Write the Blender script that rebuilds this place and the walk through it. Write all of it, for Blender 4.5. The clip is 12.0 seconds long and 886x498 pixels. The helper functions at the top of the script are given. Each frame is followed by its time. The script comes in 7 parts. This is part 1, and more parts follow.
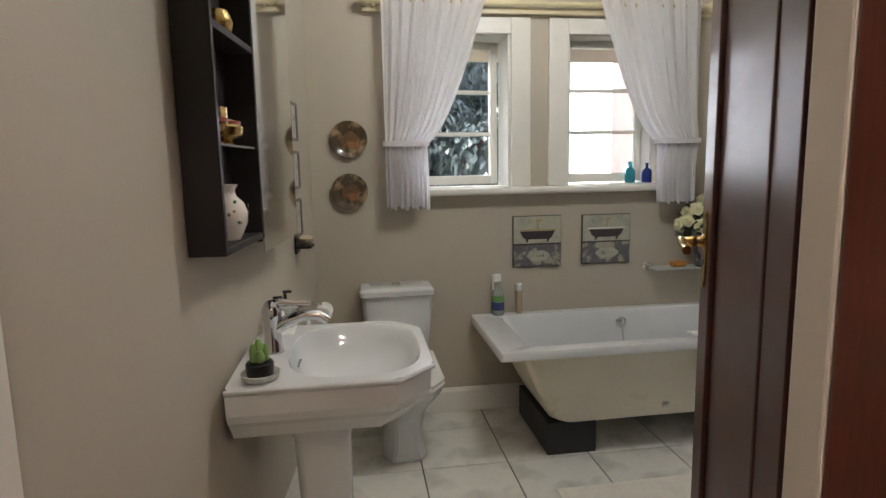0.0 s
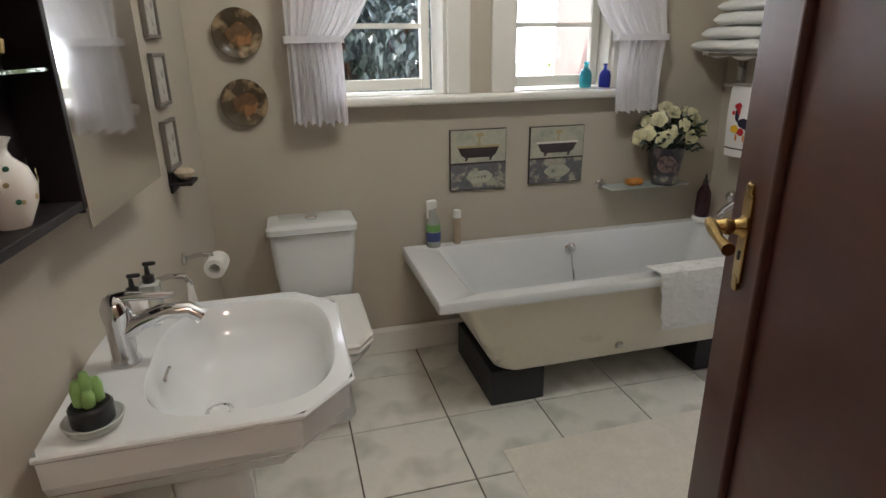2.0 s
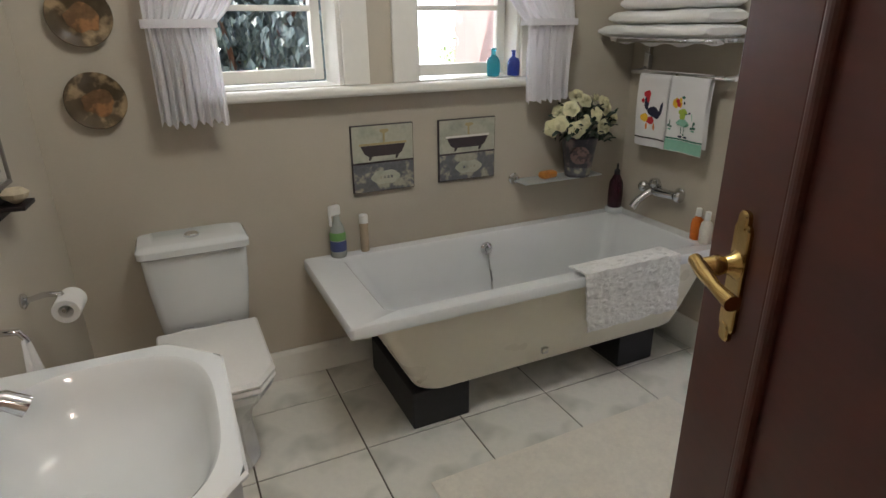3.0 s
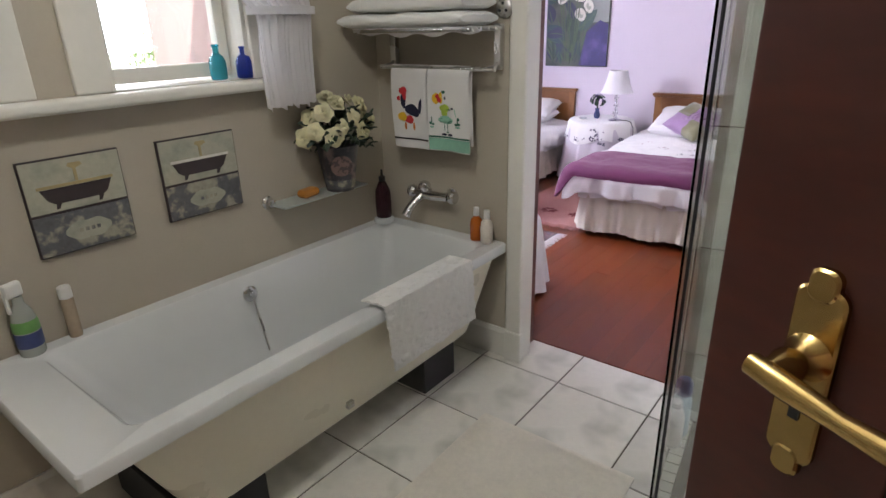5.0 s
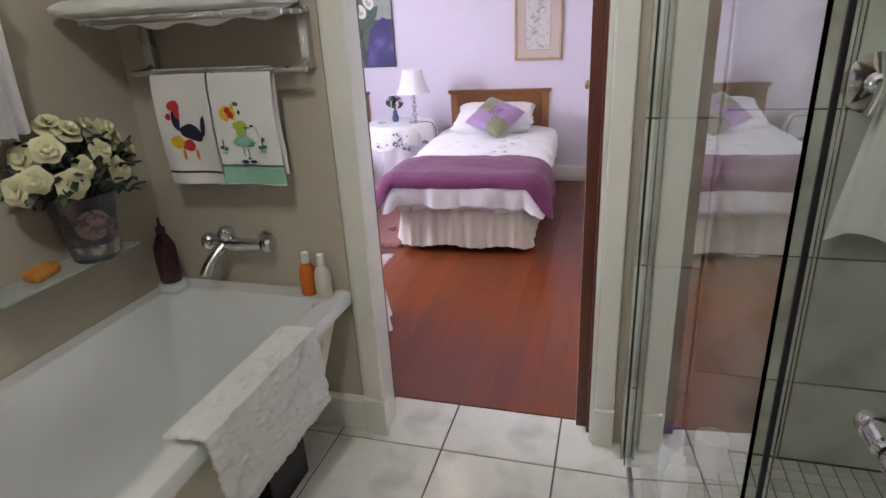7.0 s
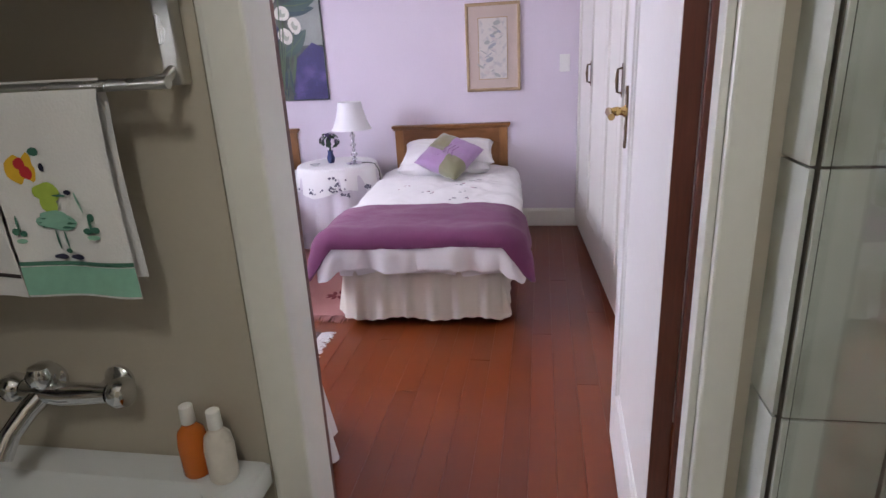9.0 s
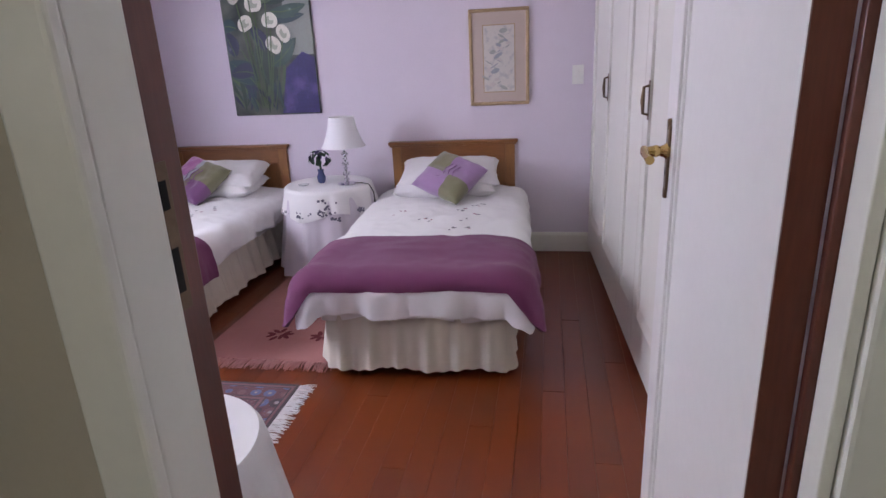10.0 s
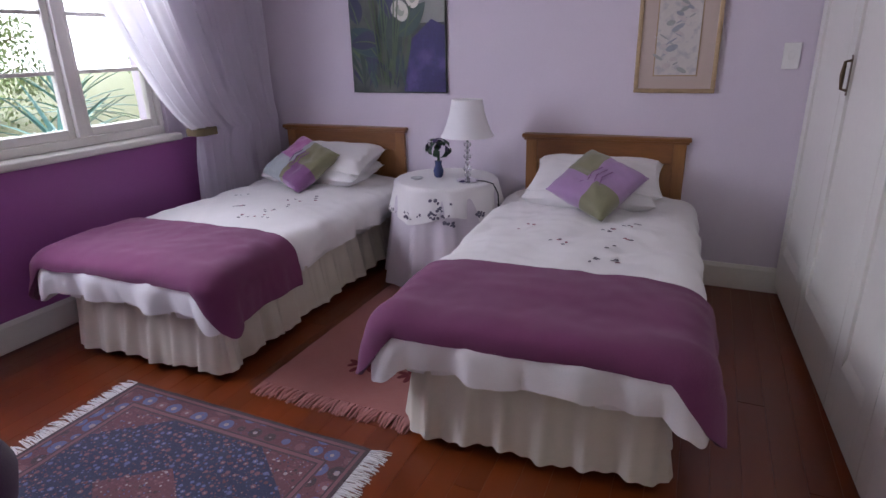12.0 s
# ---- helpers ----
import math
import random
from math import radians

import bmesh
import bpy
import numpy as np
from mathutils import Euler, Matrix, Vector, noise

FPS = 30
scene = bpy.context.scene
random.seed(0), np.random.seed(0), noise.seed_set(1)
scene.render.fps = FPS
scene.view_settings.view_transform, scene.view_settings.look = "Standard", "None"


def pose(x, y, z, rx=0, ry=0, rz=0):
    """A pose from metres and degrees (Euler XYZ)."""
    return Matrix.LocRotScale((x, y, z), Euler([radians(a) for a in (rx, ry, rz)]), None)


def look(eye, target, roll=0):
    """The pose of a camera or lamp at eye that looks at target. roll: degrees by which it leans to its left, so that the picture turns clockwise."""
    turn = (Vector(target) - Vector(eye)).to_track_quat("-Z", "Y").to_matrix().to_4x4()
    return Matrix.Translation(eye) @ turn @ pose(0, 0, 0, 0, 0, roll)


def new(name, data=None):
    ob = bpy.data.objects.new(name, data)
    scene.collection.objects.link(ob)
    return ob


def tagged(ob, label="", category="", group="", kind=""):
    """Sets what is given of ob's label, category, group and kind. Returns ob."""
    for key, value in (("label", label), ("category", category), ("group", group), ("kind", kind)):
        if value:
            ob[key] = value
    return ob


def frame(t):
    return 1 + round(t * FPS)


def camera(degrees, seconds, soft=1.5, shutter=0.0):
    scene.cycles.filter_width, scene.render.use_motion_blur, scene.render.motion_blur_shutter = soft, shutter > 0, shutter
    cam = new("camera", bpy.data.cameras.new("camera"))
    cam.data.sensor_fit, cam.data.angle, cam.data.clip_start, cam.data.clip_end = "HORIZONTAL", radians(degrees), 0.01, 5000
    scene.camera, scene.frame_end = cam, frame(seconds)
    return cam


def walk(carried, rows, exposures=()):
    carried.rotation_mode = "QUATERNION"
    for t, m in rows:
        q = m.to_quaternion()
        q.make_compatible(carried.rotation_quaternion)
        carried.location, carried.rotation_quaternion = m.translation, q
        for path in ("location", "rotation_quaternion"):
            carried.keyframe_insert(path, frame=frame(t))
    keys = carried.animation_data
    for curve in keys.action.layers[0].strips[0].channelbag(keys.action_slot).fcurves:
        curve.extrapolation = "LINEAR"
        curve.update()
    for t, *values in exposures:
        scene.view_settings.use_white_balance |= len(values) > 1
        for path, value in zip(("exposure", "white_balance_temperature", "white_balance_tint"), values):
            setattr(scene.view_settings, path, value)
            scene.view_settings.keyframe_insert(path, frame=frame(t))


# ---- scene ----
cam = camera(74.7, 12.0)
PATH = [
    (0, (0.917, 1.811, 1.422), (1.204, 3.769, 1.138), -1.1),
    (0.5, (0.942, 1.93, 1.443), (1.246, 3.867, 1.048), -1.0),
    (1, (0.979, 2.053, 1.458), (1.312, 3.962, 0.965), -0.9),
    (1.5, (1.006, 2.18, 1.486), (1.401, 4.05, 0.897), -0.8),
    (2, (1.027, 2.326, 1.512), (1.518, 4.148, 0.849), -0.8),
    (2.5, (1.07, 2.457, 1.525), (1.693, 4.225, 0.827), -0.8),
    (4.5, (1.152, 2.944, 1.481), (2.482, 4.256, 0.766), -1.1),
    (5, (1.252, 3.025, 1.474), (2.717, 4.18, 0.751), -1.5),
    (5.5, (1.328, 3.118, 1.472), (2.895, 4.129, 0.751), -1.8),
    (6, (1.433, 3.212, 1.477), (3.083, 4.078, 0.751), -2.0),
    (6.5, (1.54, 3.346, 1.453), (3.274, 4.027, 0.726), -2.7),
    (7, (1.672, 3.452, 1.409), (3.454, 3.993, 0.68), -3.1),
    (7.2, (1.733, 3.49, 1.397), (3.528, 3.986, 0.668), -3.3),
    (8.8, (2.323, 3.75, 1.327), (4.19, 4.084, 0.692), -2.8),
    (9, (2.4, 3.751, 1.323), (4.269, 4.083, 0.694), -2.9),
    (9.5, (2.612, 3.756, 1.334), (4.483, 4.091, 0.712), -2.8),
    (10, (2.815, 3.77, 1.361), (4.685, 4.126, 0.746), -2.8),
    (10.5, (3.023, 3.788, 1.37), (4.886, 4.195, 0.765), -2.5),
    (11, (3.206, 3.833, 1.379), (5.045, 4.34, 0.779), -2.4),
    (11.5, (3.366, 3.897, 1.338), (5.163, 4.548, 0.748), -1.7),
    (12, (3.54, 3.931, 1.326), (5.26, 4.707, 0.662), -1.4),
]
EXPOSURES = [(0.0, 0.20), (2.5, 0.24), (4.5, 0.22), (6.0, 0.27), (7.0, 0.28), (8.0, 0.18), (9.0, -0.04), (10.0, -0.44), (11.0, -0.76), (12.0, -0.98)]
walk(cam, [(t, look(eye, target, roll)) for t, eye, target, roll in PATH], EXPOSURES)

# ---- world and light ----
world = bpy.data.worlds.new("sky")
scene.world = world
world.use_nodes = True
wn = world.node_tree
sky = wn.nodes.new("ShaderNodeTexSky")
sky.sky_type, sky.sun_disc = "NISHITA", False
sky.sun_elevation, sky.sun_rotation = radians(49), radians(-122)
wn.links.new(sky.outputs[0], wn.nodes["Background"].inputs[0])
wn.nodes["Background"].inputs[1].default_value = 0.15


def lamp(name, kind, m, energy, colour, **settings):
    data = bpy.data.lights.new(name, kind)
    data.energy, data.color = energy, colour
    for key, value in settings.items():
        setattr(data, key, value)
    ob = new(name, data)
    ob.matrix_world = m
    return ob


SUN_FROM = Vector((-0.55, -0.35, 0.76))
lamp("sun", "SUN", look((0, 0, 0), -SUN_FROM), 5.0, (1.0, 0.95, 0.88), angle=radians(0.5))
WINDOW_BED, WINDOW_SKY, CEILING_BATH, CEILING_BED, CEILING_HALL = 50, 26, 12.0, 0.3, 26
WARM = (0.94, 0.975, 1.0)
BULBS = ((1.58, 3.72, 2.58), (1.80, 3.82, 2.58))
for spot in BULBS:
    lamp("bulb_light", "POINT", pose(*spot), CEILING_BATH, WARM, shadow_soft_size=0.04)
lamp("bulb_light", "POINT", pose(5.62, 4.66, 2.50), CEILING_BED, WARM, shadow_soft_size=0.06)
lamp("bulb_light", "POINT", pose(1.22, 1.2, 2.55), CEILING_HALL, (1.0, 0.80, 0.72), shadow_soft_size=0.08)
lamp("window_light", "AREA", look((4.42, 7.0, 1.50), (5.6, 5.0, 1.3)), WINDOW_BED, (0.76, 0.77, 1.0), shape="RECTANGLE", size=0.45, size_y=0.8)
lamp("window_light", "AREA", look((5.10, 7.0, 1.80), (5.2, 4.5, 1.1)), WINDOW_SKY, (0.84, 0.83, 1.0), shape="RECTANGLE", size=1.8, size_y=0.6)


# ---- materials ----
def nodes_of(m):
    return m.node_tree.nodes, m.node_tree.links


def mat(name, colour, rough=0.5, metal=0.0, vary=0.08, scale=6.0, grain=60.0, bump=0.1, depth=0.002, stretch=(1, 1, 1), coat=0.0, random_tint=0.0, sheen=0.0, second=None, spots=(0.55, 0.75), islands=False):
    """A surface with broad stains, fine grain and relief at real size. second: a colour of blotches."""
    m = bpy.data.materials.new(name)
    m.use_nodes = True
    n, l = nodes_of(m)
    b = n["Principled BSDF"]
    tc = n.new("ShaderNodeTexCoord")
    mp = n.new("ShaderNodeMapping")
    mp.inputs["Scale"].default_value = stretch
    l.new(tc.outputs["Object"], mp.inputs[0])
    broad, fine = n.new("ShaderNodeTexNoise"), n.new("ShaderNodeTexNoise")
    broad.inputs["Scale"].default_value, broad.inputs["Detail"].default_value = scale, 4
    fine.inputs["Scale"].default_value, fine.inputs["Detail"].default_value = grain, 3
    l.new(mp.outputs[0], broad.inputs["Vector"])
    l.new(mp.outputs[0], fine.inputs["Vector"])
    add = n.new("ShaderNodeMath")
    add.operation = "ADD"
    l.new(broad.outputs[0], add.inputs[0])
    l.new(fine.outputs[0], add.inputs[1])
    last = add.outputs[0]
    if random_tint:
        info = n.new("ShaderNodeNewGeometry" if islands else "ShaderNodeObjectInfo")
        mul = n.new("ShaderNodeMath")
        mul.operation = "MULTIPLY_ADD"
        mul.inputs[1].default_value = random_tint / max(vary, 0.001)
        l.new(info.outputs["Random Per Island" if islands else "Random"], mul.inputs[0])
        l.new(last, mul.inputs[2])
        shift = n.new("ShaderNodeMath")
        shift.operation = "SUBTRACT"
        shift.inputs[1].default_value = 0.5 * random_tint / max(vary, 0.001)
        l.new(mul.outputs[0], shift.inputs[0])
        last = shift.outputs[0]
    rng = n.new("ShaderNodeMapRange")
    rng.inputs["From Min"].default_value, rng.inputs["From Max"].default_value = 0.5, 1.5
    rng.inputs["To Min"].default_value, rng.inputs["To Max"].default_value = 1 - vary, 1 + vary
    rng.clamp = False
    l.new(last, rng.inputs[0])
    base = n.new("ShaderNodeMix")
    base.data_type = "RGBA"
    base.inputs["A"].default_value = (*colour, 1)
    base.inputs["B"].default_value = (*(second or colour), 1)
    ramp = n.new("ShaderNodeMapRange")
    ramp.inputs["From Min"].default_value, ramp.inputs["From Max"].default_value = spots
    l.new(broad.outputs[0], ramp.inputs[0])
    l.new(ramp.outputs[0], base.inputs["Factor"])
    tint = n.new("ShaderNodeVectorMath")
    tint.operation = "SCALE"
    l.new(base.outputs["Result"], tint.inputs[0])
    l.new(rng.outputs[0], tint.inputs["Scale"])
    l.new(tint.outputs[0], b.inputs["Base Color"])
    rr = n.new("ShaderNodeMapRange")
    rr.inputs["To Min"].default_value, rr.inputs["To Max"].default_value = max(rough - 0.08, 0.02), min(rough + 0.08, 1)
    l.new(broad.outputs[0], rr.inputs[0])
    l.new(rr.outputs[0], b.inputs["Roughness"])
    b.inputs["Metallic"].default_value = metal
    b.inputs["Coat Weight"].default_value = coat
    b.inputs["Coat Roughness"].default_value = 0.08
    b.inputs["Sheen Weight"].default_value = sheen
    if bump:
        bp = n.new("ShaderNodeBump")
        bp.inputs["Strength"].default_value, bp.inputs["Distance"].default_value = bump, depth
        l.new(add.outputs[0], bp.inputs["Height"])
        l.new(bp.outputs[0], b.inputs["Normal"])
    return m


def glass_mat(name, colour=(1, 1, 1), rough=0.0, weight=1.0, ior=1.45):
    m = bpy.data.materials.new(name)
    m.use_nodes = True
    b = m.node_tree.nodes["Principled BSDF"]
    b.inputs["Base Color"].default_value = (*colour, 1)
    b.inputs["Transmission Weight"].default_value = weight
    b.inputs["Roughness"].default_value = rough
    b.inputs["IOR"].default_value = ior
    return m


def glow_mat(name, colour, strength):
    m = bpy.data.materials.new(name)
    m.use_nodes = True
    b = m.node_tree.nodes["Principled BSDF"]
    b.inputs["Base Color"].default_value = (*colour, 1)
    b.inputs["Emission Color"].default_value = (*colour, 1)
    b.inputs["Emission Strength"].default_value = strength
    return m


WALL_BEIGE = mat("beige_wall_paint", (0.475, 0.425, 0.345), 0.55, vary=0.03, scale=3, grain=90, bump=0.12, depth=0.001)
WALL_LILAC = mat("lilac_wall_paint", (0.68, 0.61, 0.685), 0.6, vary=0.03, scale=3, grain=90, bump=0.12, depth=0.001)
WALL_PURPLE = mat("purple_wall_paint", (0.33, 0.095, 0.31), 0.45, vary=0.05, scale=3, grain=90, bump=0.12, depth=0.001)
WALL_PINK = mat("pink_plaster", (0.62, 0.43, 0.42), 0.8, vary=0.06, scale=2, grain=50, bump=0.3)
CEILING_WHITE = mat("ceiling_paint", (0.78, 0.76, 0.72), 0.7, vary=0.03, bump=0.1)
TRIM_WHITE = mat("white_gloss_paint", (0.76, 0.74, 0.68), 0.34, vary=0.03, scale=5, grain=40, bump=0.03, depth=0.0005)
DOOR_WHITE = mat("white_door_paint", (0.78, 0.76, 0.74), 0.36, vary=0.03, scale=4, grain=40, bump=0.03, depth=0.0005)
DARK_DOOR = mat("dark_mahogany_varnish", (0.064, 0.013, 0.008), 0.42, vary=0.30, scale=2.2, grain=14, bump=0.03, depth=0.001, stretch=(1.2, 1.2, 4.5), coat=0.03, second=(0.045, 0.010, 0.008))
RED_WOOD = mat("red_stained_wood", (0.15, 0.03, 0.014), 0.35, vary=0.3, scale=4, grain=30, bump=0.12, depth=0.001, stretch=(6, 6, 0.6), coat=0.2)
JAMB_WOOD = mat("dark_jamb_wood", (0.115, 0.030, 0.017), 0.42, vary=0.3, scale=4, grain=30, bump=0.15, depth=0.001, stretch=(6, 6, 0.6))
FLOOR_TILE = mat("marbled_floor_tile", (0.77, 0.75, 0.68), 0.14, vary=0.06, scale=5, grain=40, bump=0.03, depth=0.001, random_tint=0.04, second=(0.40, 0.41, 0.35), spots=(0.5, 0.78))
WALL_TILE = mat("marbled_wall_tile", (0.50, 0.51, 0.45), 0.16, vary=0.06, scale=5, grain=40, bump=0.03, depth=0.001, random_tint=0.05, second=(0.28, 0.28, 0.22), spots=(0.46, 0.74))
GROUT = mat("dark_grout", (0.10, 0.085, 0.065), 0.9, vary=0.15, grain=120, bump=0.3)
MOSAIC = mat("mosaic_tile", (0.52, 0.51, 0.44), 0.25, vary=0.08, scale=8, random_tint=0.10)
WOOD_FLOOR = mat("oiled_red_floorboards", (0.150, 0.029, 0.005), 0.32, vary=0.10, scale=2, grain=16, bump=0.03, depth=0.001, stretch=(0.5, 8, 8), random_tint=0.14, coat=0.05)
PORCELAIN = mat("white_porcelain", (0.69, 0.71, 0.705), 0.08, vary=0.015, scale=4, grain=20, bump=0.0, coat=0.3)
ENAMEL = mat("white_bath_enamel", (0.70, 0.71, 0.71), 0.1, vary=0.015, scale=4, grain=20, bump=0.0, coat=0.3)
BATH_SIDE = mat("cream_bath_shell", (0.76, 0.72, 0.60), 0.3, vary=0.03, scale=4, grain=30, bump=0.05)
BLACK_BLOCK = mat("dark_painted_block", (0.018, 0.017, 0.020), 0.5, vary=0.2, bump=0.2)
CHROME = mat("chrome", (0.72, 0.72, 0.74), 0.08, 1.0, vary=0.03, bump=0.0)
STEEL = mat("brushed_steel", (0.58, 0.57, 0.55), 0.28, 1.0, vary=0.06, bump=0.04)
BRASS = mat("polished_brass", (0.52, 0.36, 0.14), 0.22, 1.0, vary=0.12, scale=30, bump=0.05)
BRONZE = mat("aged_bronze", (0.14, 0.095, 0.06), 0.4, 1.0, vary=0.2, scale=30, bump=0.1)
HOLE = mat("unlit_hole", (0.006, 0.005, 0.005), 0.95, vary=0.1, bump=0.0)
BLACK_PLASTIC = mat("black_plastic", (0.015, 0.015, 0.016), 0.3, vary=0.1, bump=0.02)
WHITE_PLASTIC = mat("white_plastic", (0.80, 0.79, 0.76), 0.3, vary=0.03, bump=0.02)
CABINET_DARK = mat("wenge_cabinet", (0.009, 0.005, 0.006), 0.5, vary=0.25, scale=5, grain=40, bump=0.06, depth=0.001, stretch=(5, 5, 0.6))
MIRROR = mat("mirror_glass", (0.85, 0.86, 0.85), 0.02, 1.0, vary=0.0, bump=0.0)
HEADBOARD = mat("honey_oak", (0.274, 0.119, 0.036), 0.38, vary=0.25, scale=4, grain=26, bump=0.15, depth=0.001, stretch=(6, 6, 0.6), coat=0.1)
HEADBOARD_RAIL = mat("honey_oak_rail", (0.223, 0.090, 0.027), 0.36, vary=0.25, scale=4, grain=26, bump=0.15, depth=0.001, stretch=(6, 0.6, 6), coat=0.1)
LINEN = mat("white_bed_linen", (0.78, 0.76, 0.75), 0.9, vary=0.03, scale=11, grain=220, bump=0.30, depth=0.004, sheen=0.2)
VALANCE = mat("cream_valance_cotton", (0.60, 0.55, 0.46), 0.9, vary=0.04, scale=8, grain=220, bump=0.25, depth=0.001, sheen=0.2)
THROW = mat("plum_fleece", (0.150, 0.030, 0.095), 0.95, vary=0.12, scale=7, grain=260, bump=0.6, depth=0.003, sheen=0.12)
TOWEL = mat("white_terry_towel", (0.80, 0.79, 0.76), 0.95, vary=0.05, scale=10, grain=300, bump=0.9, depth=0.004, sheen=0.3)
CURTAIN = mat("white_curtain_cotton", (0.85, 0.84, 0.84), 0.9, vary=0.03, scale=7, grain=240, bump=0.2, depth=0.001, sheen=0.2)
CURTAIN_LILAC = mat("pale_lilac_curtain", (0.80, 0.76, 0.84), 0.85, vary=0.04, scale=7, grain=240, bump=0.2, depth=0.001, sheen=0.3)
PANE = glass_mat("window_glass")
SHOWER_GLASS = glass_mat("greenish_shower_glass", (0.965, 0.99, 0.975))
for cloth, amount in ((CURTAIN, 0.45), (CURTAIN_LILAC, 0.72)):
    cn, cl = nodes_of(cloth)
    trans, mixed = cn.new("ShaderNodeBsdfTranslucent"), cn.new("ShaderNodeMixShader")
    trans.inputs[0].default_value = (0.88, 0.86, 0.90, 1)
    mixed.inputs[0].default_value = amount
    cl.new(cn["Principled BSDF"].outputs[0], mixed.inputs[1])
    cl.new(trans.outputs[0], mixed.inputs[2])
    cl.new(mixed.outputs[0], cn["Material Output"].inputs[0])


# ---- building helpers ----
def stands(ob):
    """Where an object stands in the world, worked out from its parents."""
    if ob.parent is None:
        return ob.matrix_basis.copy()
    return stands(ob.parent) @ ob.matrix_parent_inverse @ ob.matrix_basis


def part(name, bm, material, parent=None, label="", smooth=False, m=None):
    """Links a bmesh as one mesh object; material may be a list, then faces carry their index."""
    data = bpy.data.meshes.new(name)
    bm.normal_update()
    bm.to_mesh(data)
    bm.free()
    for one in (material if isinstance(material, (list, tuple)) else [material]):
        data.materials.append(one)
    if smooth:
        data.shade_smooth()
        data.set_sharp_from_angle(angle=radians(40))
    ob = new(name, data)
    if m is not None:
        ob.matrix_basis = m
    if parent is not None:
        ob.parent = parent
        ob.matrix_parent_inverse = stands(parent).inverted()
    if label:
        ob["label"] = label
    return ob


def thing(name, m=None, label="", category="", group="", kind=""):
    ob = new(name)
    ob.empty_display_size = 0.05
    if m is not None:
        ob.matrix_basis = m
    return tagged(ob, label, category, group, kind)


def box(x0, x1, y0, y1, z0, z1, bevel=0.0, seg=2, bm=None):
    out = bm or bmesh.new()
    made = bmesh.ops.create_cube(out, size=1.0, matrix=Matrix.LocRotScale(((x0 + x1) / 2, (y0 + y1) / 2, (z0 + z1) / 2), None, (abs(x1 - x0), abs(y1 - y0), abs(z1 - z0))))
    if bevel:
        edges = {e for v in made["verts"] for e in v.link_edges}
        bmesh.ops.bevel(out, geom=list(edges), offset=bevel, segments=seg, affect="EDGES", profile=0.5)
    return out


def lathe(profile, seg=32, bm=None, centre=(0, 0), closed=True):
    """Turns (radius, height) rows about the upright axis."""
    out = bm or bmesh.new()
    rings = []
    for r, z in profile:
        rings.append([out.verts.new((centre[0] + r * math.cos(2 * math.pi * i / seg), centre[1] + r * math.sin(2 * math.pi * i / seg), z)) for i in range(seg)])
    for a, b in zip(rings, rings[1:]):
        for i in range(seg):
            out.faces.new((a[i], a[(i + 1) % seg], b[(i + 1) % seg], b[i]))
    if closed:
        out.faces.new(list(reversed(rings[0])))
        out.faces.new(rings[-1])
    return out


def tube(points, radius, seg=12, bm=None, caps=True):
    """A round bar through points; radius may be one number or one for each point."""
    out = bm or bmesh.new()
    pts = [Vector(p) for p in points]
    rad = radius if isinstance(radius, (list, tuple)) else [radius] * len(pts)
    rings, side = [], None
    for i, p in enumerate(pts):
        d = (pts[min(i + 1, len(pts) - 1)] - pts[max(i - 1, 0)]).normalized()
        if side is None:
            side = d.orthogonal().normalized()
        side = (side - d * side.dot(d)).normalized()
        up = d.cross(side)
        rings.append([out.verts.new(p + rad[i] * (side * math.cos(2 * math.pi * k / seg) + up * math.sin(2 * math.pi * k / seg))) for k in range(seg)])
    for a, b in zip(rings, rings[1:]):
        for k in range(seg):
            out.faces.new((a[k], a[(k + 1) % seg], b[(k + 1) % seg], b[k]))
    if caps:
        out.faces.new(list(reversed(rings[0])))
        out.faces.new(rings[-1])
    return out


def grid(nu, nv, place, bm=None, thick=0.0):
    """A sheet of nu by nv cells whose corners place(u, v) gives, u and v from 0 to 1."""
    out = bm or bmesh.new()
    vs = [[out.verts.new(place(i / nu, j / nv)) for j in range(nv + 1)] for i in range(nu + 1)]
    faces = [out.faces.new((vs[i][j], vs[i + 1][j], vs[i + 1][j + 1], vs[i][j + 1])) for i in range(nu) for j in range(nv)]
    if thick:
        out.normal_update()
        bmesh.ops.solidify(out, geom=faces, thickness=thick)
    return out


def loft(rings, caps=True, bm=None):
    out = bm or bmesh.new()
    made = [[out.verts.new(p) for p in ring] for ring in rings]
    for a, b in zip(made, made[1:]):
        for k in range(len(a)):
            out.faces.new((a[k], a[(k + 1) % len(a)], b[(k + 1) % len(b)], b[k]))
    if caps:
        out.faces.new(list(reversed(made[0])))
        out.faces.new(made[-1])
    return out


def rounded(x0, x1, y0, y1, r, z, seg=6):
    """A rounded rectangle's outline, anticlockwise."""
    out = []
    for cx, cy, a in ((x1 - r, y1 - r, 0), (x0 + r, y1 - r, 90), (x0 + r, y0 + r, 180), (x1 - r, y0 + r, 270)):
        for k in range(seg + 1):
            t = radians(a + 90 * k / seg)
            out.append((cx + r * math.cos(t), cy + r * math.sin(t), z))
    return out


def prism(outline, z0, z1, bm=None):
    return loft([[(x, y, z0) for x, y in outline], [(x, y, z1) for x, y in outline]], bm=bm)


def flat_shape(points, bm=None, t=0.001):
    """A thin sheet in the y-z plane that faces -x, from (y, z) corners."""
    return loft([[(0, y, z) for y, z in points], [(-t, y, z) for y, z in points]], bm=bm)


def wob(x, y, z=0.0, s=1.0):
    return noise.noise(Vector((x * s, y * s, z * s)))


def setting(ob, label, category):
    return tagged(ob, label, category, kind="structure")


# ---- the shell ----
H = 2.80


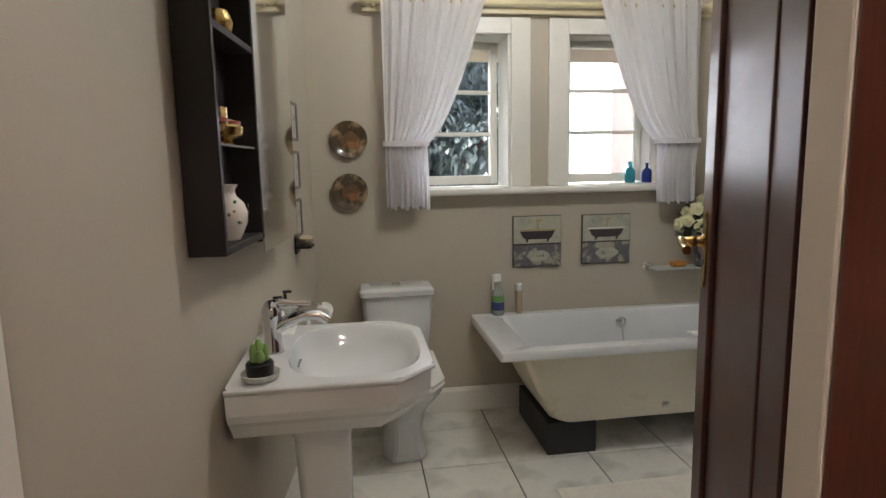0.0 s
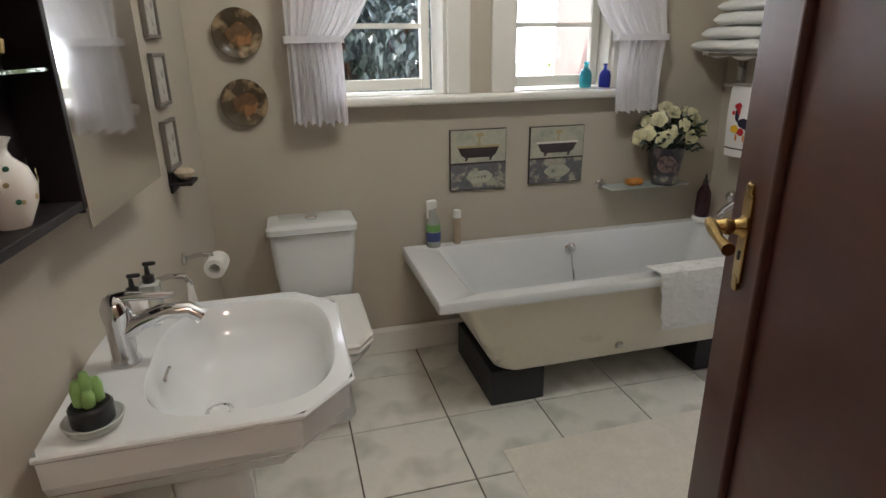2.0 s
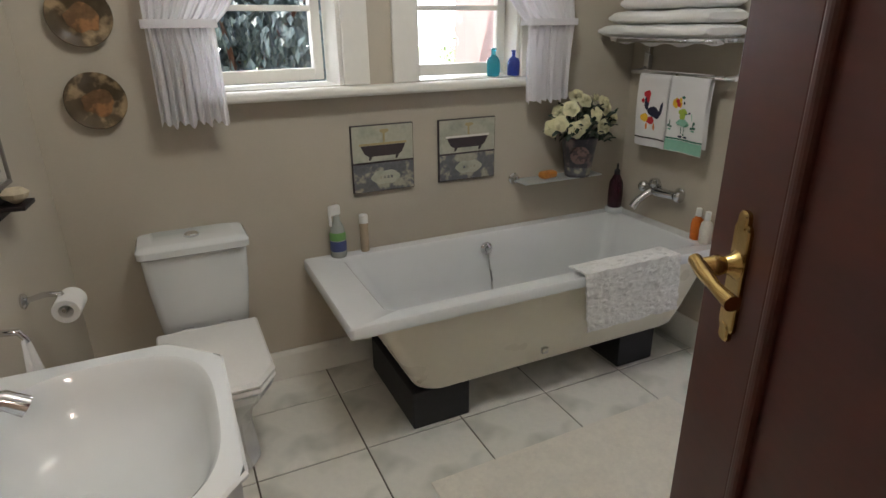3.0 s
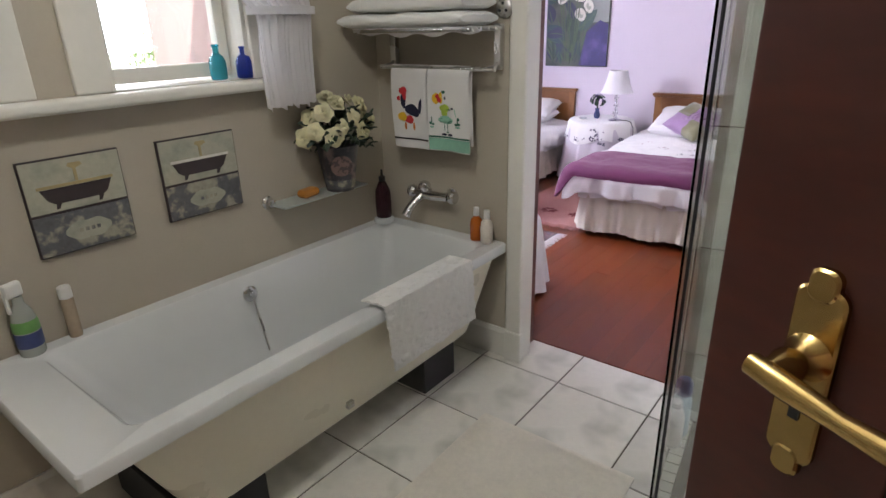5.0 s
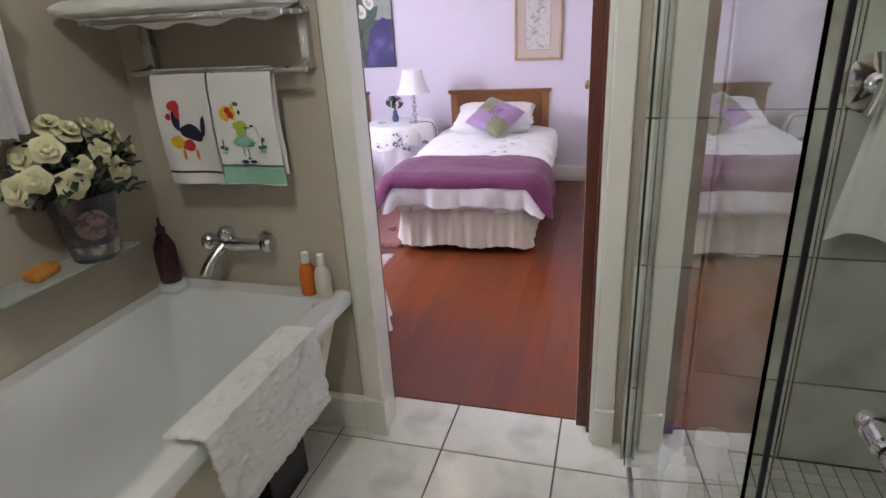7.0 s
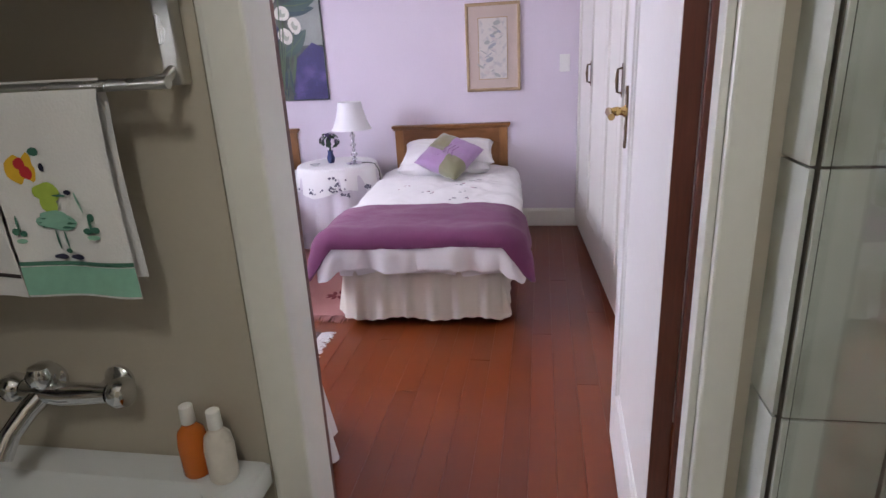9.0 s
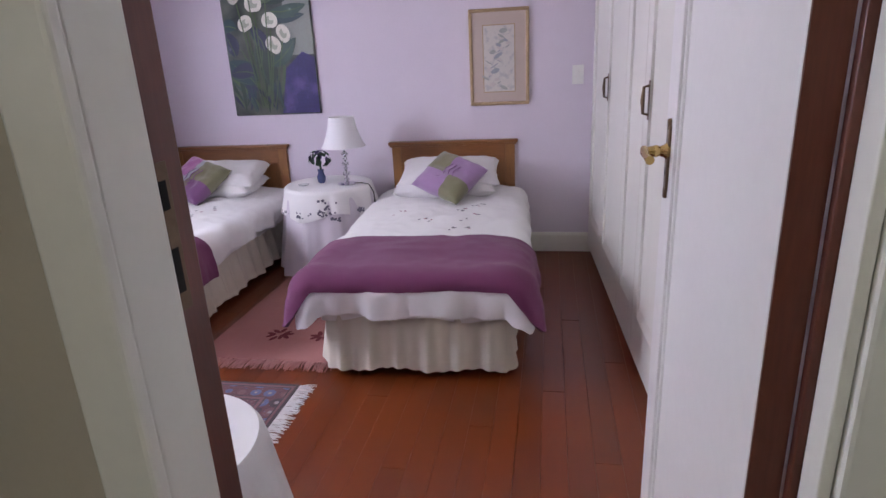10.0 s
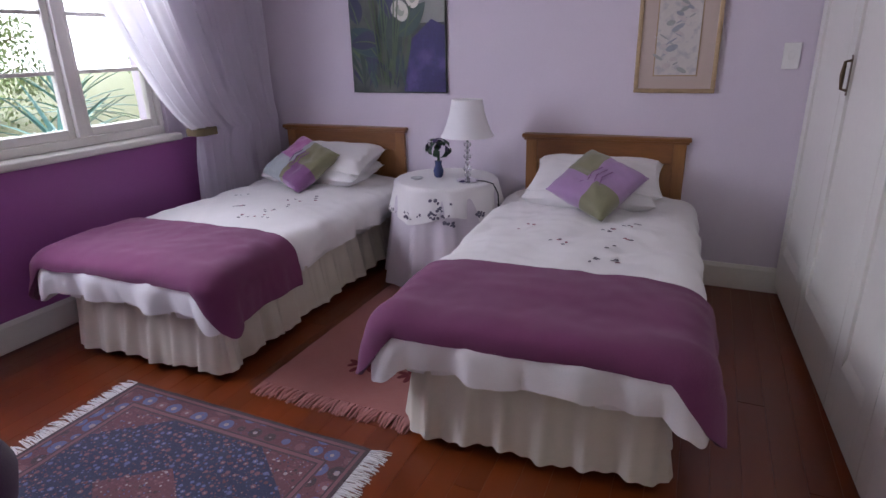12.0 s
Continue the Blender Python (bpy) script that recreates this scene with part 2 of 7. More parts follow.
def wall(name, boxes, material, label):
    bm = bmesh.new()
    for b in boxes:
        box(*b, bm=bm)
    return setting(part(name, bm, material), label, "wall")


# bathroom window wall with its two openings
WX = (1.255, 1.78, 2.095, 2.62)
WZ = (1.30, 2.125)
wall_north = wall("wall_north", [
    (0.4, WX[0], 5.0, 5.22, 0, H), (WX[1], WX[2], 5.0, 5.22, 0, H), (WX[3], 3.30, 5.0, 5.22, 0, H),
    (WX[0], WX[1], 5.0, 5.22, 0, WZ[0]), (WX[0], WX[1], 5.0, 5.22, WZ[1], H),
    (WX[2], WX[3], 5.0, 5.22, 0, WZ[0]), (WX[2], WX[3], 5.0, 5.22, WZ[1], H)], WALL_BEIGE, "matt beige painted bathroom wall with two windows")


def west_x(y):
    return 0.53 + (y - 3.3) * 0.0885


bm = prism([(west_x(2.36), 2.36), (west_x(2.36) - 0.25, 2.36), (west_x(5.0) - 0.25, 5.0), (west_x(5.0), 5.0)][::-1], 0, H)
setting(part("wall_west", bm, WALL_BEIGE), "matt beige painted bathroom wall behind the basin", "wall")
# wall between bathroom and bedroom: beige within, lilac beyond
wall("wall_middle", [(3.30, 3.40, 4.285, 5.0, 0, H), (3.30, 3.40, 3.36, 4.285, 2.06, H), (3.408, 3.44, 3.36, 3.458, 0, 2.06)], WALL_BEIGE, "matt beige painted bathroom wall beside the doorway")
wall("wall_bedroom_west", [(3.403, 3.51, 4.285, 6.83, 0, H), (3.403, 3.51, 3.0, 4.285, 2.06, H), (3.442, 3.509, 3.0, 3.456, 0, 2.06)], WALL_LILAC, "pale lilac painted bedroom wall beside the doorway")
wall("wall_shower", [(3.30, 3.44, 3.19, 3.358, 0, H), (3.43, 3.438, 2.36, 3.19, 0, H), (2.2, 3.43, 2.20, 2.36, 0, H)], GROUT, "tiled shower wall backing")
wall("wall_south", [(0.2, 0.59, 2.18, 2.36, 0, H), (0.59, 1.40, 2.18, 2.36, 2.06, H), (1.40, 2.2, 2.18, 2.36, 0, H)], WALL_BEIGE, "matt beige painted wall round the first doorway")
wall("wall_shower_return", [(2.20, 2.30, 2.36, 2.50, 0, H)], WALL_BEIGE, "short beige wall beside the shower door")
wall("wall_hall", [(-0.1, 0.0, 0.5, 2.4, 0, H), (2.4, 2.5, 0.5, 2.18, 0, H), (-0.1, 2.5, 0.4, 0.5, 0, H), (0.0, 0.2, 2.18, 2.36, 0, H)], WALL_BEIGE, "plain beige hall wall")
# bedroom
wall("wall_east", [(6.935, 7.10, 3.0, 6.9, 0, H)], WALL_LILAC, "pale lilac painted wall behind the beds")
BX = (4.15, 6.06)
BZ = (0.87, 2.15)
wall("wall_bedroom_north", [(3.51, BX[0], 6.83, 7.05, 0.828, H), (BX[1], 6.935, 6.83, 7.05, 0.828, H), (BX[0], BX[1], 6.83, 7.05, BZ[1], H)], WALL_LILAC, "pale lilac painted wall round the bedroom window")
wall("wall_dado", [(3.51, 6.935, 6.826, 7.05, 0.0, 0.826)], WALL_PURPLE, "deep purple painted wall below the window")
wall("wall_bedroom_south", [(3.51, 7.10, 2.9, 3.0, 0, H)], WALL_LILAC, "plain lilac wall behind the wardrobes")
wall("wall_outside", [(3.30, 3.40, 5.223, 7.05, -0.3, 3.0)], WALL_PINK, "pink plastered outer wall of the bedroom wing")
ceil = box(-0.1, 3.40, 0.4, 5.22, H, H + 0.1)
setting(part("ceiling", ceil, CEILING_WHITE), "plain white painted ceiling", "ceiling")
setting(part("ceiling", box(3.403, 7.10, 2.9, 7.05, H, H + 0.1), CEILING_WHITE), "plain white painted bedroom ceiling", "ceiling")


# ---- doorway between bathroom and bedroom ----
def jamb_set():
    arch = bmesh.new()
    box(3.278, 3.30, 4.193, 4.265, 0.15, 2.06, 0.006, bm=arch)
    box(3.385, 3.405, 3.398, 3.462, 0.15, 2.06, 0.006, bm=arch)
    box(3.278, 3.30, 3.372, 4.265, 2.06, 2.17, 0.006, bm=arch)
    trim = setting(part("trim", arch, TRIM_WHITE), "cream gloss painted door architrave", "architrave")
    part("plinth_block", box(3.270, 3.298, 4.187, 4.272, 0.0, 0.15, 0.005), TRIM_WHITE, trim)
    part("plinth_block", box(3.377, 3.404, 3.396, 3.466, 0.0, 0.15, 0.005), TRIM_WHITE, trim)
    part("jamb_lining", box(3.30, 3.388, 4.197, 4.284, 0, 2.06, 0.004), TRIM_WHITE, trim)
    part("jamb_lining", box(3.398, 3.440, 3.4625, 3.477, 0, 2.04, 0.002), TRIM_WHITE, trim)
    part("jamb_lining", box(3.30, 3.388, 3.464, 4.197, 2.04, 2.06, 0.003), TRIM_WHITE, trim)
    wood = part("stained_lining", box(3.388, 3.497, 4.24, 4.284, 0, 2.05, 0.003), JAMB_WOOD, trim, "dark stained inner door lining")
    part("stained_lining", box(3.442, 3.456, 3.4585, 3.486, 0, 2.03, 0.002), JAMB_WOOD, trim, "dark stained inner door lining")
    part("stained_lining", box(3.388, 3.497, 3.480, 4.24, 2.03, 2.05, 0.003), JAMB_WOOD, trim, "dark stained inner door lining")
    part("strike_plate", box(3.428, 3.464, 4.2388, 4.2405, 1.065, 1.26, 0.0005), BRONZE, wood, "worn brass strike plate")
    part("latch_hole", box(3.436, 3.456, 4.2382, 4.2395, 1.20, 1.237), HOLE, wood)
    part("latch_hole", box(3.436, 3.456, 4.2382, 4.2395, 1.09, 1.15), HOLE, wood)
    far = bmesh.new()
    box(3.51, 3.528, 4.285, 4.39, 0, 2.16, 0.005, bm=far)
    box(3.51, 3.528, 3.36, 4.285, 2.05, 2.16, 0.005, bm=far)
    part("far_architrave", far, TRIM_WHITE, trim)


jamb_set()


def lever_handle(parent, m, flip=1, plate=BRASS, lever=BRASS, wide=0.042, tall=0.19, reach=1.0):
    """A back plate with a lever, a spindle rose and a keyhole; it faces local -y, the lever runs along local x * flip."""
    def flat(x, z0, z1, r, depth):
        bm = loft([rounded(-x, x, z0, z1, r, 0.0, 5), rounded(-x, x, z0, z1, r, depth * 0.7, 5), rounded(-x + 0.002, x - 0.002, z0 + 0.002, z1 - 0.002, r * 0.9, depth, 5)])
        bmesh.ops.rotate(bm, verts=bm.verts, cent=(0, 0, 0), matrix=Matrix.Rotation(radians(90), 3, "X"))
        return bm
    rig = part("handle_plate", flat(wide / 2, -tall * 0.62, tall * 0.38, wide * 0.30, 0.006), plate, parent, "brass lever plate", m=m)
    part("plate_tip", flat(wide * 0.30, tall * 0.30, tall * 0.38 + 0.014, wide * 0.22, 0.0075), plate, rig, m=m)
    part("plate_tip", flat(wide * 0.30, -tall * 0.62 - 0.014, -tall * 0.54, wide * 0.22, 0.0075), plate, rig, m=m)
    rose = lathe([(0.017, 0.0), (0.019, 0.006), (0.014, 0.012), (0.011, 0.02), (0.014, 0.028), (0.012, 0.036), (0.009, 0.05)], 20)
    bmesh.ops.rotate(rose, verts=rose.verts, cent=(0, 0, 0), matrix=Matrix.Rotation(radians(90), 3, "X"))
    part("rose", rose, lever, rig, smooth=True, m=m)
    flip *= reach
    bar = tube([(-0.012 * flip, -0.052, 0.003), (0.02 * flip, -0.054, 0.0), (0.055 * flip, -0.053, -0.005), (0.094 * flip, -0.05, -0.008)], [0.009, 0.010, 0.0075, 0.010], 10)
    part("lever", bar, lever, rig, smooth=True, m=m)
    part("keyhole", box(-0.004, 0.004, -0.0075, -0.004, -tall * 0.36, -tall * 0.26), BLACK_PLASTIC, rig, m=m)
    return rig


# white door to the bedroom, open flat along the wardrobes
def bedroom_door():
    leaf_m = pose(3.460, 3.486, 0, 0, 0, -1.6)
    door = setting(thing("door_2", leaf_m), "white painted panel door standing wide open", "door")
    w, z1, th = 0.778, 2.02, 0.040
    for name, x0, x1, z0, zz in (("stile", 0.004, 0.115, 0.012, z1), ("stile", w - 0.115, w, 0.012, z1), ("rail", 0.115, w - 0.115, 0.012, 0.235), ("rail", 0.115, w - 0.115, z1 - 0.12, z1)):
        part(name, box(x0, x1, 0, th, z0, zz, 0.002), DOOR_WHITE, door, m=leaf_m)
    part("hinge_edge", box(0.0, 0.004, 0.001, th - 0.001, 0.012, z1), JAMB_WOOD, door, "dark stained hinge edge", m=leaf_m)
    part("panel", box(0.11, w - 0.11, 0.012, th - 0.012, 0.23, z1 - 0.115), DOOR_WHITE, door, m=leaf_m)
    bead = bmesh.new()
    for x0, x1, z0, zz in ((0.115, 0.130, 0.235, z1 - 0.12), (w - 0.130, w - 0.115, 0.235, z1 - 0.12), (0.13, w - 0.13, 0.235, 0.25), (0.13, w - 0.13, z1 - 0.135, z1 - 0.12)):
        box(x0, x1, 0.006, th - 0.006, z0, zz, 0.004, bm=bead)
    part("bead", bead, DOOR_WHITE, door, m=leaf_m)
    lever_handle(door, leaf_m @ pose(w - 0.062, th + 0.0005, 1.148, 0, 0, 180), 1, BRONZE, BRASS, 0.028, 0.15, 0.8)


bedroom_door()


# dark door into the bathroom, half open
HINGE = Vector((1.394, 2.385))
FREE = Vector((1.754, 3.120))


def bathroom_door():
    d = FREE - HINGE
    w = d.length
    leaf_m = pose(HINGE.x, HINGE.y, 0, 0, 0, math.degrees(math.atan2(d.y, d.x)))
    door = setting(thing("door_1", leaf_m), "dark varnished mahogany panel door standing half open", "door")
    z1, th = 2.03, 0.042
    for name, x0, x1, z0, zz in (("stile", 0, 0.125, 0.01, z1), ("stile", w - 0.155, w, 0.01, z1), ("rail", 0.125, w - 0.155, 0.01, 0.24), ("rail", 0.125, w - 0.155, z1 - 0.13, z1)):
        part(name, box(x0, x1, -th, 0, z0, zz, 0.002), DARK_DOOR, door, m=leaf_m)
    part("panel", box(0.12, w - 0.15, -th + 0.009, -0.009, 0.235, z1 - 0.125), DARK_DOOR, door, m=leaf_m)
    bead = bmesh.new()
    for x0, x1, z0, zz in ((0.125, 0.147, 0.24, z1 - 0.13), (w - 0.177, w - 0.155, 0.24, z1 - 0.13), (0.147, w - 0.177, 0.24, 0.262), (0.147, w - 0.177, z1 - 0.152, z1 - 0.13)):
        box(x0, x1, -th - 0.003, 0.003, z0, zz, 0.008, 3, bm=bead)
    part("bead", bead, DARK_DOOR, door, m=leaf_m)
    lever_handle(door, leaf_m @ pose(w - 0.088, 0.0005, 1.236, 0, 0, 180), 1, BRASS, BRASS, 0.038, 0.15)
    lever_handle(door, leaf_m @ pose(w - 0.088, -th - 0.0005, 1.236, 0, 0, 0), -1, BRASS, BRASS, 0.038, 0.15)


bathroom_door()


def first_frame():
    rig = setting(thing("door_frame"), "white painted rebate with red stained timber door lining", "door frame")
    part("painted_rebate", box(1.378, 1.40, 2.308, 2.36, 0, 2.06, 0.004), TRIM_WHITE, rig)
    part("stained_lining", box(1.380, 1.40, 2.17, 2.306, 0, 2.06, 0.003), RED_WOOD, rig, "red stained timber lining")
    part("architrave", box(1.372, 1.48, 2.148, 2.169, 0, 2.15, 0.004), RED_WOOD, rig, "red stained timber architrave")
    part("painted_rebate", box(0.575, 0.605, 2.282, 2.36, 0, 2.06, 0.004), TRIM_WHITE, rig)
    part("stained_lining", box(0.575, 0.600, 2.17, 2.280, 0, 2.06, 0.003), RED_WOOD, rig, "red stained timber lining")
    part("head", box(0.60, 1.35, 2.17, 2.36, 2.045, 2.06), RED_WOOD, rig, "red stained timber lining")
    for z in (0.28, 1.70):
        part("hinge", tube([(1.383, 2.372, z), (1.383, 2.372, z + 0.10)], 0.006, 10), STEEL, rig, smooth=True)


first_frame()


# ---- bathroom windows ----
def sash(name, x0, x1, m, label):
    """A sash of three panes between y=0 and y=0.04; x runs along the wall."""
    rig = setting(thing(name, m), label, "window")
    z0, z1, s = WZ[0] + 0.012, WZ[1] - 0.012, 0.042
    fr = bmesh.new()
    box(x0, x0 + s, 0, 0.04, z0, z1, 0.004, bm=fr)
    box(x1 - s, x1, 0, 0.04, z0, z1, 0.004, bm=fr)
    box(x0 + s, x1 - s, 0, 0.04, z0, z0 + 0.05, 0.004, bm=fr)
    box(x0 + s, x1 - s, 0, 0.04, z1 - s, z1, 0.004, bm=fr)
    part("window_frame", fr, TRIM_WHITE, rig, m=m)
    lo, hi = z0 + 0.05, z1 - s
    step = (hi - lo) / 3
    for k in range(3):
        a, b = lo + k * step, lo + (k + 1) * step
        if k:
            part("glazing_bar", box(x0 + s, x1 - s, 0.006, 0.036, a - 0.011, a + 0.011, 0.004), TRIM_WHITE, rig, m=m)
        pane = part("pane", box(x0 + s - 0.004, x1 - s + 0.004, 0.018, 0.022, a + 0.008, b - 0.008), PANE, rig, m=m)
        pane.visible_shadow = False


sash("window_1", 0.0, WX[1] - WX[0] - 0.05, pose(WX[0] + 0.022, 5.115, 0, 0, 0, 9), "white painted three-pane casement standing slightly open")
sash("window_2", 0.0, WX[3] - WX[2] - 0.044, pose(WX[2] + 0.022, 5.10, 0), "white painted three-pane casement, shut")


def window_case():
    bm = bmesh.new()
    for x0, x1 in ((WX[0], WX[1]), (WX[2], WX[3])):
        box(x0, x0 + 0.02, 4.999, 5.215, WZ[0], WZ[1], 0.002, bm=bm)
        box(x1 - 0.02, x1, 4.999, 5.215, WZ[0], WZ[1], 0.002, bm=bm)
        box(x0, x1, 4.999, 5.215, WZ[1] - 0.012, WZ[1], 0.002, bm=bm)
        box(x0 - 0.105, x0 + 0.006, 4.978, 5.0, WZ[0], WZ[1] + 0.08, 0.006, bm=bm)
        box(x1 - 0.006, x1 + 0.105, 4.978, 5.0, WZ[0], WZ[1] + 0.08, 0.006, bm=bm)
        box(x0 + 0.006, x1 - 0.006, 4.978, 5.0, WZ[1] - 0.006, WZ[1] + 0.08, 0.006, bm=bm)
    trim = setting(part("trim", bm, TRIM_WHITE), "white gloss painted window casing", "window casing")
    sill = bmesh.new()
    box(1.08, 2.79, 4.925, 5.0, 1.258, 1.299, 0.016, 4, bm=sill)
    for x0, x1 in ((WX[0], WX[1]), (WX[2], WX[3])):
        box(x0 + 0.001, x1 - 0.001, 5.0, 5.24, 1.27, 1.3015, 0.003, bm=sill)
    setting(part("window_sill", sill, TRIM_WHITE), "white gloss painted bathroom window sill", "window sill")


window_case()


# ---- skirting boards ----
def skirting(path, label, h=0.145, t=0.018):
    bm = bmesh.new()
    for (xa, ya), (xb, yb) in zip(path, path[1:]):
        a, b = Vector((xa, ya)), Vector((xb, yb))
        d = (b - a).normalized()
        nrm = Vector((-d.y, d.x))
        prof = ((0.001, 0.004), (t, 0.004), (t, h - 0.02), (t * 0.55, h), (0.001, h))
        loft([[(p.x + nrm.x * o, p.y + nrm.y * o, z) for o, z in prof] for p in (a, b)], bm=bm)
    bmesh.ops.recalc_face_normals(bm, faces=bm.faces)
    return setting(part("baseboard", bm, TRIM_WHITE), label, "skirting board")


skirting([(3.28, 5.0), (west_x(5.0), 5.0), (west_x(2.4), 2.4)], "cream gloss painted bathroom skirting board")
skirting([(3.30, 4.272), (3.30, 4.99)], "cream gloss painted bathroom skirting board")
skirting([(6.935, 3.45), (6.935, 6.825), (3.52, 6.825), (3.512, 4.40)], "cream painted bedroom skirting board")


# ---- bath ----
def bathtub():
    tub = thing("bathtub", pose(2.4, 4.64, 0), "white bathtub with a cream shell standing on two dark blocks", "bathtub")
    X0, X1, Y0, Y1, ZR = 1.535, 3.292, 4.276, 4.992, 0.576
    seg = 7
    rings = [
        rounded(X0 + 0.014, X1 - 0.004, Y0 + 0.014, Y1 - 0.004, 0.012, ZR - 0.046, seg),
        rounded(X0, X1, Y0, Y1, 0.014, ZR - 0.042, seg),
        rounded(X0, X1, Y0, Y1, 0.014, ZR - 0.006, seg),
        rounded(X0 + 0.005, X1 - 0.005, Y0 + 0.005, Y1 - 0.005, 0.013, ZR, seg),
        rounded(X0 + 0.150, X1 - 0.075, Y0 + 0.070, Y1 - 0.058, 0.05, ZR - 0.001, seg),
        rounded(X0 + 0.160, X1 - 0.082, Y0 + 0.078, Y1 - 0.066, 0.055, ZR - 0.010, seg),
        rounded(X0 + 0.262, X1 - 0.12, Y0 + 0.095, Y1 - 0.09, 0.07, 0.36, seg),
        rounded(X0 + 0.335, X1 - 0.16, Y0 + 0.115, Y1 - 0.11, 0.09, 0.22, seg),
        rounded(X0 + 0.40, X1 - 0.21, Y0 + 0.16, Y1 - 0.15, 0.09, 0.178, seg),
    ]
    inner = loft(rings, caps=False)
    inner.verts.ensure_lookup_table()
    n = len(rings[-1])
    inner.faces.new(inner.verts[-n:])
    bmesh.ops.recalc_face_normals(inner, faces=inner.faces)
    part("basin_shell", inner, ENAMEL, tub, "glossy white enamel inside and rim", smooth=True)
    outer = loft([
        rounded(X0 + 0.128, X1 - 0.03, Y0 + 0.040, Y1 - 0.02, 0.03, ZR - 0.044, seg),
        rounded(X0 + 0.132, X1 - 0.03, Y0 + 0.042, Y1 - 0.02, 0.04, ZR - 0.08, seg),
        rounded(X0 + 0.235, X1 - 0.10, Y0 + 0.078, Y1 - 0.05, 0.06, 0.27, seg),
        rounded(X0 + 0.280, X1 - 0.13, Y0 + 0.090, Y1 - 0.07, 0.08, 0.188, seg),
        rounded(X0 + 0.31, X1 - 0.15, Y0 + 0.108, Y1 - 0.10, 0.08, 0.168, seg)], caps=False)
    outer.verts.ensure_lookup_table()
    outer.faces.new(outer.verts[-n:])
    bmesh.ops.recalc_face_normals(outer, faces=outer.faces)
    part("outer_shell", outer, BATH_SIDE, tub, "cream outer shell", smooth=True)
    part("block", box(1.795, 2.045, 4.39, 4.90, 0.001, 0.169, 0.004), BLACK_BLOCK, tub, "dark painted supporting block")
    part("block", box(2.835, 3.045, 4.39, 4.90, 0.001, 0.169, 0.004), BLACK_BLOCK, tub, "dark painted supporting block")
    part("drain_patch", box(2.37, 2.398, 4.344, 4.366, 0.222, 0.248, 0.001), STEEL, tub, "small square metal patch")
    ov = lathe([(0.030, 0), (0.032, 0.006), (0.026, 0.012), (0.014, 0.014), (0.012, 0.024), (0.006, 0.026)], 20)
    part("overflow", ov, CHROME, tub, "chrome overflow rosette", smooth=True, m=pose(2.408, 4.912, 0.503, 82, 0, 0))
    part("overflow_slot", box(2.375, 2.405, 4.925, 4.936, 0.545, 0.551, 0.001), BLACK_PLASTIC, tub, "dark overflow slot")
    part("chain", tube([(2.408, 4.888, 0.488), (2.412, 4.88, 0.43), (2.42, 4.872, 0.36), (2.425, 4.858, 0.26)], 0.0048, 8), STEEL, tub, "hanging plug chain", smooth=True)
    return tub


bathtub()


# ---- toilet ----
def toilet():
    wc = thing("toilet", pose(1.108, 4.7, 0), "white close-coupled porcelain toilet with its lid shut", "toilet")
    cx = 1.108
    tank = loft([rounded(cx - w, cx + w, y0, 4.985, 0.03, z, 5) for w, y0, z in ((0.150, 4.83, 0.405), (0.160, 4.815, 0.43), (0.178, 4.80, 0.60), (0.186, 4.795, 0.742))])
    part("cistern", tank, PORCELAIN, wc, smooth=True)
    lid = loft([rounded(cx - w, cx + w, y0, 4.99, 0.03, z, 5) for w, y0, z in ((0.190, 4.788, 0.744), (0.197, 4.780, 0.750), (0.197, 4.780, 0.775), (0.188, 4.79, 0.786), (0.15, 4.82, 0.789))])
    part("cistern_lid", lid, PORCELAIN, wc, smooth=True)
    part("flush_button", lathe([(0.026, 0.787), (0.026, 0.797), (0.022, 0.801), (0.02, 0.801)], 20, centre=(cx, 4.885)), CHROME, wc, "chrome flush button", smooth=True)

    def oct_ring(w, y0, y1, z, c=0.09):
        return [(cx - w + c * 0.7, y0, z), (cx + w - c * 0.7, y0, z), (cx + w, y0 + c, z), (cx + w, y1, z), (cx - w, y1, z), (cx - w, y0 + c, z)]
    bowl = loft([oct_ring(0.105, 4.44, 4.80, 0.003, 0.06), oct_ring(0.105, 4.44, 4.80, 0.03, 0.06), oct_ring(0.092, 4.455, 4.80, 0.06, 0.06), oct_ring(0.088, 4.46, 4.80, 0.16, 0.06), oct_ring(0.11, 4.43, 4.80, 0.24), oct_ring(0.165, 4.33, 4.82, 0.35), oct_ring(0.178, 4.31, 4.83, 0.385), oct_ring(0.178, 4.31, 4.83, 0.40)])
    bmesh.ops.bevel(bowl, geom=list(bowl.edges), offset=0.008, segments=2, affect="EDGES")
    part("bowl", bowl, PORCELAIN, wc, smooth=True)
    seat = loft([oct_ring(0.180, 4.305, 4.79, 0.404), oct_ring(0.184, 4.30, 4.79, 0.41), oct_ring(0.182, 4.303, 4.79, 0.422)])
    part("seat", seat, WHITE_PLASTIC, wc)
    cover = loft([oct_ring(0.182, 4.302, 4.79, 0.428), oct_ring(0.184, 4.30, 4.79, 0.436), oct_ring(0.176, 4.312, 4.785, 0.447), oct_ring(0.10, 4.40, 4.74, 0.452)])
    part("seat_lid", cover, WHITE_PLASTIC, wc)
    for x in (-0.07, 0.07):
        part("seat_hinge", tube([(cx + x - 0.02, 4.80, 0.438), (cx + x + 0.02, 4.80, 0.438)], 0.012, 10), CHROME, wc, smooth=True)


toilet()


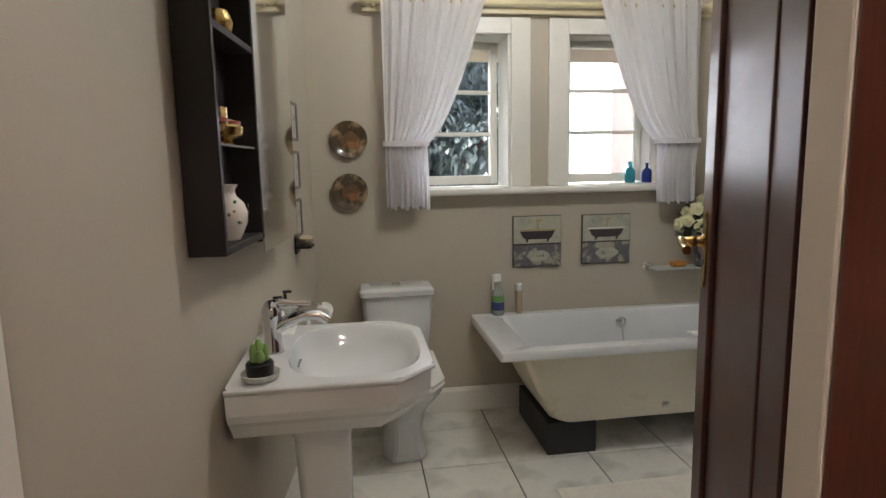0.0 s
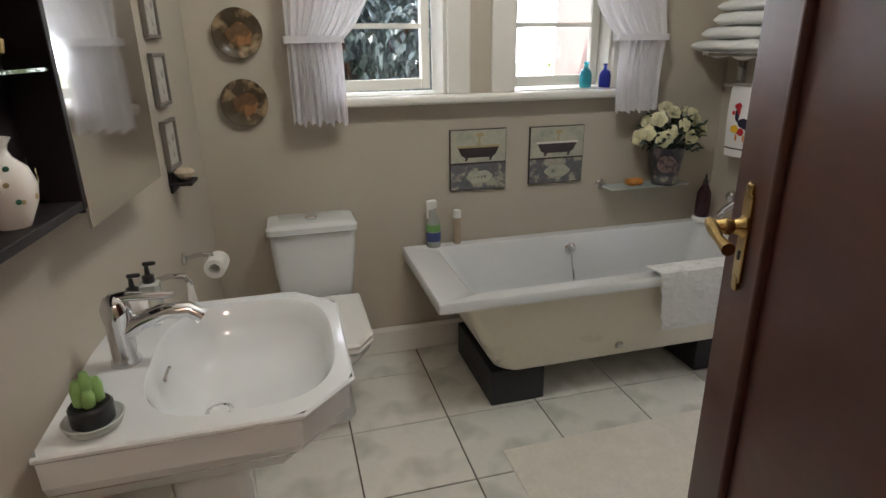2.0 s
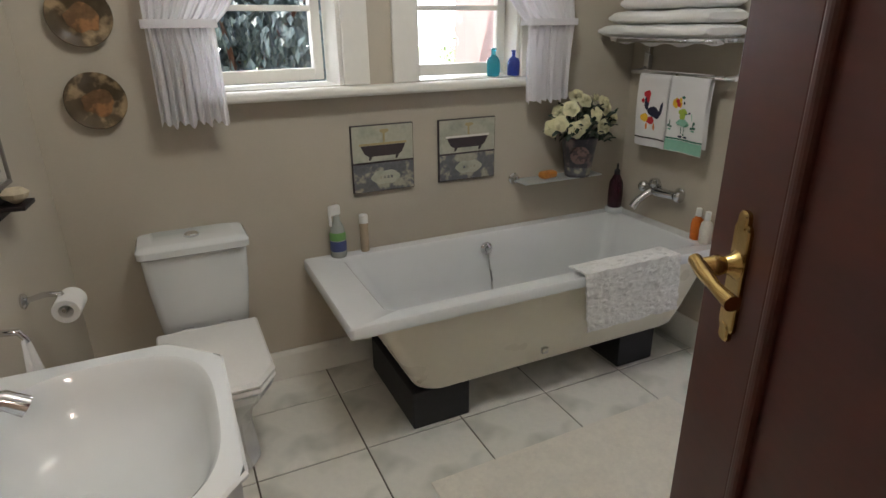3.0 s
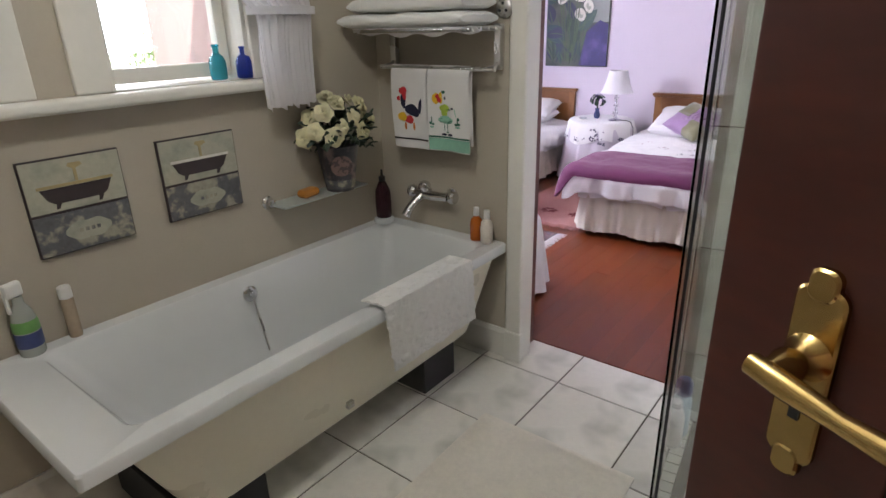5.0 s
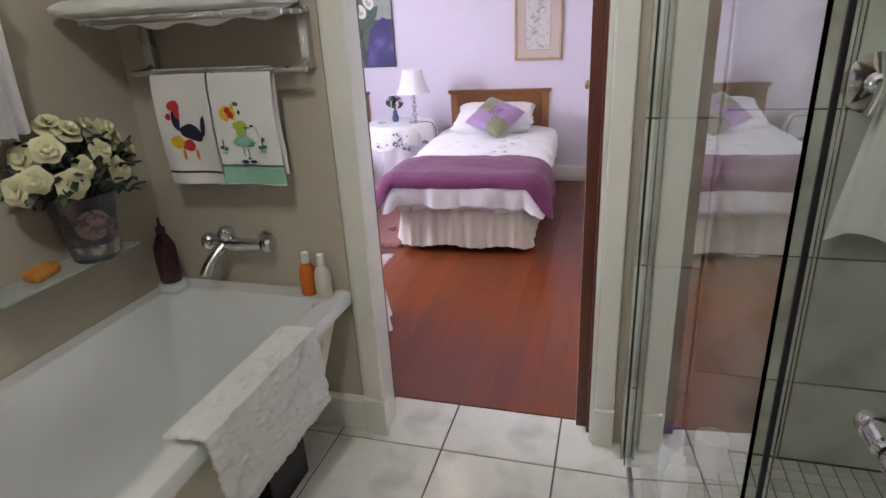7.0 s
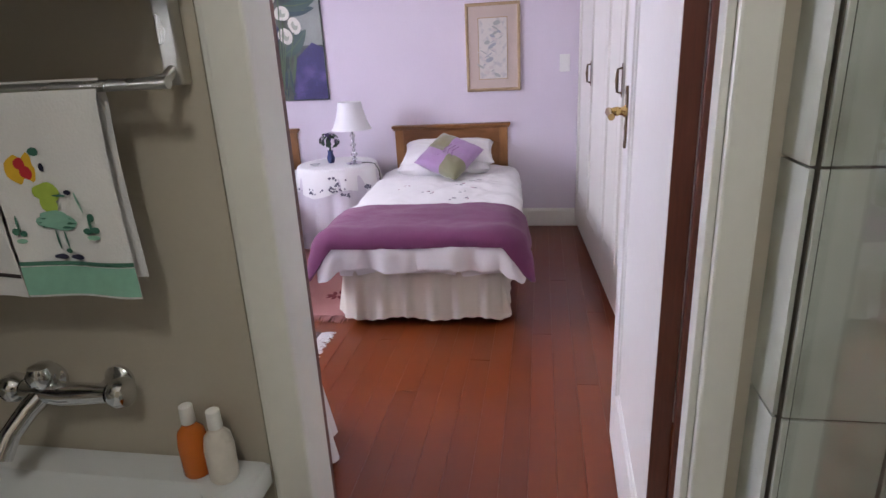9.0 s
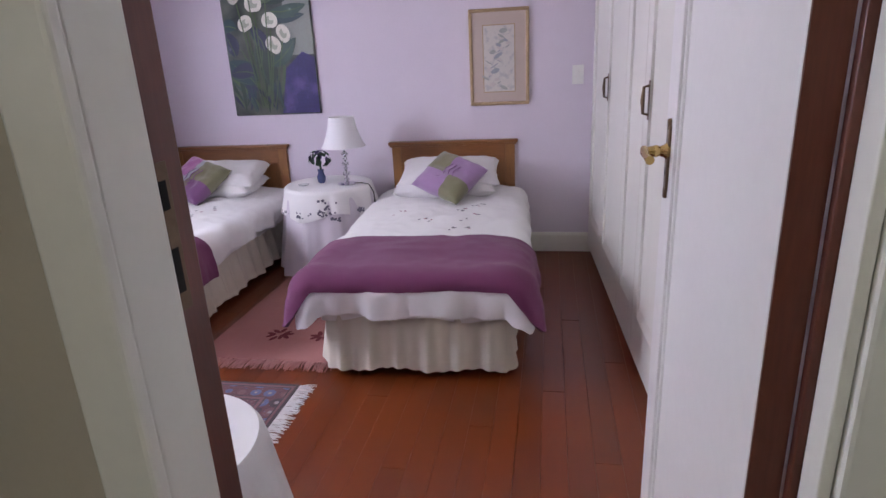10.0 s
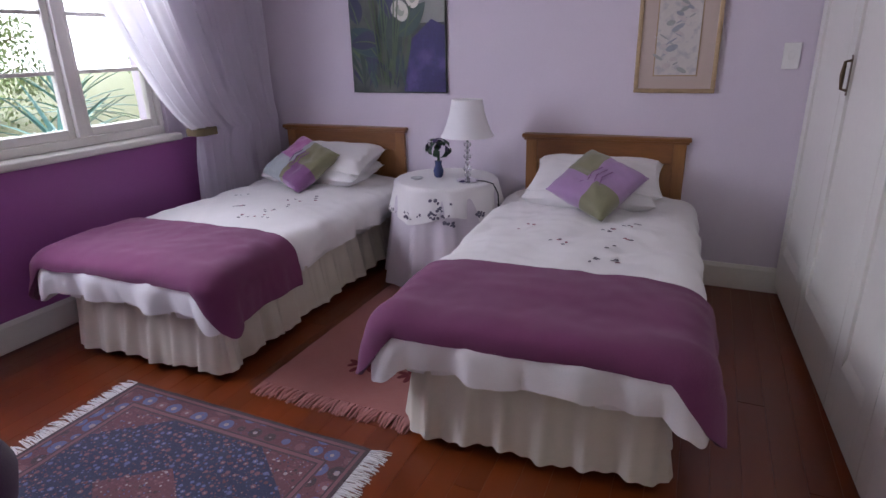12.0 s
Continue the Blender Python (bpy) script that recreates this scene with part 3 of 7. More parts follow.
# ---- basin ----
def basin():
    b = thing("washbasin", pose(0.8, 3.59, 0), "white porcelain pedestal washbasin with cut corners", "washbasin")
    yc, zt = 3.585, 0.866
    xb, xf, hw, c = west_x(3.59) + 0.006, 1.120, 0.303, 0.105

    def ring(inset, z, back=0.0):
        a, f, w, k = xb + back, xf - inset, hw - inset, c - inset * 0.35
        return [(a, yc + w, z), (a, yc - w, z), (f - k, yc - w, z), (f, yc - w + k, z), (f, yc + w - k, z), (f - k, yc + w, z)]

    def dense(r, n=36):
        pts = [Vector(p) for p in r]
        loop = [(pts[i], pts[(i + 1) % len(pts)]) for i in range(len(pts))]
        total = sum((q - p).length for p, q in loop)
        out, want, gone = [], 0.0, 0.0
        for p, q in loop:
            ln = (q - p).length
            while want <= gone + ln + 1e-9 and len(out) < n:
                out.append(tuple(p.lerp(q, (want - gone) / ln)))
                want += total / n
            gone += ln
        return out
    body = loft([ring(0.12, 0.685), ring(0.085, 0.70), ring(0.05, 0.745), ring(0.028, 0.765), ring(0.014, 0.79), ring(0.012, 0.845), ring(0.004, 0.852), ring(0.0, 0.857), ring(0.0, zt - 0.004), ring(0.005, zt)], caps=False)
    n = 72
    outer = dense(ring(0.005, zt), n)
    bx, rx, ry = 0.895, 0.197, 0.258

    def bowl_ring(s, z):
        ang = [math.atan2(p[1] - yc, p[0] - bx) for p in outer]
        out = []
        for a in ang:
            ca, sa = math.cos(a), math.sin(a)
            r = (abs(ca / rx) ** 3.0 + abs(sa / ry) ** 3.0) ** (-1 / 3.0)
            out.append((bx - 0.085 * (1 - s) + s * r * ca, yc + s * r * sa, z))
        return out
    deck = loft([outer, bowl_ring(1.0, zt + 0.002), bowl_ring(0.97, zt - 0.006), bowl_ring(0.92, zt - 0.045), bowl_ring(0.82, zt - 0.095), bowl_ring(0.60, zt - 0.138), bowl_ring(0.28, zt - 0.155), bowl_ring(0.10, zt - 0.160)], caps=False)
    deck.verts.ensure_lookup_table()
    bmesh.ops.recalc_face_normals(deck, faces=deck.faces)
    under = body
    bottom = [under.verts.new(p) for p in ring(0.12, 0.6849)]
    under.faces.new(bottom)
    bmesh.ops.recalc_face_normals(under, faces=under.faces)
    part("apron", under, PORCELAIN, b)
    part("bowl", deck, PORCELAIN, b, smooth=True)
    part("drain", lathe([(0.030, zt - 0.160), (0.032, zt - 0.156), (0.026, zt - 0.154), (0.018, zt - 0.158), (0.004, zt - 0.1585)], 24, centre=(bx - 0.076, yc)), CHROME, b, "chrome basin waste", smooth=True)
    part("overflow_slot", box(bx - 0.176, bx - 0.168, yc - 0.03, yc + 0.03, 0.822, 0.830, 0.002), STEEL, b)
    ped = loft([rounded(0.80 - d, 0.80 + d * 0.75, yc - w, yc + w, 0.03, z, 3) for d, w, z in ((0.12, 0.125, 0.003), (0.12, 0.125, 0.05), (0.098, 0.10, 0.08), (0.090, 0.088, 0.40), (0.098, 0.10, 0.62), (0.13, 0.14, 0.71))])
    part("pedestal", ped, PORCELAIN, b, smooth=True)

    tap = thing("basin_tap", pose(0.648, 3.59, zt), "chrome single-lever mixer tap on the basin", "tap")
    part("tap_body", lathe([(0.031, zt + 0.001), (0.031, zt + 0.009), (0.026, zt + 0.022), (0.025, zt + 0.095), (0.029, zt + 0.108), (0.030, zt + 0.132), (0.021, zt + 0.155), (0.007, zt + 0.163)], 24, centre=(0.648, yc)), CHROME, tap, smooth=True)
    part("spout", tube([(0.650, yc, zt + 0.070), (0.690, yc, zt + 0.094), (0.74, yc, zt + 0.112), (0.790, yc, zt + 0.110), (0.815, yc, zt + 0.090)], [0.022, 0.020, 0.018, 0.017, 0.018], 14), CHROME, tap, smooth=True)
    part("lever", tube([(0.640, yc, zt + 0.150), (0.675, yc, zt + 0.156), (0.72, yc, zt + 0.150), (0.765, yc, zt + 0.148)], [0.014, 0.012, 0.009, 0.008], 10), CHROME, tap, smooth=True)


basin()


# ---- the mirror cabinet ----
def mirror_cabinet():
    cab = thing("mirror_cabinet", pose(0.56, 3.3, 1.5), "dark wenge wall cabinet with open shelves and a mirror", "cabinet")
    slope = math.degrees(math.atan(0.0885))
    M = pose(west_x(3.21), 3.21, 0, 0, 0, -slope)
    d, w, z0, z1 = 0.092, 0.367, 1.222, 2.06
    part("side_panel", box(0.004, d, 0, 0.018, z0, z1, 0.002), CABINET_DARK, cab, m=M)
    part("side_panel", box(0.004, d, w - 0.018, w, z0, z1, 0.002), CABINET_DARK, cab, m=M)
    part("back_panel", box(0.003, 0.012, 0.018, w - 0.018, z0 + 0.01, z1 - 0.01), CABINET_DARK, cab, m=M)
    for z in (z0, 1.74, z1 - 0.018):
        part("shelf", box(0.012, d - 0.001, 0.018, w - 0.018, z, z + 0.018, 0.002), CABINET_DARK, cab, m=M)
    part("glass_shelf", box(0.012, d - 0.006, 0.018, w - 0.018, 1.478, 1.484), SHOWER_GLASS, cab, "clear glass shelf", m=M)
    part("mirror_body", box(0.004, d - 0.008, w + 0.001, 0.85, 1.21, z1, 0.002), CABINET_DARK, cab, m=M)
    part("mirror", box(d - 0.008, d - 0.002, w + 0.004, 0.868, 1.178, z1 + 0.02, 0.001), MIRROR, cab, "bevelled mirror glass", m=M)


mirror_cabinet()


# ---- shower ----


def shower():
    base = setting(part("shower_tray", box(2.24, 3.43, 2.36, 3.30, 0.001, 0.012), GROUT), "grouted shower floor", "shower floor")
    rail = thing("shower_screen", pose(2.26, 3.28, 0), "frameless greenish glass shower screen with a hinged door", "shower screen")
    a, b = Vector((3.292, 3.345)), Vector((2.27, 3.282))
    d = b - a
    M = pose(a.x, a.y, 0, 0, 0, math.degrees(math.atan2(d.y, d.x)))
    fixed = part("fixed_pane", box(0.0, d.length, -0.0025, 0.0025, 0.05, 2.0, 0.0005), SHOWER_GLASS, rail, m=M)
    part("channel", box(0.0, d.length, -0.010, 0.010, 0.012, 0.05, 0.002), STEEL, rail, "metal floor channel", m=M)
    part("seal", box(2.2575, 2.2625, 3.266, 3.272, 0.02, 2.0, 0.001), BLACK_PLASTIC, rail, "black rubber seal")
    leaf = part("door_pane", box(2.2575, 2.2625, 2.52, 3.262, 0.03, 2.0, 0.001), SHOWER_GLASS, rail)
    fixed.visible_shadow = leaf.visible_shadow = False
    for s in (-1, 1):
        knob = lathe([(0.012, 0.004), (0.012, 0.012), (0.0155, 0.014), (0.0155, 0.038), (0.012, 0.040), (0.012, 0.043), (0.0165, 0.045), (0.0165, 0.062), (0.014, 0.066), (0.005, 0.067)], 22)
        part("knob", knob, CHROME, rail, "ridged chrome door knob", smooth=True, m=pose(2.258, 3.155, 0.965, 0, 90 * s, 0))


shower()


# ---- bedroom window and curtain ----
def bedroom_window():
    rig = setting(thing("window_3", pose(5.1, 6.9, 0.87)), "white painted bedroom window with small panes", "window")
    xs = [BX[0], 4.82, 5.555, BX[1]]
    fr = bmesh.new()
    box(BX[0], BX[1], 6.86, 6.95, BZ[0], BZ[0] + 0.045, 0.004, bm=fr)
    box(BX[0], BX[1], 6.86, 6.95, BZ[1] - 0.045, BZ[1], 0.004, bm=fr)
    for x in xs:
        w = 0.03 if x in (BX[0], BX[1]) else 0.028
        box(max(x - w, BX[0]), min(x + w, BX[1]), 6.855, 6.955, BZ[0] + 0.045, BZ[1] - 0.045, 0.006, bm=fr)
    part("window_frame", fr, TRIM_WHITE, rig)
    for x0, x1 in zip(xs, xs[1:]):
        s = bmesh.new()
        a, b, lo, hi = x0 + 0.028, x1 - 0.028, BZ[0] + 0.045, BZ[1] - 0.045
        box(a, a + 0.035, 6.88, 6.92, lo, hi, 0.004, bm=s)
        box(b - 0.035, b, 6.88, 6.92, lo, hi, 0.004, bm=s)
        box(a + 0.035, b - 0.035, 6.88, 6.92, lo, lo + 0.045, 0.004, bm=s)
        box(a + 0.035, b - 0.035, 6.88, 6.92, hi - 0.035, hi, 0.004, bm=s)
        part("sash", s, TRIM_WHITE, rig)
        n = 4
        for k in range(n):
            z0 = lo + 0.045 + k * (hi - lo - 0.08) / n
            z1 = z0 + (hi - lo - 0.08) / n
            if k:
                part("glazing_bar", box(a + 0.035, b - 0.035, 6.886, 6.914, z0 - 0.010, z0 + 0.010, 0.003), TRIM_WHITE, rig)
            pane = part("pane", box(a + 0.032, b - 0.032, 6.898, 6.902, z0 + 0.007, z1 - 0.007), PANE, rig)
            pane.visible_shadow = False
    setting(part("window_sill", box(3.60, 6.11, 6.775, 7.06, 0.828, 0.868, 0.012, 4), TRIM_WHITE), "white gloss painted bedroom window sill", "window sill")


bedroom_window()


# ---- wardrobes ----
def wardrobe():
    a, b = Vector((4.325, 3.335)), Vector((6.932, 3.488))
    ang = math.degrees(math.atan2(b.y - a.y, b.x - a.x))
    w = (b - a).length
    M = pose(a.x, a.y, 0, 0, 0, ang)
    units = (((0.0, 0.375), (0.375, 1.005)), ((1.005, 1.42), (1.42, 2.03)), ((2.03, w),))
    for doors in units:
        x0, x1 = doors[0][0] + 0.001, doors[-1][1] - 0.001
        unit = thing("wardrobe", M @ pose((x0 + x1) / 2, -0.2, 0), "cream painted built-in wardrobe with panelled doors", "wardrobe", "built-in wardrobes")
        part("body", box(x0, x1, -0.33, -0.022, 0.004, H - 0.02), TRIM_WHITE, unit, m=M)
        for j, (d0, d1) in enumerate(doors):
            d0, d1 = d0 + 0.003, d1 - 0.003
            s, z0, z1 = 0.085, 0.05, H - 0.05
            door = part("door", box(d0 + 0.002, d1 - 0.002, -0.020, -0.012, z0 + 0.002, z1 - 0.002), TRIM_WHITE, unit, m=M)
            for name, c in (("stile", (d0, d0 + s, z0, z1)), ("stile", (d1 - s, d1, z0, z1)), ("rail", (d0 + s, d1 - s, z0, z0 + 0.21)), ("rail", (d0 + s, d1 - s, z1 - 0.1, z1)), ("rail", (d0 + s, d1 - s, 1.95, 2.07))):
                part(name, box(c[0], c[1], -0.022, 0, c[2], c[3], 0.002), TRIM_WHITE, door, m=M)
            slope = loft([[(d0 + s, 0.0, z0 + 0.21), (d0 + s, -0.012, z0 + 0.25), (d0 + s, -0.02, z0 + 0.21)], [(d1 - s, 0.0, z0 + 0.21), (d1 - s, -0.012, z0 + 0.25), (d1 - s, -0.02, z0 + 0.21)]])
            bmesh.ops.recalc_face_normals(slope, faces=slope.faces)
            part("panel_bevel", slope, TRIM_WHITE, door, m=M)
            if j == len(doors) - 1 and len(doors) > 1:
                hx = d1 - 0.085
                part("handle", tube([(hx, 0.002, 1.125), (hx, 0.022, 1.13), (hx, 0.025, 1.18), (hx, 0.022, 1.23), (hx, 0.002, 1.235)], [0.006, 0.006, 0.009, 0.006, 0.006], 8), BRONZE, door, "aged bronze pull handle", smooth=True, m=M)
                part("handle_plate", box(hx - 0.009, hx + 0.009, 0.0, 0.003, 1.105, 1.255, 0.001), BRONZE, door, m=M)


wardrobe()


# ---- beds ----
def drape(L, w, top, r, over_foot, over_side, flare=0.10, folds=0.012, k=26.0, seed=0.0, x0=0.0, crumple=0.006, nu=80, nv=80, thick=0.008, corner=0.0, puff=0.0, bulge=0.0):
    """A cloth that lies on a flat top from x0 to -L, half as wide as 2w, and hangs over the foot and both sides."""
    def place(u, v):
        a = x0 + (-(L + over_foot) - x0) * u
        b = (2 * v - 1) * (w + over_side)
        ex, ey = max(0.0, -L - a), max(0.0, abs(b) - w)
        phi = math.atan2(ey, ex)
        q = max(ex / over_foot, ey / over_side)
        d = q * (over_foot * math.cos(phi) ** 2 + over_side * math.sin(phi) ** 2) * (1 + 0.30 * math.sin(2 * phi))
        sgn = 1 if b > 0 else -1
        px, py = max(a, -L), max(-w, min(w, b))
        z = top + crumple * wob(a * 5 + seed, b * 5, seed) + 0.35 * crumple * wob(a * 16, b * 16, seed) + puff * (1 - (py / w) ** 2) * min(1.0, (px + L) / 0.3)
        if d > 0:
            arc = r * math.pi / 2
            if d < arc:
                out, drop = r * math.sin(d / r), r * (1 - math.cos(d / r))
            else:
                out, drop = r + flare * (d - arc), r + (d - arc)
            along = px - (w - abs(py)) + 0.10 * phi + 0.05 * py
            hang = min(1.0, max(0.0, d - r * 0.7) / 0.16)
            out += hang * (folds * math.sin(along * k + seed * 3 + 2.2 * wob(along * 3, seed, 1)) + 0.5 * folds * math.sin(along * k * 2.3 + seed))
            out += bulge * math.sin(math.pi * q) + 0.5 * folds * hang * wob(along * 9 + seed, d * 11, 3) + 0.3 * folds * hang * wob(along * 26, d * 22, 5)
            if ex > 0 and ey > 0:
                out += corner * min(ex, ey) * q
            px -= out * math.cos(phi)
            py += sgn * out * math.sin(phi)
            z -= drop
        return (px, py, z)
    return grid(nu, nv, place, thick=-thick)


def frill(points, z_top, z_bot, out_bot, amp, k, seed=0, n=560, rows=8):
    """A gathered strip of cloth along a path in plan, flaring and waving towards its hem."""
    pts = [Vector(p) for p in points]
    lens = [(q - p).length for p, q in zip(pts, pts[1:])]
    total = sum(lens)

    def at(s):
        s = max(0.0, min(total, s))
        for p, q, ln in zip(pts, pts[1:], lens):
            if s <= ln + 1e-6:
                d = (q - p) / ln
                return p + d * s, Vector((-d.y, d.x))
            s -= ln
        d = (pts[-1] - pts[-2]).normalized()
        return pts[-1], Vector((-d.y, d.x))

    def place(u, v):
        s = u * total
        p, nrm = at(s)
        p2, n2 = at(s + 0.03)
        p3, n3 = at(s - 0.03)
        nrm = (nrm + n2 + n3).normalized()
        ph = k * s + 1.8 * wob(s * 4, seed, 3)
        o = out_bot * v + (amp * math.sin(ph) + 0.4 * amp * math.sin(2.1 * ph + seed)) * (0.35 + 0.65 * v)
        z = z_top + (z_bot - z_top) * v + 0.010 * v * math.sin(ph * 0.37 + seed) + 0.008 * v * math.sin(ph)
        return (p.x + nrm.x * o, p.y + nrm.y * o, z)
    return grid(n, rows, place, thick=0.0)


def single_bed(m, width_head, label):
    bed = thing("single_bed", m, label, "bed", "twin beds")
    w = 0.43
    part("mattress", box(-1.77, -0.02, -w + 0.04, w - 0.04, 0.33, 0.48, 0.05, 3), LINEN, bed, m=m)
    part("bed_base", box(-1.73, -0.02, -w + 0.07, w - 0.07, 0.10, 0.328, 0.01), VALANCE, bed, m=m)
    for x in (-1.70, -0.12):
        for y in (-w + 0.09, w - 0.09):
            part("leg", lathe([(0.022, 0.005), (0.026, 0.03), (0.03, 0.10)], 12, centre=(x, y)), JAMB_WOOD, bed, "dark turned bed leg", smooth=True, m=m)
    side = w - 0.022
    val = frill([(-0.05, -side), (-1.79, -side), (-1.79, side), (-0.05, side)], 0.30, 0.045, 0.034, 0.019, 46, 1.0)
    part("valance", val, VALANCE, bed, "gathered cream cotton valance", smooth=True, m=m)
    cover = frill([(-0.05, -side - 0.004), (-1.795, -side - 0.004), (-1.795, side + 0.004), (-0.05, side + 0.004)], 0.46, 0.285, 0.008, 0.003, 22, 2.0)
    part("valance_band", cover, LINEN, bed, smooth=True, m=m)
    h = width_head / 2
    for y in (-h, h - 0.065):
        part("headboard_post", box(0.0, 0.036, y, y + 0.065, 0.0, 0.79, 0.003), HEADBOARD, bed, m=m)
    part("headboard_rail", box(0.003, 0.033, -h + 0.065, h - 0.065, 0.68, 0.79, 0.003), HEADBOARD_RAIL, bed, m=m)
    part("headboard_rail", box(0.003, 0.033, -h + 0.065, h - 0.065, 0.28, 0.38, 0.003), HEADBOARD_RAIL, bed, m=m)
    cap = bmesh.new()
    box(-0.012, 0.045, -h - 0.012, h + 0.012, 0.79, 0.803, 0.004, bm=cap)
    box(-0.022, 0.052, -h - 0.022, h + 0.022, 0.803, 0.826, 0.006, bm=cap)
    part("headboard_cap", cap, HEADBOARD_RAIL, bed, m=m)
    n = 5
    step = (2 * h - 0.13) / n
    for k in range(n):
        y = -h + 0.065 + k * step
        part("headboard_panel", box(0.012, 0.024, y, y + step, 0.38, 0.68), HEADBOARD, bed, m=m)
        if k:
            part("headboard_stile", box(0.005, 0.031, y - 0.025, y + 0.025, 0.38, 0.68, 0.003), HEADBOARD, bed, m=m)
    return bed


BED_R = pose(6.89, 4.442, 0, 0, 0, 2.8)
BED_L = pose(6.89, 6.163, 0, 0, 0, 2.4)
single_bed(BED_R, 0.875, "oak-headed single bed with a cream valance beside the wardrobes")
single_bed(BED_L, 0.905, "oak-headed single bed with a cream valance under the window")


def bedding(m, seed, who):
    duvet = drape(1.77, 0.405, 0.506, 0.10, 0.234, 0.212, 0.12, 0.018, 19, seed, -0.06, 0.022, 110, 110, 0.014, 0.14, 0.020, 0.022)
    tagged(part("duvet", duvet, LINEN, smooth=True, m=m), "white embroidered cotton duvet spread over the " + who, "duvet", "duvets")
    th = drape(1.785, 0.415, 0.533, 0.115, 0.150, 0.300, 0.26, 0.014, 11, seed + 4, -1.38, 0.012, 60, 110, 0.018, 0.15, 0.012, 0.018)
    tagged(part("throw_blanket", th, THROW, smooth=True, m=m), "plum fleece throw across the " + who, "blanket", "throws")


bedding(BED_R, 1.0, "bed beside the wardrobes")
bedding(BED_L, 7.3, "bed under the window")


def pillow_mesh(w, d, t, seed, dent=0.0):
    def top(s):
        def place(u, v):
            x, y = (2 * u - 1), (2 * v - 1)
            e = max(0.0, (1 - x ** 4)) ** 0.5 * max(0.0, (1 - y ** 4)) ** 0.5
            pinch = 1 - 0.07 * (1 - abs(x) ** 2) * abs(y) ** 6
            pinch2 = 1 - 0.07 * (1 - abs(y) ** 2) * abs(x) ** 6
            z = s * t * 0.5 * e ** 0.8 * (1 + 0.25 * wob(x * 1.5 + seed, y * 1.5, seed)) + 0.012 * wob(x * 4, y * 4, seed) * e
            return (x * w / 2 * pinch2, y * d / 2 * pinch, z)
        return place
    bm = grid(24, 24, top(1))
    grid(24, 24, top(-1), bm=bm)
    bmesh.ops.remove_doubles(bm, verts=bm.verts, dist=0.0008)
    bmesh.ops.recalc_face_normals(bm, faces=bm.faces)
    return bm


# ---- bathroom things ----
def curtain(name, material, side, x_out, x_top, x_tie, x_bot, z_top, z_tie, z_bot, y, label, folds=9, amp=0.018, bulge=0.35, tie=None):
    """A tied-back curtain; side 1: its outer edge is at the smaller x."""
    def inner(z):
        if z >= z_tie:
            f = (z - z_tie) / (z_top - z_tie)
            return x_tie + (x_top - x_tie) * (f ** (1 - bulge))
        f = (z_tie - z) / (z_tie - z_bot)
        return x_tie + (x_bot - x_tie) * f ** 0.6

    def place(u, v):
        z = z_top + (z_bot - z_top) * v
        xi = inner(z)
        pinch = math.exp(-((z - z_tie) / 0.10) ** 2)
        x = x_out + (xi - x_out) * u - side * 0.012 * pinch * math.sin(3.14 * u)
        a = amp * (1 - 0.55 * pinch) * (0.6 + 0.4 * abs(x_top - x_out) / (abs(xi - x_out) + 0.05))
        ph = 2 * math.pi * folds * u + 2.2 * wob(u * 4, v * 1.2, x_out) + 0.8 * wob(u * 9, v * 3, x_out)
        yy = y + a * math.sin(ph) + 0.4 * a * math.sin(2.3 * ph + v * 3) - 0.02 * pinch
        return (x, yy, z + (0.008 * math.sin(ph * 0.5) + 0.006 * math.sin(ph) if v > 0.985 else 0))
    rig = part(name, grid(150, 60, place), material, smooth=True)
    tagged(rig, label, "curtain", "curtains")
    if tie:
        x0, x1 = sorted((x_out, x_tie))
        band = loft([rounded(x0 - 0.012, x1 + 0.012, y - 0.045, y + 0.03, 0.03, z, 4) for z in (z_tie - 0.014, z_tie - 0.010, z_tie + 0.010, z_tie + 0.014)])
        part("tie_band", band, tie, rig, smooth=True)
    return rig


curtain("curtain", CURTAIN, 1, 1.075, 1.625, 1.295, 1.305, 2.30, 1.54, 1.20, 4.90, "white cotton curtain tied back beside the open casement", 8, 0.014, tie=CURTAIN)
curtain("curtain", CURTAIN, -1, 2.835, 2.245, 2.575, 2.600, 2.30, 1.535, 1.195, 4.90, "white cotton curtain tied back beside the shut casement", 8, 0.014, tie=CURTAIN)
POLE = mat("cream_painted_pole", (0.62, 0.54, 0.34), 0.4, vary=0.08)
rod = thing("curtain_pole", pose(1.95, 4.92, 2.26), "cream painted wooden curtain pole above the windows", "curtain pole")
part("rod", tube([(1.0, 4.93, 2.262), (2.9, 4.93, 2.262)], 0.017, 14), POLE, rod, smooth=True)
part("pelmet_board", box(0.98, 2.92, 4.955, 4.975, 2.215, 2.245, 0.003), POLE, rod)
for x in (1.0, 2.9):
    part("finial", lathe([(0.018, -0.02), (0.030, 0.0), (0.026, 0.02), (0.010, 0.035)], 16), POLE, rod, smooth=True, m=pose(x, 4.93, 2.262, 0, 90 if x > 2 else -90, 0))
for x in (1.04, 2.86):
    part("bracket", box(x - 0.01, x + 0.01, 4.93, 5.0, 2.235, 2.25, 0.003), POLE, rod)


def ink(name, colour, rough=0.5):
    return mat(name, colour, rough, vary=0.12, scale=14, grain=60, bump=0.05)


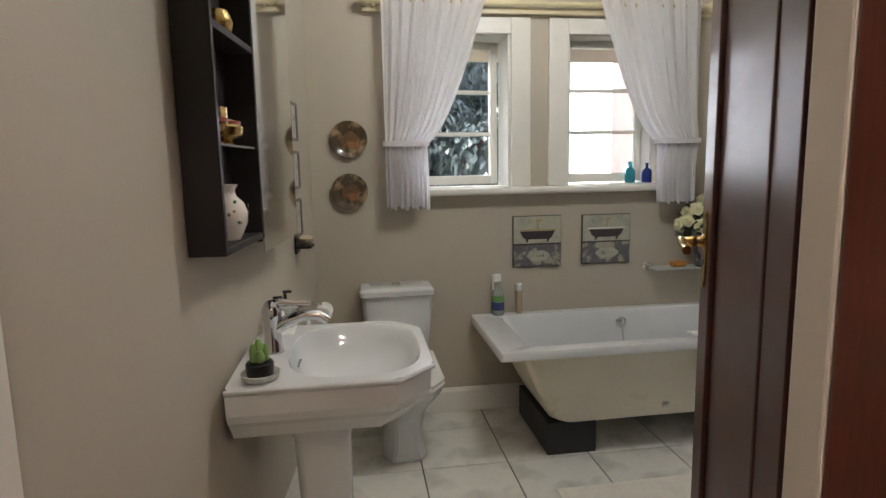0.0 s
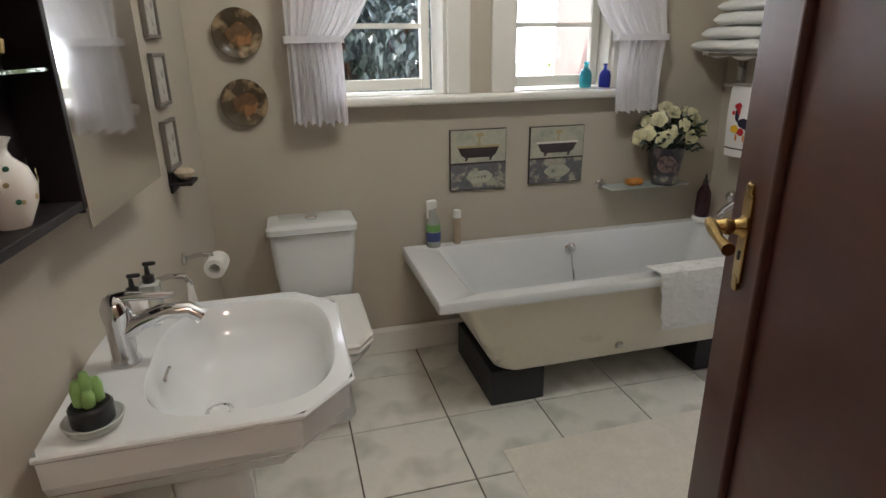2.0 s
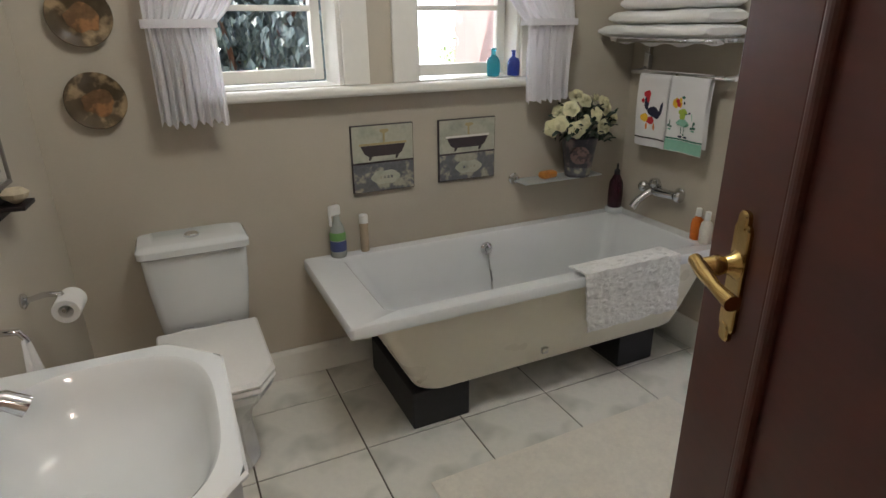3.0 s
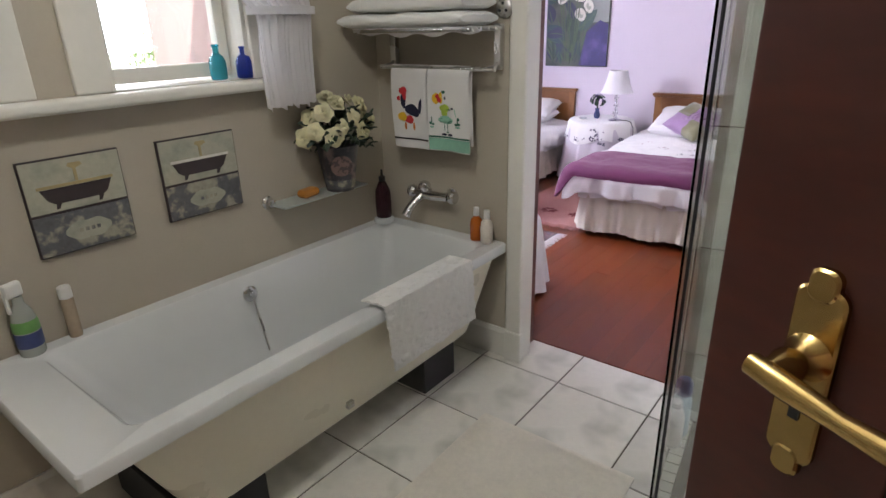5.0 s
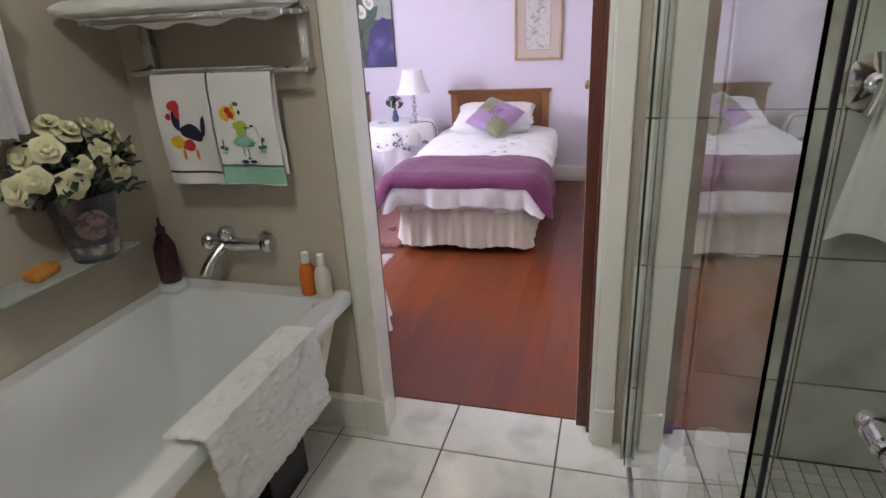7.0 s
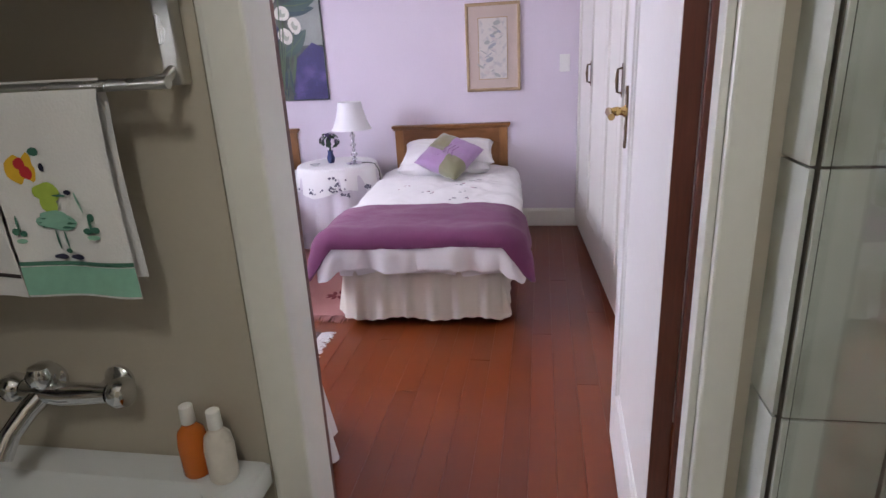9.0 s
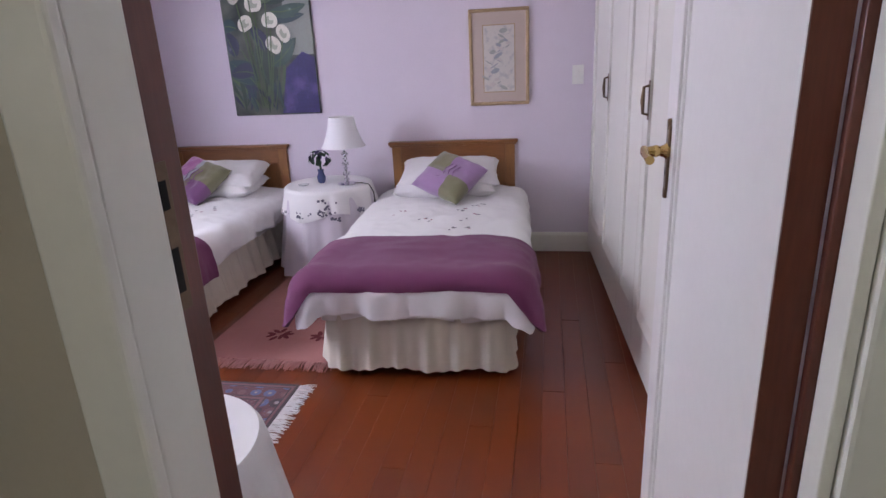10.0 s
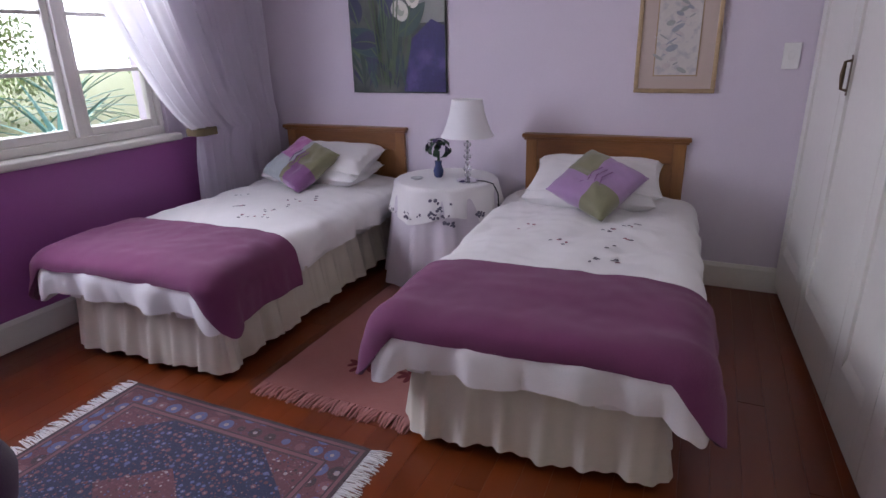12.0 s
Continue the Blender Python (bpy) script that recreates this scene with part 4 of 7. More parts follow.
CREAM, INK_DARK, INK_GREY, INK_TAN = mat("cream_print", (0.44, 0.43, 0.34), 0.5, vary=0.12, scale=14, second=(0.30, 0.31, 0.25), spots=(0.48, 0.68), bump=0.05), ink("dark_print", (0.045, 0.032, 0.034)), mat("slate_floral_print", (0.13, 0.13, 0.14), 0.5, vary=0.35, scale=22, second=(0.33, 0.31, 0.24), spots=(0.48, 0.58)), ink("tan_print", (0.40, 0.32, 0.16))


def plate_on_wall(x, z, r, seed, label):
    glaze = mat("painted_plate_glaze", (0.085, 0.058, 0.032), 0.15, vary=0.3, scale=11 + seed, grain=40, bump=0.02, second=(0.30, 0.21, 0.12), spots=(0.52, 0.62), coat=0.5)
    dark = mat("dark_plate_scene", (0.14, 0.075, 0.035), 0.2, vary=0.4, scale=16, second=(0.25, 0.12, 0.05), spots=(0.52, 0.60), coat=0.4)
    m = pose(x, 4.985, z, 90, 0, 0)
    ob = thing("wall_plate", m, label, "plate", "wall plates")
    part("dish", lathe([(r * 0.55, -0.012), (r * 0.60, -0.006), (r * 0.98, 0.010), (r, 0.013), (r * 0.98, 0.015), (r * 0.72, 0.006), (r * 0.62, 0.001)], 48), glaze, ob, smooth=True, m=m)
    pts = []
    for k in range(28):
        a = 2 * math.pi * k / 28
        rr = r * (0.55 + 0.16 * wob(math.cos(a) * 1.7 + seed, math.sin(a) * 1.7, seed))
        pts.append((rr * math.cos(a) + 0.1 * r, rr * math.sin(a) * 0.8 - 0.06 * r))
    part("painted_scene", prism(pts, 0.0015, 0.0065), dark, ob, m=m)


plate_on_wall(0.887, 1.568, 0.099, 0.0, "glazed brown picture plate hung on the beige wall")
plate_on_wall(0.882, 1.293, 0.097, 3.7, "glazed brown landscape plate hung on the beige wall")


def bath_plaque(x0, x1, z0, z1, shade, label):
    p = thing("wall_plaque", pose((x0 + x1) / 2, 4.99, (z0 + z1) / 2), label, "plaque", "bath plaques")
    w, h = x1 - x0, z1 - z0
    part("board", box(x0, x1, 4.984, 4.998, z0, z1, 0.002), INK_DARK, p)
    part("upper_field", box(x0 + 0.004, x1 - 0.004, 4.9815, 4.985, z0 + h * 0.46, z1 - 0.004), CREAM, p)
    part("lower_field", box(x0 + 0.004, x1 - 0.004, 4.9815, 4.985, z0 + 0.004, z0 + h * 0.43), INK_GREY, p)

    def art(name, pts, material, y):
        bm = loft([[(x0 + u * w, y, z0 + v * h) for u, v in pts], [(x0 + u * w, y + 0.0014, z0 + v * h) for u, v in pts]])
        bmesh.ops.recalc_face_normals(bm, faces=bm.faces)
        part(name, bm, material, p)
    art("painted_tub", [(0.14, 0.70), (0.86, 0.70), (0.80, 0.58), (0.74, 0.54), (0.26, 0.54), (0.20, 0.58)], INK_DARK, 4.980)
    art("painted_tub_rim", [(0.12, 0.735), (0.88, 0.735), (0.88, 0.705), (0.12, 0.705)], TRIM_WHITE if shade else INK_TAN, 4.980)
    for u in (0.27, 0.70):
        art("painted_foot", [(u, 0.54), (u + 0.05, 0.54), (u + 0.02, 0.485), (u - 0.01, 0.485)], INK_DARK, 4.980)
    art("painted_tap", [(0.50, 0.74), (0.53, 0.74), (0.53, 0.87), (0.60, 0.90), (0.58, 0.93), (0.47, 0.93), (0.45, 0.90), (0.50, 0.87)], INK_TAN, 4.980)
    oval = [(0.52 + 0.24 * math.cos(a), 0.215 + 0.105 * math.sin(a) * (1 + 0.12 * math.cos(6 * a))) for a in [2 * math.pi * k / 28 for k in range(28)]]
    art("label_oval", oval, CREAM, 4.980)
    for u in (0.42, 0.48, 0.54, 0.60):
        art("lettering_bar", [(u, 0.195), (u + 0.035, 0.195), (u + 0.035, 0.235), (u, 0.235)], INK_GREY, 4.9785)


bath_plaque(1.784, 2.070, 0.838, 1.132, 0, "square vintage plaque with a brown tub picture")
bath_plaque(2.194, 2.488, 0.842, 1.128, 1, "square vintage plaque with a white-rimmed tub picture")


def bottle(name, x, y, z, profile, material, label, cap=None, cap_profile=None, extra=None, group=""):
    ob = thing(name, pose(x, y, z), label, "bottle", group)
    m = pose(x, y, z)
    part("bottle_body", lathe(profile, 28), material, ob, smooth=True, m=m)
    if cap:
        part("cap", lathe(cap_profile, 20), cap, ob, smooth=True, m=m)
    return ob


FLASK = [(0.026, 0.0), (0.030, 0.006), (0.031, 0.04), (0.030, 0.065), (0.022, 0.082), (0.011, 0.092), (0.010, 0.112), (0.014, 0.116), (0.014, 0.121), (0.009, 0.123)]
TEAL = glass_mat("turquoise_glass", (0.05, 0.42, 0.52), 0.05, 0.7)
COBALT = glass_mat("cobalt_glass", (0.01, 0.03, 0.33), 0.05, 0.6)
bottle("glass_bottle", 2.505, 5.04, 1.303, FLASK, TEAL, "small turquoise glass bottle on the window sill", group="sill bottles")
bottle("glass_bottle", 2.600, 5.015, 1.303, [(r * 1.02, z * 0.92) for r, z in FLASK], COBALT, "small cobalt blue glass bottle on the window sill", group="sill bottles")

CLEAR = glass_mat("clear_plastic", (0.80, 0.84, 0.78), 0.15, 0.5)
GREEN_LABEL, BLUE_LABEL = ink("green_label", (0.16, 0.36, 0.10)), ink("navy_label", (0.05, 0.07, 0.20))
ZB = 0.5765
sp = bottle("spray_bottle", 1.688, 4.955, ZB, [(0.032, 0), (0.035, 0.006), (0.035, 0.10), (0.028, 0.14), (0.015, 0.165), (0.014, 0.19)], CLEAR, "clear plastic spray bottle standing on the bath rim")
part("label_wrap", lathe([(0.0355, 0.03), (0.0362, 0.032), (0.0362, 0.075), (0.0355, 0.077)], 24, closed=False), BLUE_LABEL, sp, smooth=True, m=pose(1.688, 4.955, ZB))
part("label_wrap", lathe([(0.0355, 0.08), (0.0362, 0.082), (0.0355, 0.105), (0.033, 0.115)], 24, closed=False), GREEN_LABEL, sp, smooth=True, m=pose(1.688, 4.955, ZB))
part("trigger_head", box(-0.035, 0.018, -0.013, 0.013, 0.19, 0.235, 0.008), WHITE_PLASTIC, sp, m=pose(1.688, 4.955, ZB, 0, 0, 20))
part("trigger", box(-0.036, -0.028, -0.007, 0.007, 0.145, 0.20, 0.003), WHITE_PLASTIC, sp, m=pose(1.688, 4.955, ZB, 0, 0, 20))
bottle("lotion_bottle", 1.812, 4.965, ZB, [(0.018, 0), (0.019, 0.004), (0.019, 0.125), (0.015, 0.132)], ink("pale_amber_bottle", (0.42, 0.33, 0.24), 0.25), "slim pale bottle with a white cap on the bath rim", WHITE_PLASTIC, [(0.019, 0.133), (0.0195, 0.136), (0.0195, 0.168), (0.016, 0.172)])
AMBER = glass_mat("amber_lotion", (0.75, 0.19, 0.03), 0.15, 0.25)
SHAMPOO = [(0.024, 0), (0.027, 0.005), (0.028, 0.07), (0.024, 0.095), (0.012, 0.108), (0.012, 0.112)]
bottle("shampoo_bottle", 3.248, 4.408, ZB, SHAMPOO, AMBER, "small orange shampoo bottle on the bath rim", WHITE_PLASTIC, [(0.0125, 0.112), (0.0135, 0.114), (0.0125, 0.148), (0.010, 0.150)], group="rim bottles")
bottle("shampoo_bottle", 3.238, 4.347, ZB, SHAMPOO, ink("cream_lotion", (0.70, 0.64, 0.56), 0.3), "small cream lotion bottle on the bath rim", WHITE_PLASTIC, [(0.0125, 0.112), (0.0135, 0.114), (0.0125, 0.148), (0.010, 0.150)], group="rim bottles")
dk = bottle("bath_oil_bottle", 3.205, 4.925, ZB, [(0.034, 0.028), (0.037, 0.032), (0.039, 0.10), (0.036, 0.16), (0.020, 0.195), (0.014, 0.205)], glass_mat("dark_plum_glass", (0.05, 0.012, 0.02), 0.1, 0.2), "dark plum pump bottle standing on a white dish", BLACK_PLASTIC, [(0.015, 0.205), (0.016, 0.225), (0.006, 0.235), (0.005, 0.262)])
part("dish", lathe([(0.046, 0.0), (0.050, 0.004), (0.048, 0.022), (0.042, 0.027), (0.03, 0.0275)], 28), PORCELAIN, dk, smooth=True, m=pose(3.205, 4.925, ZB))


def soap_shelf():
    s = thing("glass_shelf", pose(2.8, 4.94, 0.80), "narrow frosted glass shelf on chrome brackets", "shelf")
    part("glass_plate", box(2.60, 3.06, 4.875, 4.992, 0.802, 0.810, 0.002), glass_mat("frosted_glass", (0.82, 0.88, 0.85), 0.3, 0.7), s)
    for x in (2.605, 3.02):
        part("bracket", lathe([(0.027, 0), (0.028, 0.008), (0.018, 0.018), (0.016, 0.036), (0.010, 0.04)], 18), CHROME, s, smooth=True, m=pose(x, 4.999, 0.812, 90, 0, 0))
    so = part("soap", box(-0.045, 0.045, -0.028, 0.028, 0, 0.034, 0.014, 4), ink("orange_soap", (0.55, 0.22, 0.04), 0.4), smooth=True, m=pose(2.765, 4.93, 0.811, 0, 0, 8))
    tagged(so, "orange bar of soap on the glass shelf", "soap")


soap_shelf()


def flower_pail():
    m = pose(2.925, 4.905, 0.811)
    pail = thing("flower_pail", m, "tapered tin pail printed with roses on the glass shelf", "vase")
    tin = mat("printed_tin", (0.06, 0.06, 0.07), 0.4, vary=0.3, scale=18, second=(0.20, 0.15, 0.15), spots=(0.50, 0.62), bump=0.05)
    part("pail_body", lathe([(0.060, 0.0), (0.062, 0.004), (0.088, 0.19), (0.091, 0.194), (0.088, 0.197), (0.083, 0.19), (0.058, 0.01)], 32), tin, pail, smooth=True, m=m)
    part("lower_band", lathe([(0.0625, 0.012), (0.0640, 0.014), (0.0690, 0.05), (0.0675, 0.052)], 32, closed=False), INK_GREY, pail, smooth=True, m=m)
    part("printed_rose", lathe([(0.004, 0.0), (0.03, 0.001), (0.045, 0.0), (0.046, -0.004)], 24), mat("rose_medallion", (0.22, 0.14, 0.13), 0.4, vary=0.2, scale=40, second=(0.08, 0.06, 0.06), spots=(0.48, 0.56)), pail, smooth=True, m=m @ pose(-0.0425, -0.065, 0.115, 98, 0, -33))
    bunch = thing("artificial_roses", m @ pose(0, 0, 0.19), "bunch of cream artificial roses with dark leaves", "flowers")
    PETAL = mat("cream_petal", (0.74, 0.70, 0.46), 0.7, vary=0.08, scale=30, bump=0.05, random_tint=0.06)
    LEAF = mat("dark_green_leaf", (0.022, 0.040, 0.020), 0.5, vary=0.3, scale=30, bump=0.1)
    rnd = random.Random(5)

    def rose(r, mm):
        """A bud with three rings of curled petals, each petal a piece under it."""
        heart = part("rose", lathe([(r * 0.10, 0.0), (r * 0.26, r * 0.18), (r * 0.28, r * 0.42), (r * 0.16, r * 0.60), (r * 0.03, r * 0.62)], 10), PETAL, bunch, smooth=True, m=mm)
        for ring, (n, tilt, size) in enumerate(((5, 62, 1.0), (5, 38, 0.82), (4, 18, 0.6))):
            for k in range(n):
                a = 2 * math.pi * (k + 0.37 * ring) / n + rnd.uniform(-0.15, 0.15)
                s, t = r * size, radians(tilt)
                rot = Matrix.Rotation(a, 3, "Z")

                def place(u, v, s=s, t=t, rot=rot, ring=ring):
                    w = s * 0.75 * math.sin(math.pi * min(1, 0.12 + 0.80 * v)) * (2 * u - 1)
                    up = s * v
                    curl = s * 0.30 * v * v * v
                    p = Vector((0.10 * s + up * math.sin(t) + curl + 0.25 * w * w / s, w, up * math.cos(t) * 0.9 - curl * 0.6 + 0.012 * ring))
                    return rot @ p
                part("petal", grid(4, 4, place), PETAL, heart, smooth=True, m=mm)
    spots = [(0.0, 0.0, 0.20), (-0.10, -0.04, 0.17), (0.09, -0.05, 0.16), (-0.05, -0.10, 0.10), (0.05, -0.11, 0.06), (-0.16, -0.05, 0.09), (0.15, -0.04, 0.10), (-0.02, 0.04, 0.22), (0.08, 0.03, 0.20), (-0.12, 0.03, 0.14), (0.15, 0.02, 0.12), (-0.18, 0.0, 0.06), (0.0, -0.12, 0.14), (-0.10, -0.10, 0.06), (0.17, -0.01, 0.07), (0.06, -0.08, 0.20)]
    for x, y, z in [(a * 0.95, b - 0.012, 0.82 * c) for a, b, c in spots]:
        d = Vector((x, y - 0.07, z * 0.45)).normalized()
        q = d.to_track_quat("Z", "Y").to_matrix().to_4x4()
        mm = m @ Matrix.Translation((x, y * 0.8, 0.20 + z)) @ q
        rose(rnd.uniform(0.026, 0.037), mm)
        part("stem", tube([(x, y * 0.8, 0.20 + z), (x * 0.6, y * 0.5, 0.20 + z * 0.5), (x * 0.15, y * 0.15, 0.17)], 0.0025, 6), LEAF, bunch, smooth=True, m=m)
    for k in range(130):
        a, e = rnd.uniform(0, 2 * math.pi), rnd.uniform(-0.2, 1.1)
        rad = rnd.uniform(0.05, 0.17)
        c = Vector((rad * math.cos(a) * math.cos(e), 0.75 * rad * math.sin(a) * math.cos(e) - 0.02, 0.21 + 0.12 * math.sin(e) + rnd.uniform(-0.02, 0.04)))
        ln, wd = rnd.uniform(0.04, 0.065), rnd.uniform(0.012, 0.02)
        lf = grid(2, 4, lambda u, v: ((2 * u - 1) * wd * math.sin(math.pi * (0.08 + 0.9 * v)), ln * v, 0.010 * math.sin(3 * v) - 0.006 * abs(2 * u - 1)))
        part("leaf", lf, LEAF, bunch, smooth=True, m=m @ Matrix.Translation(c) @ pose(0, 0, 0, rnd.uniform(-40, 60), rnd.uniform(-30, 30), math.degrees(a) - 90))


flower_pail()


def bath_taps():
    t = thing("bath_tap", pose(3.29, 4.64, 0.74), "chrome wall-mounted bath mixer with two cross-heads", "tap")
    for y in (4.575, 4.725):
        part("wall_flange", lathe([(0.030, 0), (0.031, 0.008), (0.02, 0.02), (0.016, 0.05)], 20), CHROME, t, smooth=True, m=pose(3.299, y, 0.745, 0, -90, 0))
    part("bridge", tube([(3.245, 4.56, 0.745), (3.24, 4.65, 0.742), (3.245, 4.74, 0.745)], [0.019, 0.024, 0.022], 14), CHROME, t, smooth=True)
    for y, d in ((4.555, -1), (4.745, 1)):
        part("handle", lathe([(0.018, 0), (0.028, 0.010), (0.030, 0.024), (0.025, 0.036), (0.009, 0.041)], 18), CHROME, t, smooth=True, m=pose(3.245, y, 0.748, -90 * d, 0, 0))
    part("top_lever", lathe([(0.018, 0), (0.027, 0.012), (0.030, 0.028), (0.022, 0.044), (0.008, 0.050)], 18), CHROME, t, smooth=True, m=pose(3.24, 4.69, 0.757))
    part("spout", tube([(3.24, 4.70, 0.74), (3.21, 4.715, 0.72), (3.175, 4.728, 0.69), (3.15, 4.735, 0.655)], [0.021, 0.0195, 0.018, 0.020], 14), CHROME, t, smooth=True)


bath_taps()


def towel_rack():
    r = thing("towel_rack", pose(3.2, 4.55, 1.45), "chrome wall-mounted towel rack with a rail below", "towel rack")
    for y in (4.322, 4.872):
        part("side_arm", tube([(3.296, y, 1.335), (3.25, y, 1.31), (3.205, y, 1.306)], 0.009, 10), STEEL, r, smooth=True)
        part("side_plate", box(3.27, 3.298, y - 0.016, y + 0.016, 1.30, 1.47, 0.004), STEEL, r)
        part("side_arm", tube([(3.296, y, 1.455), (3.06, y, 1.455)], 0.009, 10), STEEL, r, smooth=True)
    for x in (3.06, 3.11, 3.16, 3.21, 3.26):
        part("shelf_bar", tube([(x, 4.288, 1.455), (x, 4.886, 1.455)], 0.007 if x > 3.07 else 0.010, 10), STEEL, r, smooth=True)
    part("rail", tube([(3.205, 4.288, 1.306), (3.205, 4.886, 1.306)], 0.009, 12), STEEL, r, smooth=True)
    dial = thing("wall_dial", pose(3.299, 4.305, 1.525, 0, -90, 0), "small round grey wall socket plate with dark holes", "wall fitting")
    dm = pose(3.299, 4.305, 1.525, 0, -90, 0)
    part("disc", lathe([(0.036, 0), (0.037, 0.010), (0.031, 0.016), (0.012, 0.018)], 28), STEEL, dial, smooth=True, m=dm)
    for a in (0, 120, 240):
        part("hole", lathe([(0.006, 0.016), (0.006, 0.0195), (0.004, 0.0197)], 10, centre=(0.017 * math.cos(radians(a)), 0.017 * math.sin(radians(a)))), BLACK_PLASTIC, dial, m=dm)


towel_rack()


def folded_towel(y0, y1, x0, x1, z, h, seed, label):
    """A towel folded in three, lying on the rack, its folds showing on the long front edge."""
    bm = bmesh.new()
    lay_n = 1
    for k in range(lay_n):
        zz = z + k * h / lay_n
        hh = h / lay_n * 0.96
        ring_n = 22
        rings = []
        for i in range(ring_n + 1):
            y = y0 + (y1 - y0) * i / ring_n
            sc = 1 - 0.5 * (1 if i in (0, ring_n) else 0)
            sag = 0.008 * wob(y * 9, seed, k) + 0.004 * wob(y * 25, seed, k)
            out = []
            for j in range(14):
                a = 2 * math.pi * j / 14
                cx, cz = math.copysign(abs(math.cos(a)) ** 0.35, math.cos(a)), math.copysign(abs(math.sin(a)) ** 0.85, math.sin(a))
                out.append(((x0 + x1) / 2 + cx * (x1 - x0) / 2 * (1 - 0.02 * (1 - sc)) + 0.006 * wob(y * 6, seed + j * 0.2, 5), y, zz + hh / 2 + cz * hh / 2 * sc + sag * (1 if cz > 0 else 0.3)))
            rings.append(out)
        loft(rings, bm=bm)
    bmesh.ops.recalc_face_normals(bm, faces=bm.faces)
    tagged(part("folded_towel", bm, TOWEL, smooth=True), label, "towel", "folded towels")


zt = 1.465
for k, (y0, y1, x0, h) in enumerate(((4.325, 4.965, 3.035, 0.055), (4.335, 4.92, 3.050, 0.058), (4.355, 4.85, 3.055, 0.062), (4.40, 4.84, 3.06, 0.05), (4.42, 4.82, 3.07, 0.05))):
    folded_towel(y0, y1, x0, 3.285, zt, h, 2.0 * k, ("large white towel folded flat on the rack", "white towel folded on the towel stack", "thick white towel folded on the towel stack", "small white towel near the top of the stack", "small white towel on top of the stack")[k])
    zt += h + 0.001
skirtc = grid(60, 4, lambda u, v: (3.050 - 0.004 * math.sin(u * 40) + 0.03 * v, 4.27 + 0.62 * u, 1.462 - 0.028 * v * (0.6 + 0.4 * math.sin(u * 3.1) + 0.25 * math.sin(u * 23))), thick=0.002)
tagged(part("shelf_cloth", skirtc, LINEN, smooth=True), "thin white cloth lying under the towels on the rack", "cloth")


def hand_towel(y0, y1, zb, hem, motif, label):
    """A thin towel hung over the rail with an applique picture and a hem band."""
    ob = thing("hand_towel", pose(3.2, (y0 + y1) / 2, 1.3), label, "towel", "hand towels")
    def sheet(zlow, off):
        def place(u, v):
            a = v * 1.0
            y = y0 + (y1 - y0) * u
            z = 1.318 - (1.318 - zlow) * v
            fold = 0.006 * math.sin(u * 7 + v * 2 + y0 * 9) * v
            return (3.205 + off * min(1.0, v * 12 + 0.1) + fold, y + 0.006 * math.sin(v * 4), z)
        return place
    bm = grid(16, 24, sheet(zb, -0.0125))
    grid(16, 20, sheet(zb + 0.03, 0.0125), bm=bm)
    bmesh.ops.remove_doubles(bm, verts=bm.verts, dist=0.003)
    part("cloth", bm, LINEN, ob, smooth=True)
    def f(u, z):
        v = (1.318 - z) / (1.318 - zb)
        x, y, _ = sheet(zb, -0.0125)(u, v)
        return (x - 0.0016, y, z)
    layer = [0.0]
    def shape(name, pts, material):
        b = bmesh.new()
        layer[0] += 0.00012
        vs = [b.verts.new(Vector(f(u, zb + t * (1.318 - zb))) - Vector((layer[0], 0, 0))) for u, t in pts]
        b.faces.new(vs)
        part(name, b, material, ob)
    part("hem", grid(16, 2, lambda u, v: f(u, zb + 0.004 + v * hem[0])), hem[1], ob, smooth=True)
    if hem[2]:
        part("stripe", grid(16, 1, lambda u, v: f(u, zb + hem[2] + v * 0.007)), INK_DARK if hem[1] == LINEN else GREEN_DARK, ob, smooth=True)
    def blob(cu, ct, ru, rt, material, n=14, sk=0.0):
        shape("applique", [(cu + ru * math.cos(2 * math.pi * k / n) + sk * math.sin(2 * math.pi * k / n), ct + rt * math.sin(2 * math.pi * k / n) * (1 + 0.15 * math.cos(6 * math.pi * k / n))) for k in range(n)], material)
    for b in motif:
        blob(*b)


RED, YELLOW, GREEN_MINT, GREEN_DARK, ORANGE, LIME = ink("red_cotton", (0.55, 0.03, 0.04), 0.9), ink("yellow_cotton", (0.75, 0.45, 0.03), 0.9), ink("mint_cotton", (0.26, 0.50, 0.38), 0.9), ink("dark_green_cotton", (0.05, 0.16, 0.11), 0.9), ink("orange_cotton", (0.70, 0.22, 0.04), 0.9), ink("lime_cotton", (0.42, 0.55, 0.08), 0.9)
NAVY = ink("navy_cotton", (0.02, 0.02, 0.05), 0.9)
hand_towel(4.618, 4.815, 0.965, (0.028, LINEN, 0.036), [
    (0.42, 0.46, 0.20, 0.075, NAVY, 14, 0.06), (0.66, 0.58, 0.07, 0.10, NAVY), (0.18, 0.52, 0.05, 0.09, NAVY, 10, -0.03), (0.66, 0.69, 0.11, 0.05, RED), (0.62, 0.63, 0.05, 0.05, RED), (0.78, 0.60, 0.05, 0.03, RED),
    (0.52, 0.35, 0.12, 0.05, RED), (0.70, 0.38, 0.12, 0.055, YELLOW), (0.40, 0.27, 0.03, 0.05, ORANGE, 8), (0.62, 0.27, 0.03, 0.05, ORANGE, 8)], "white hand towel with a rooster applique")
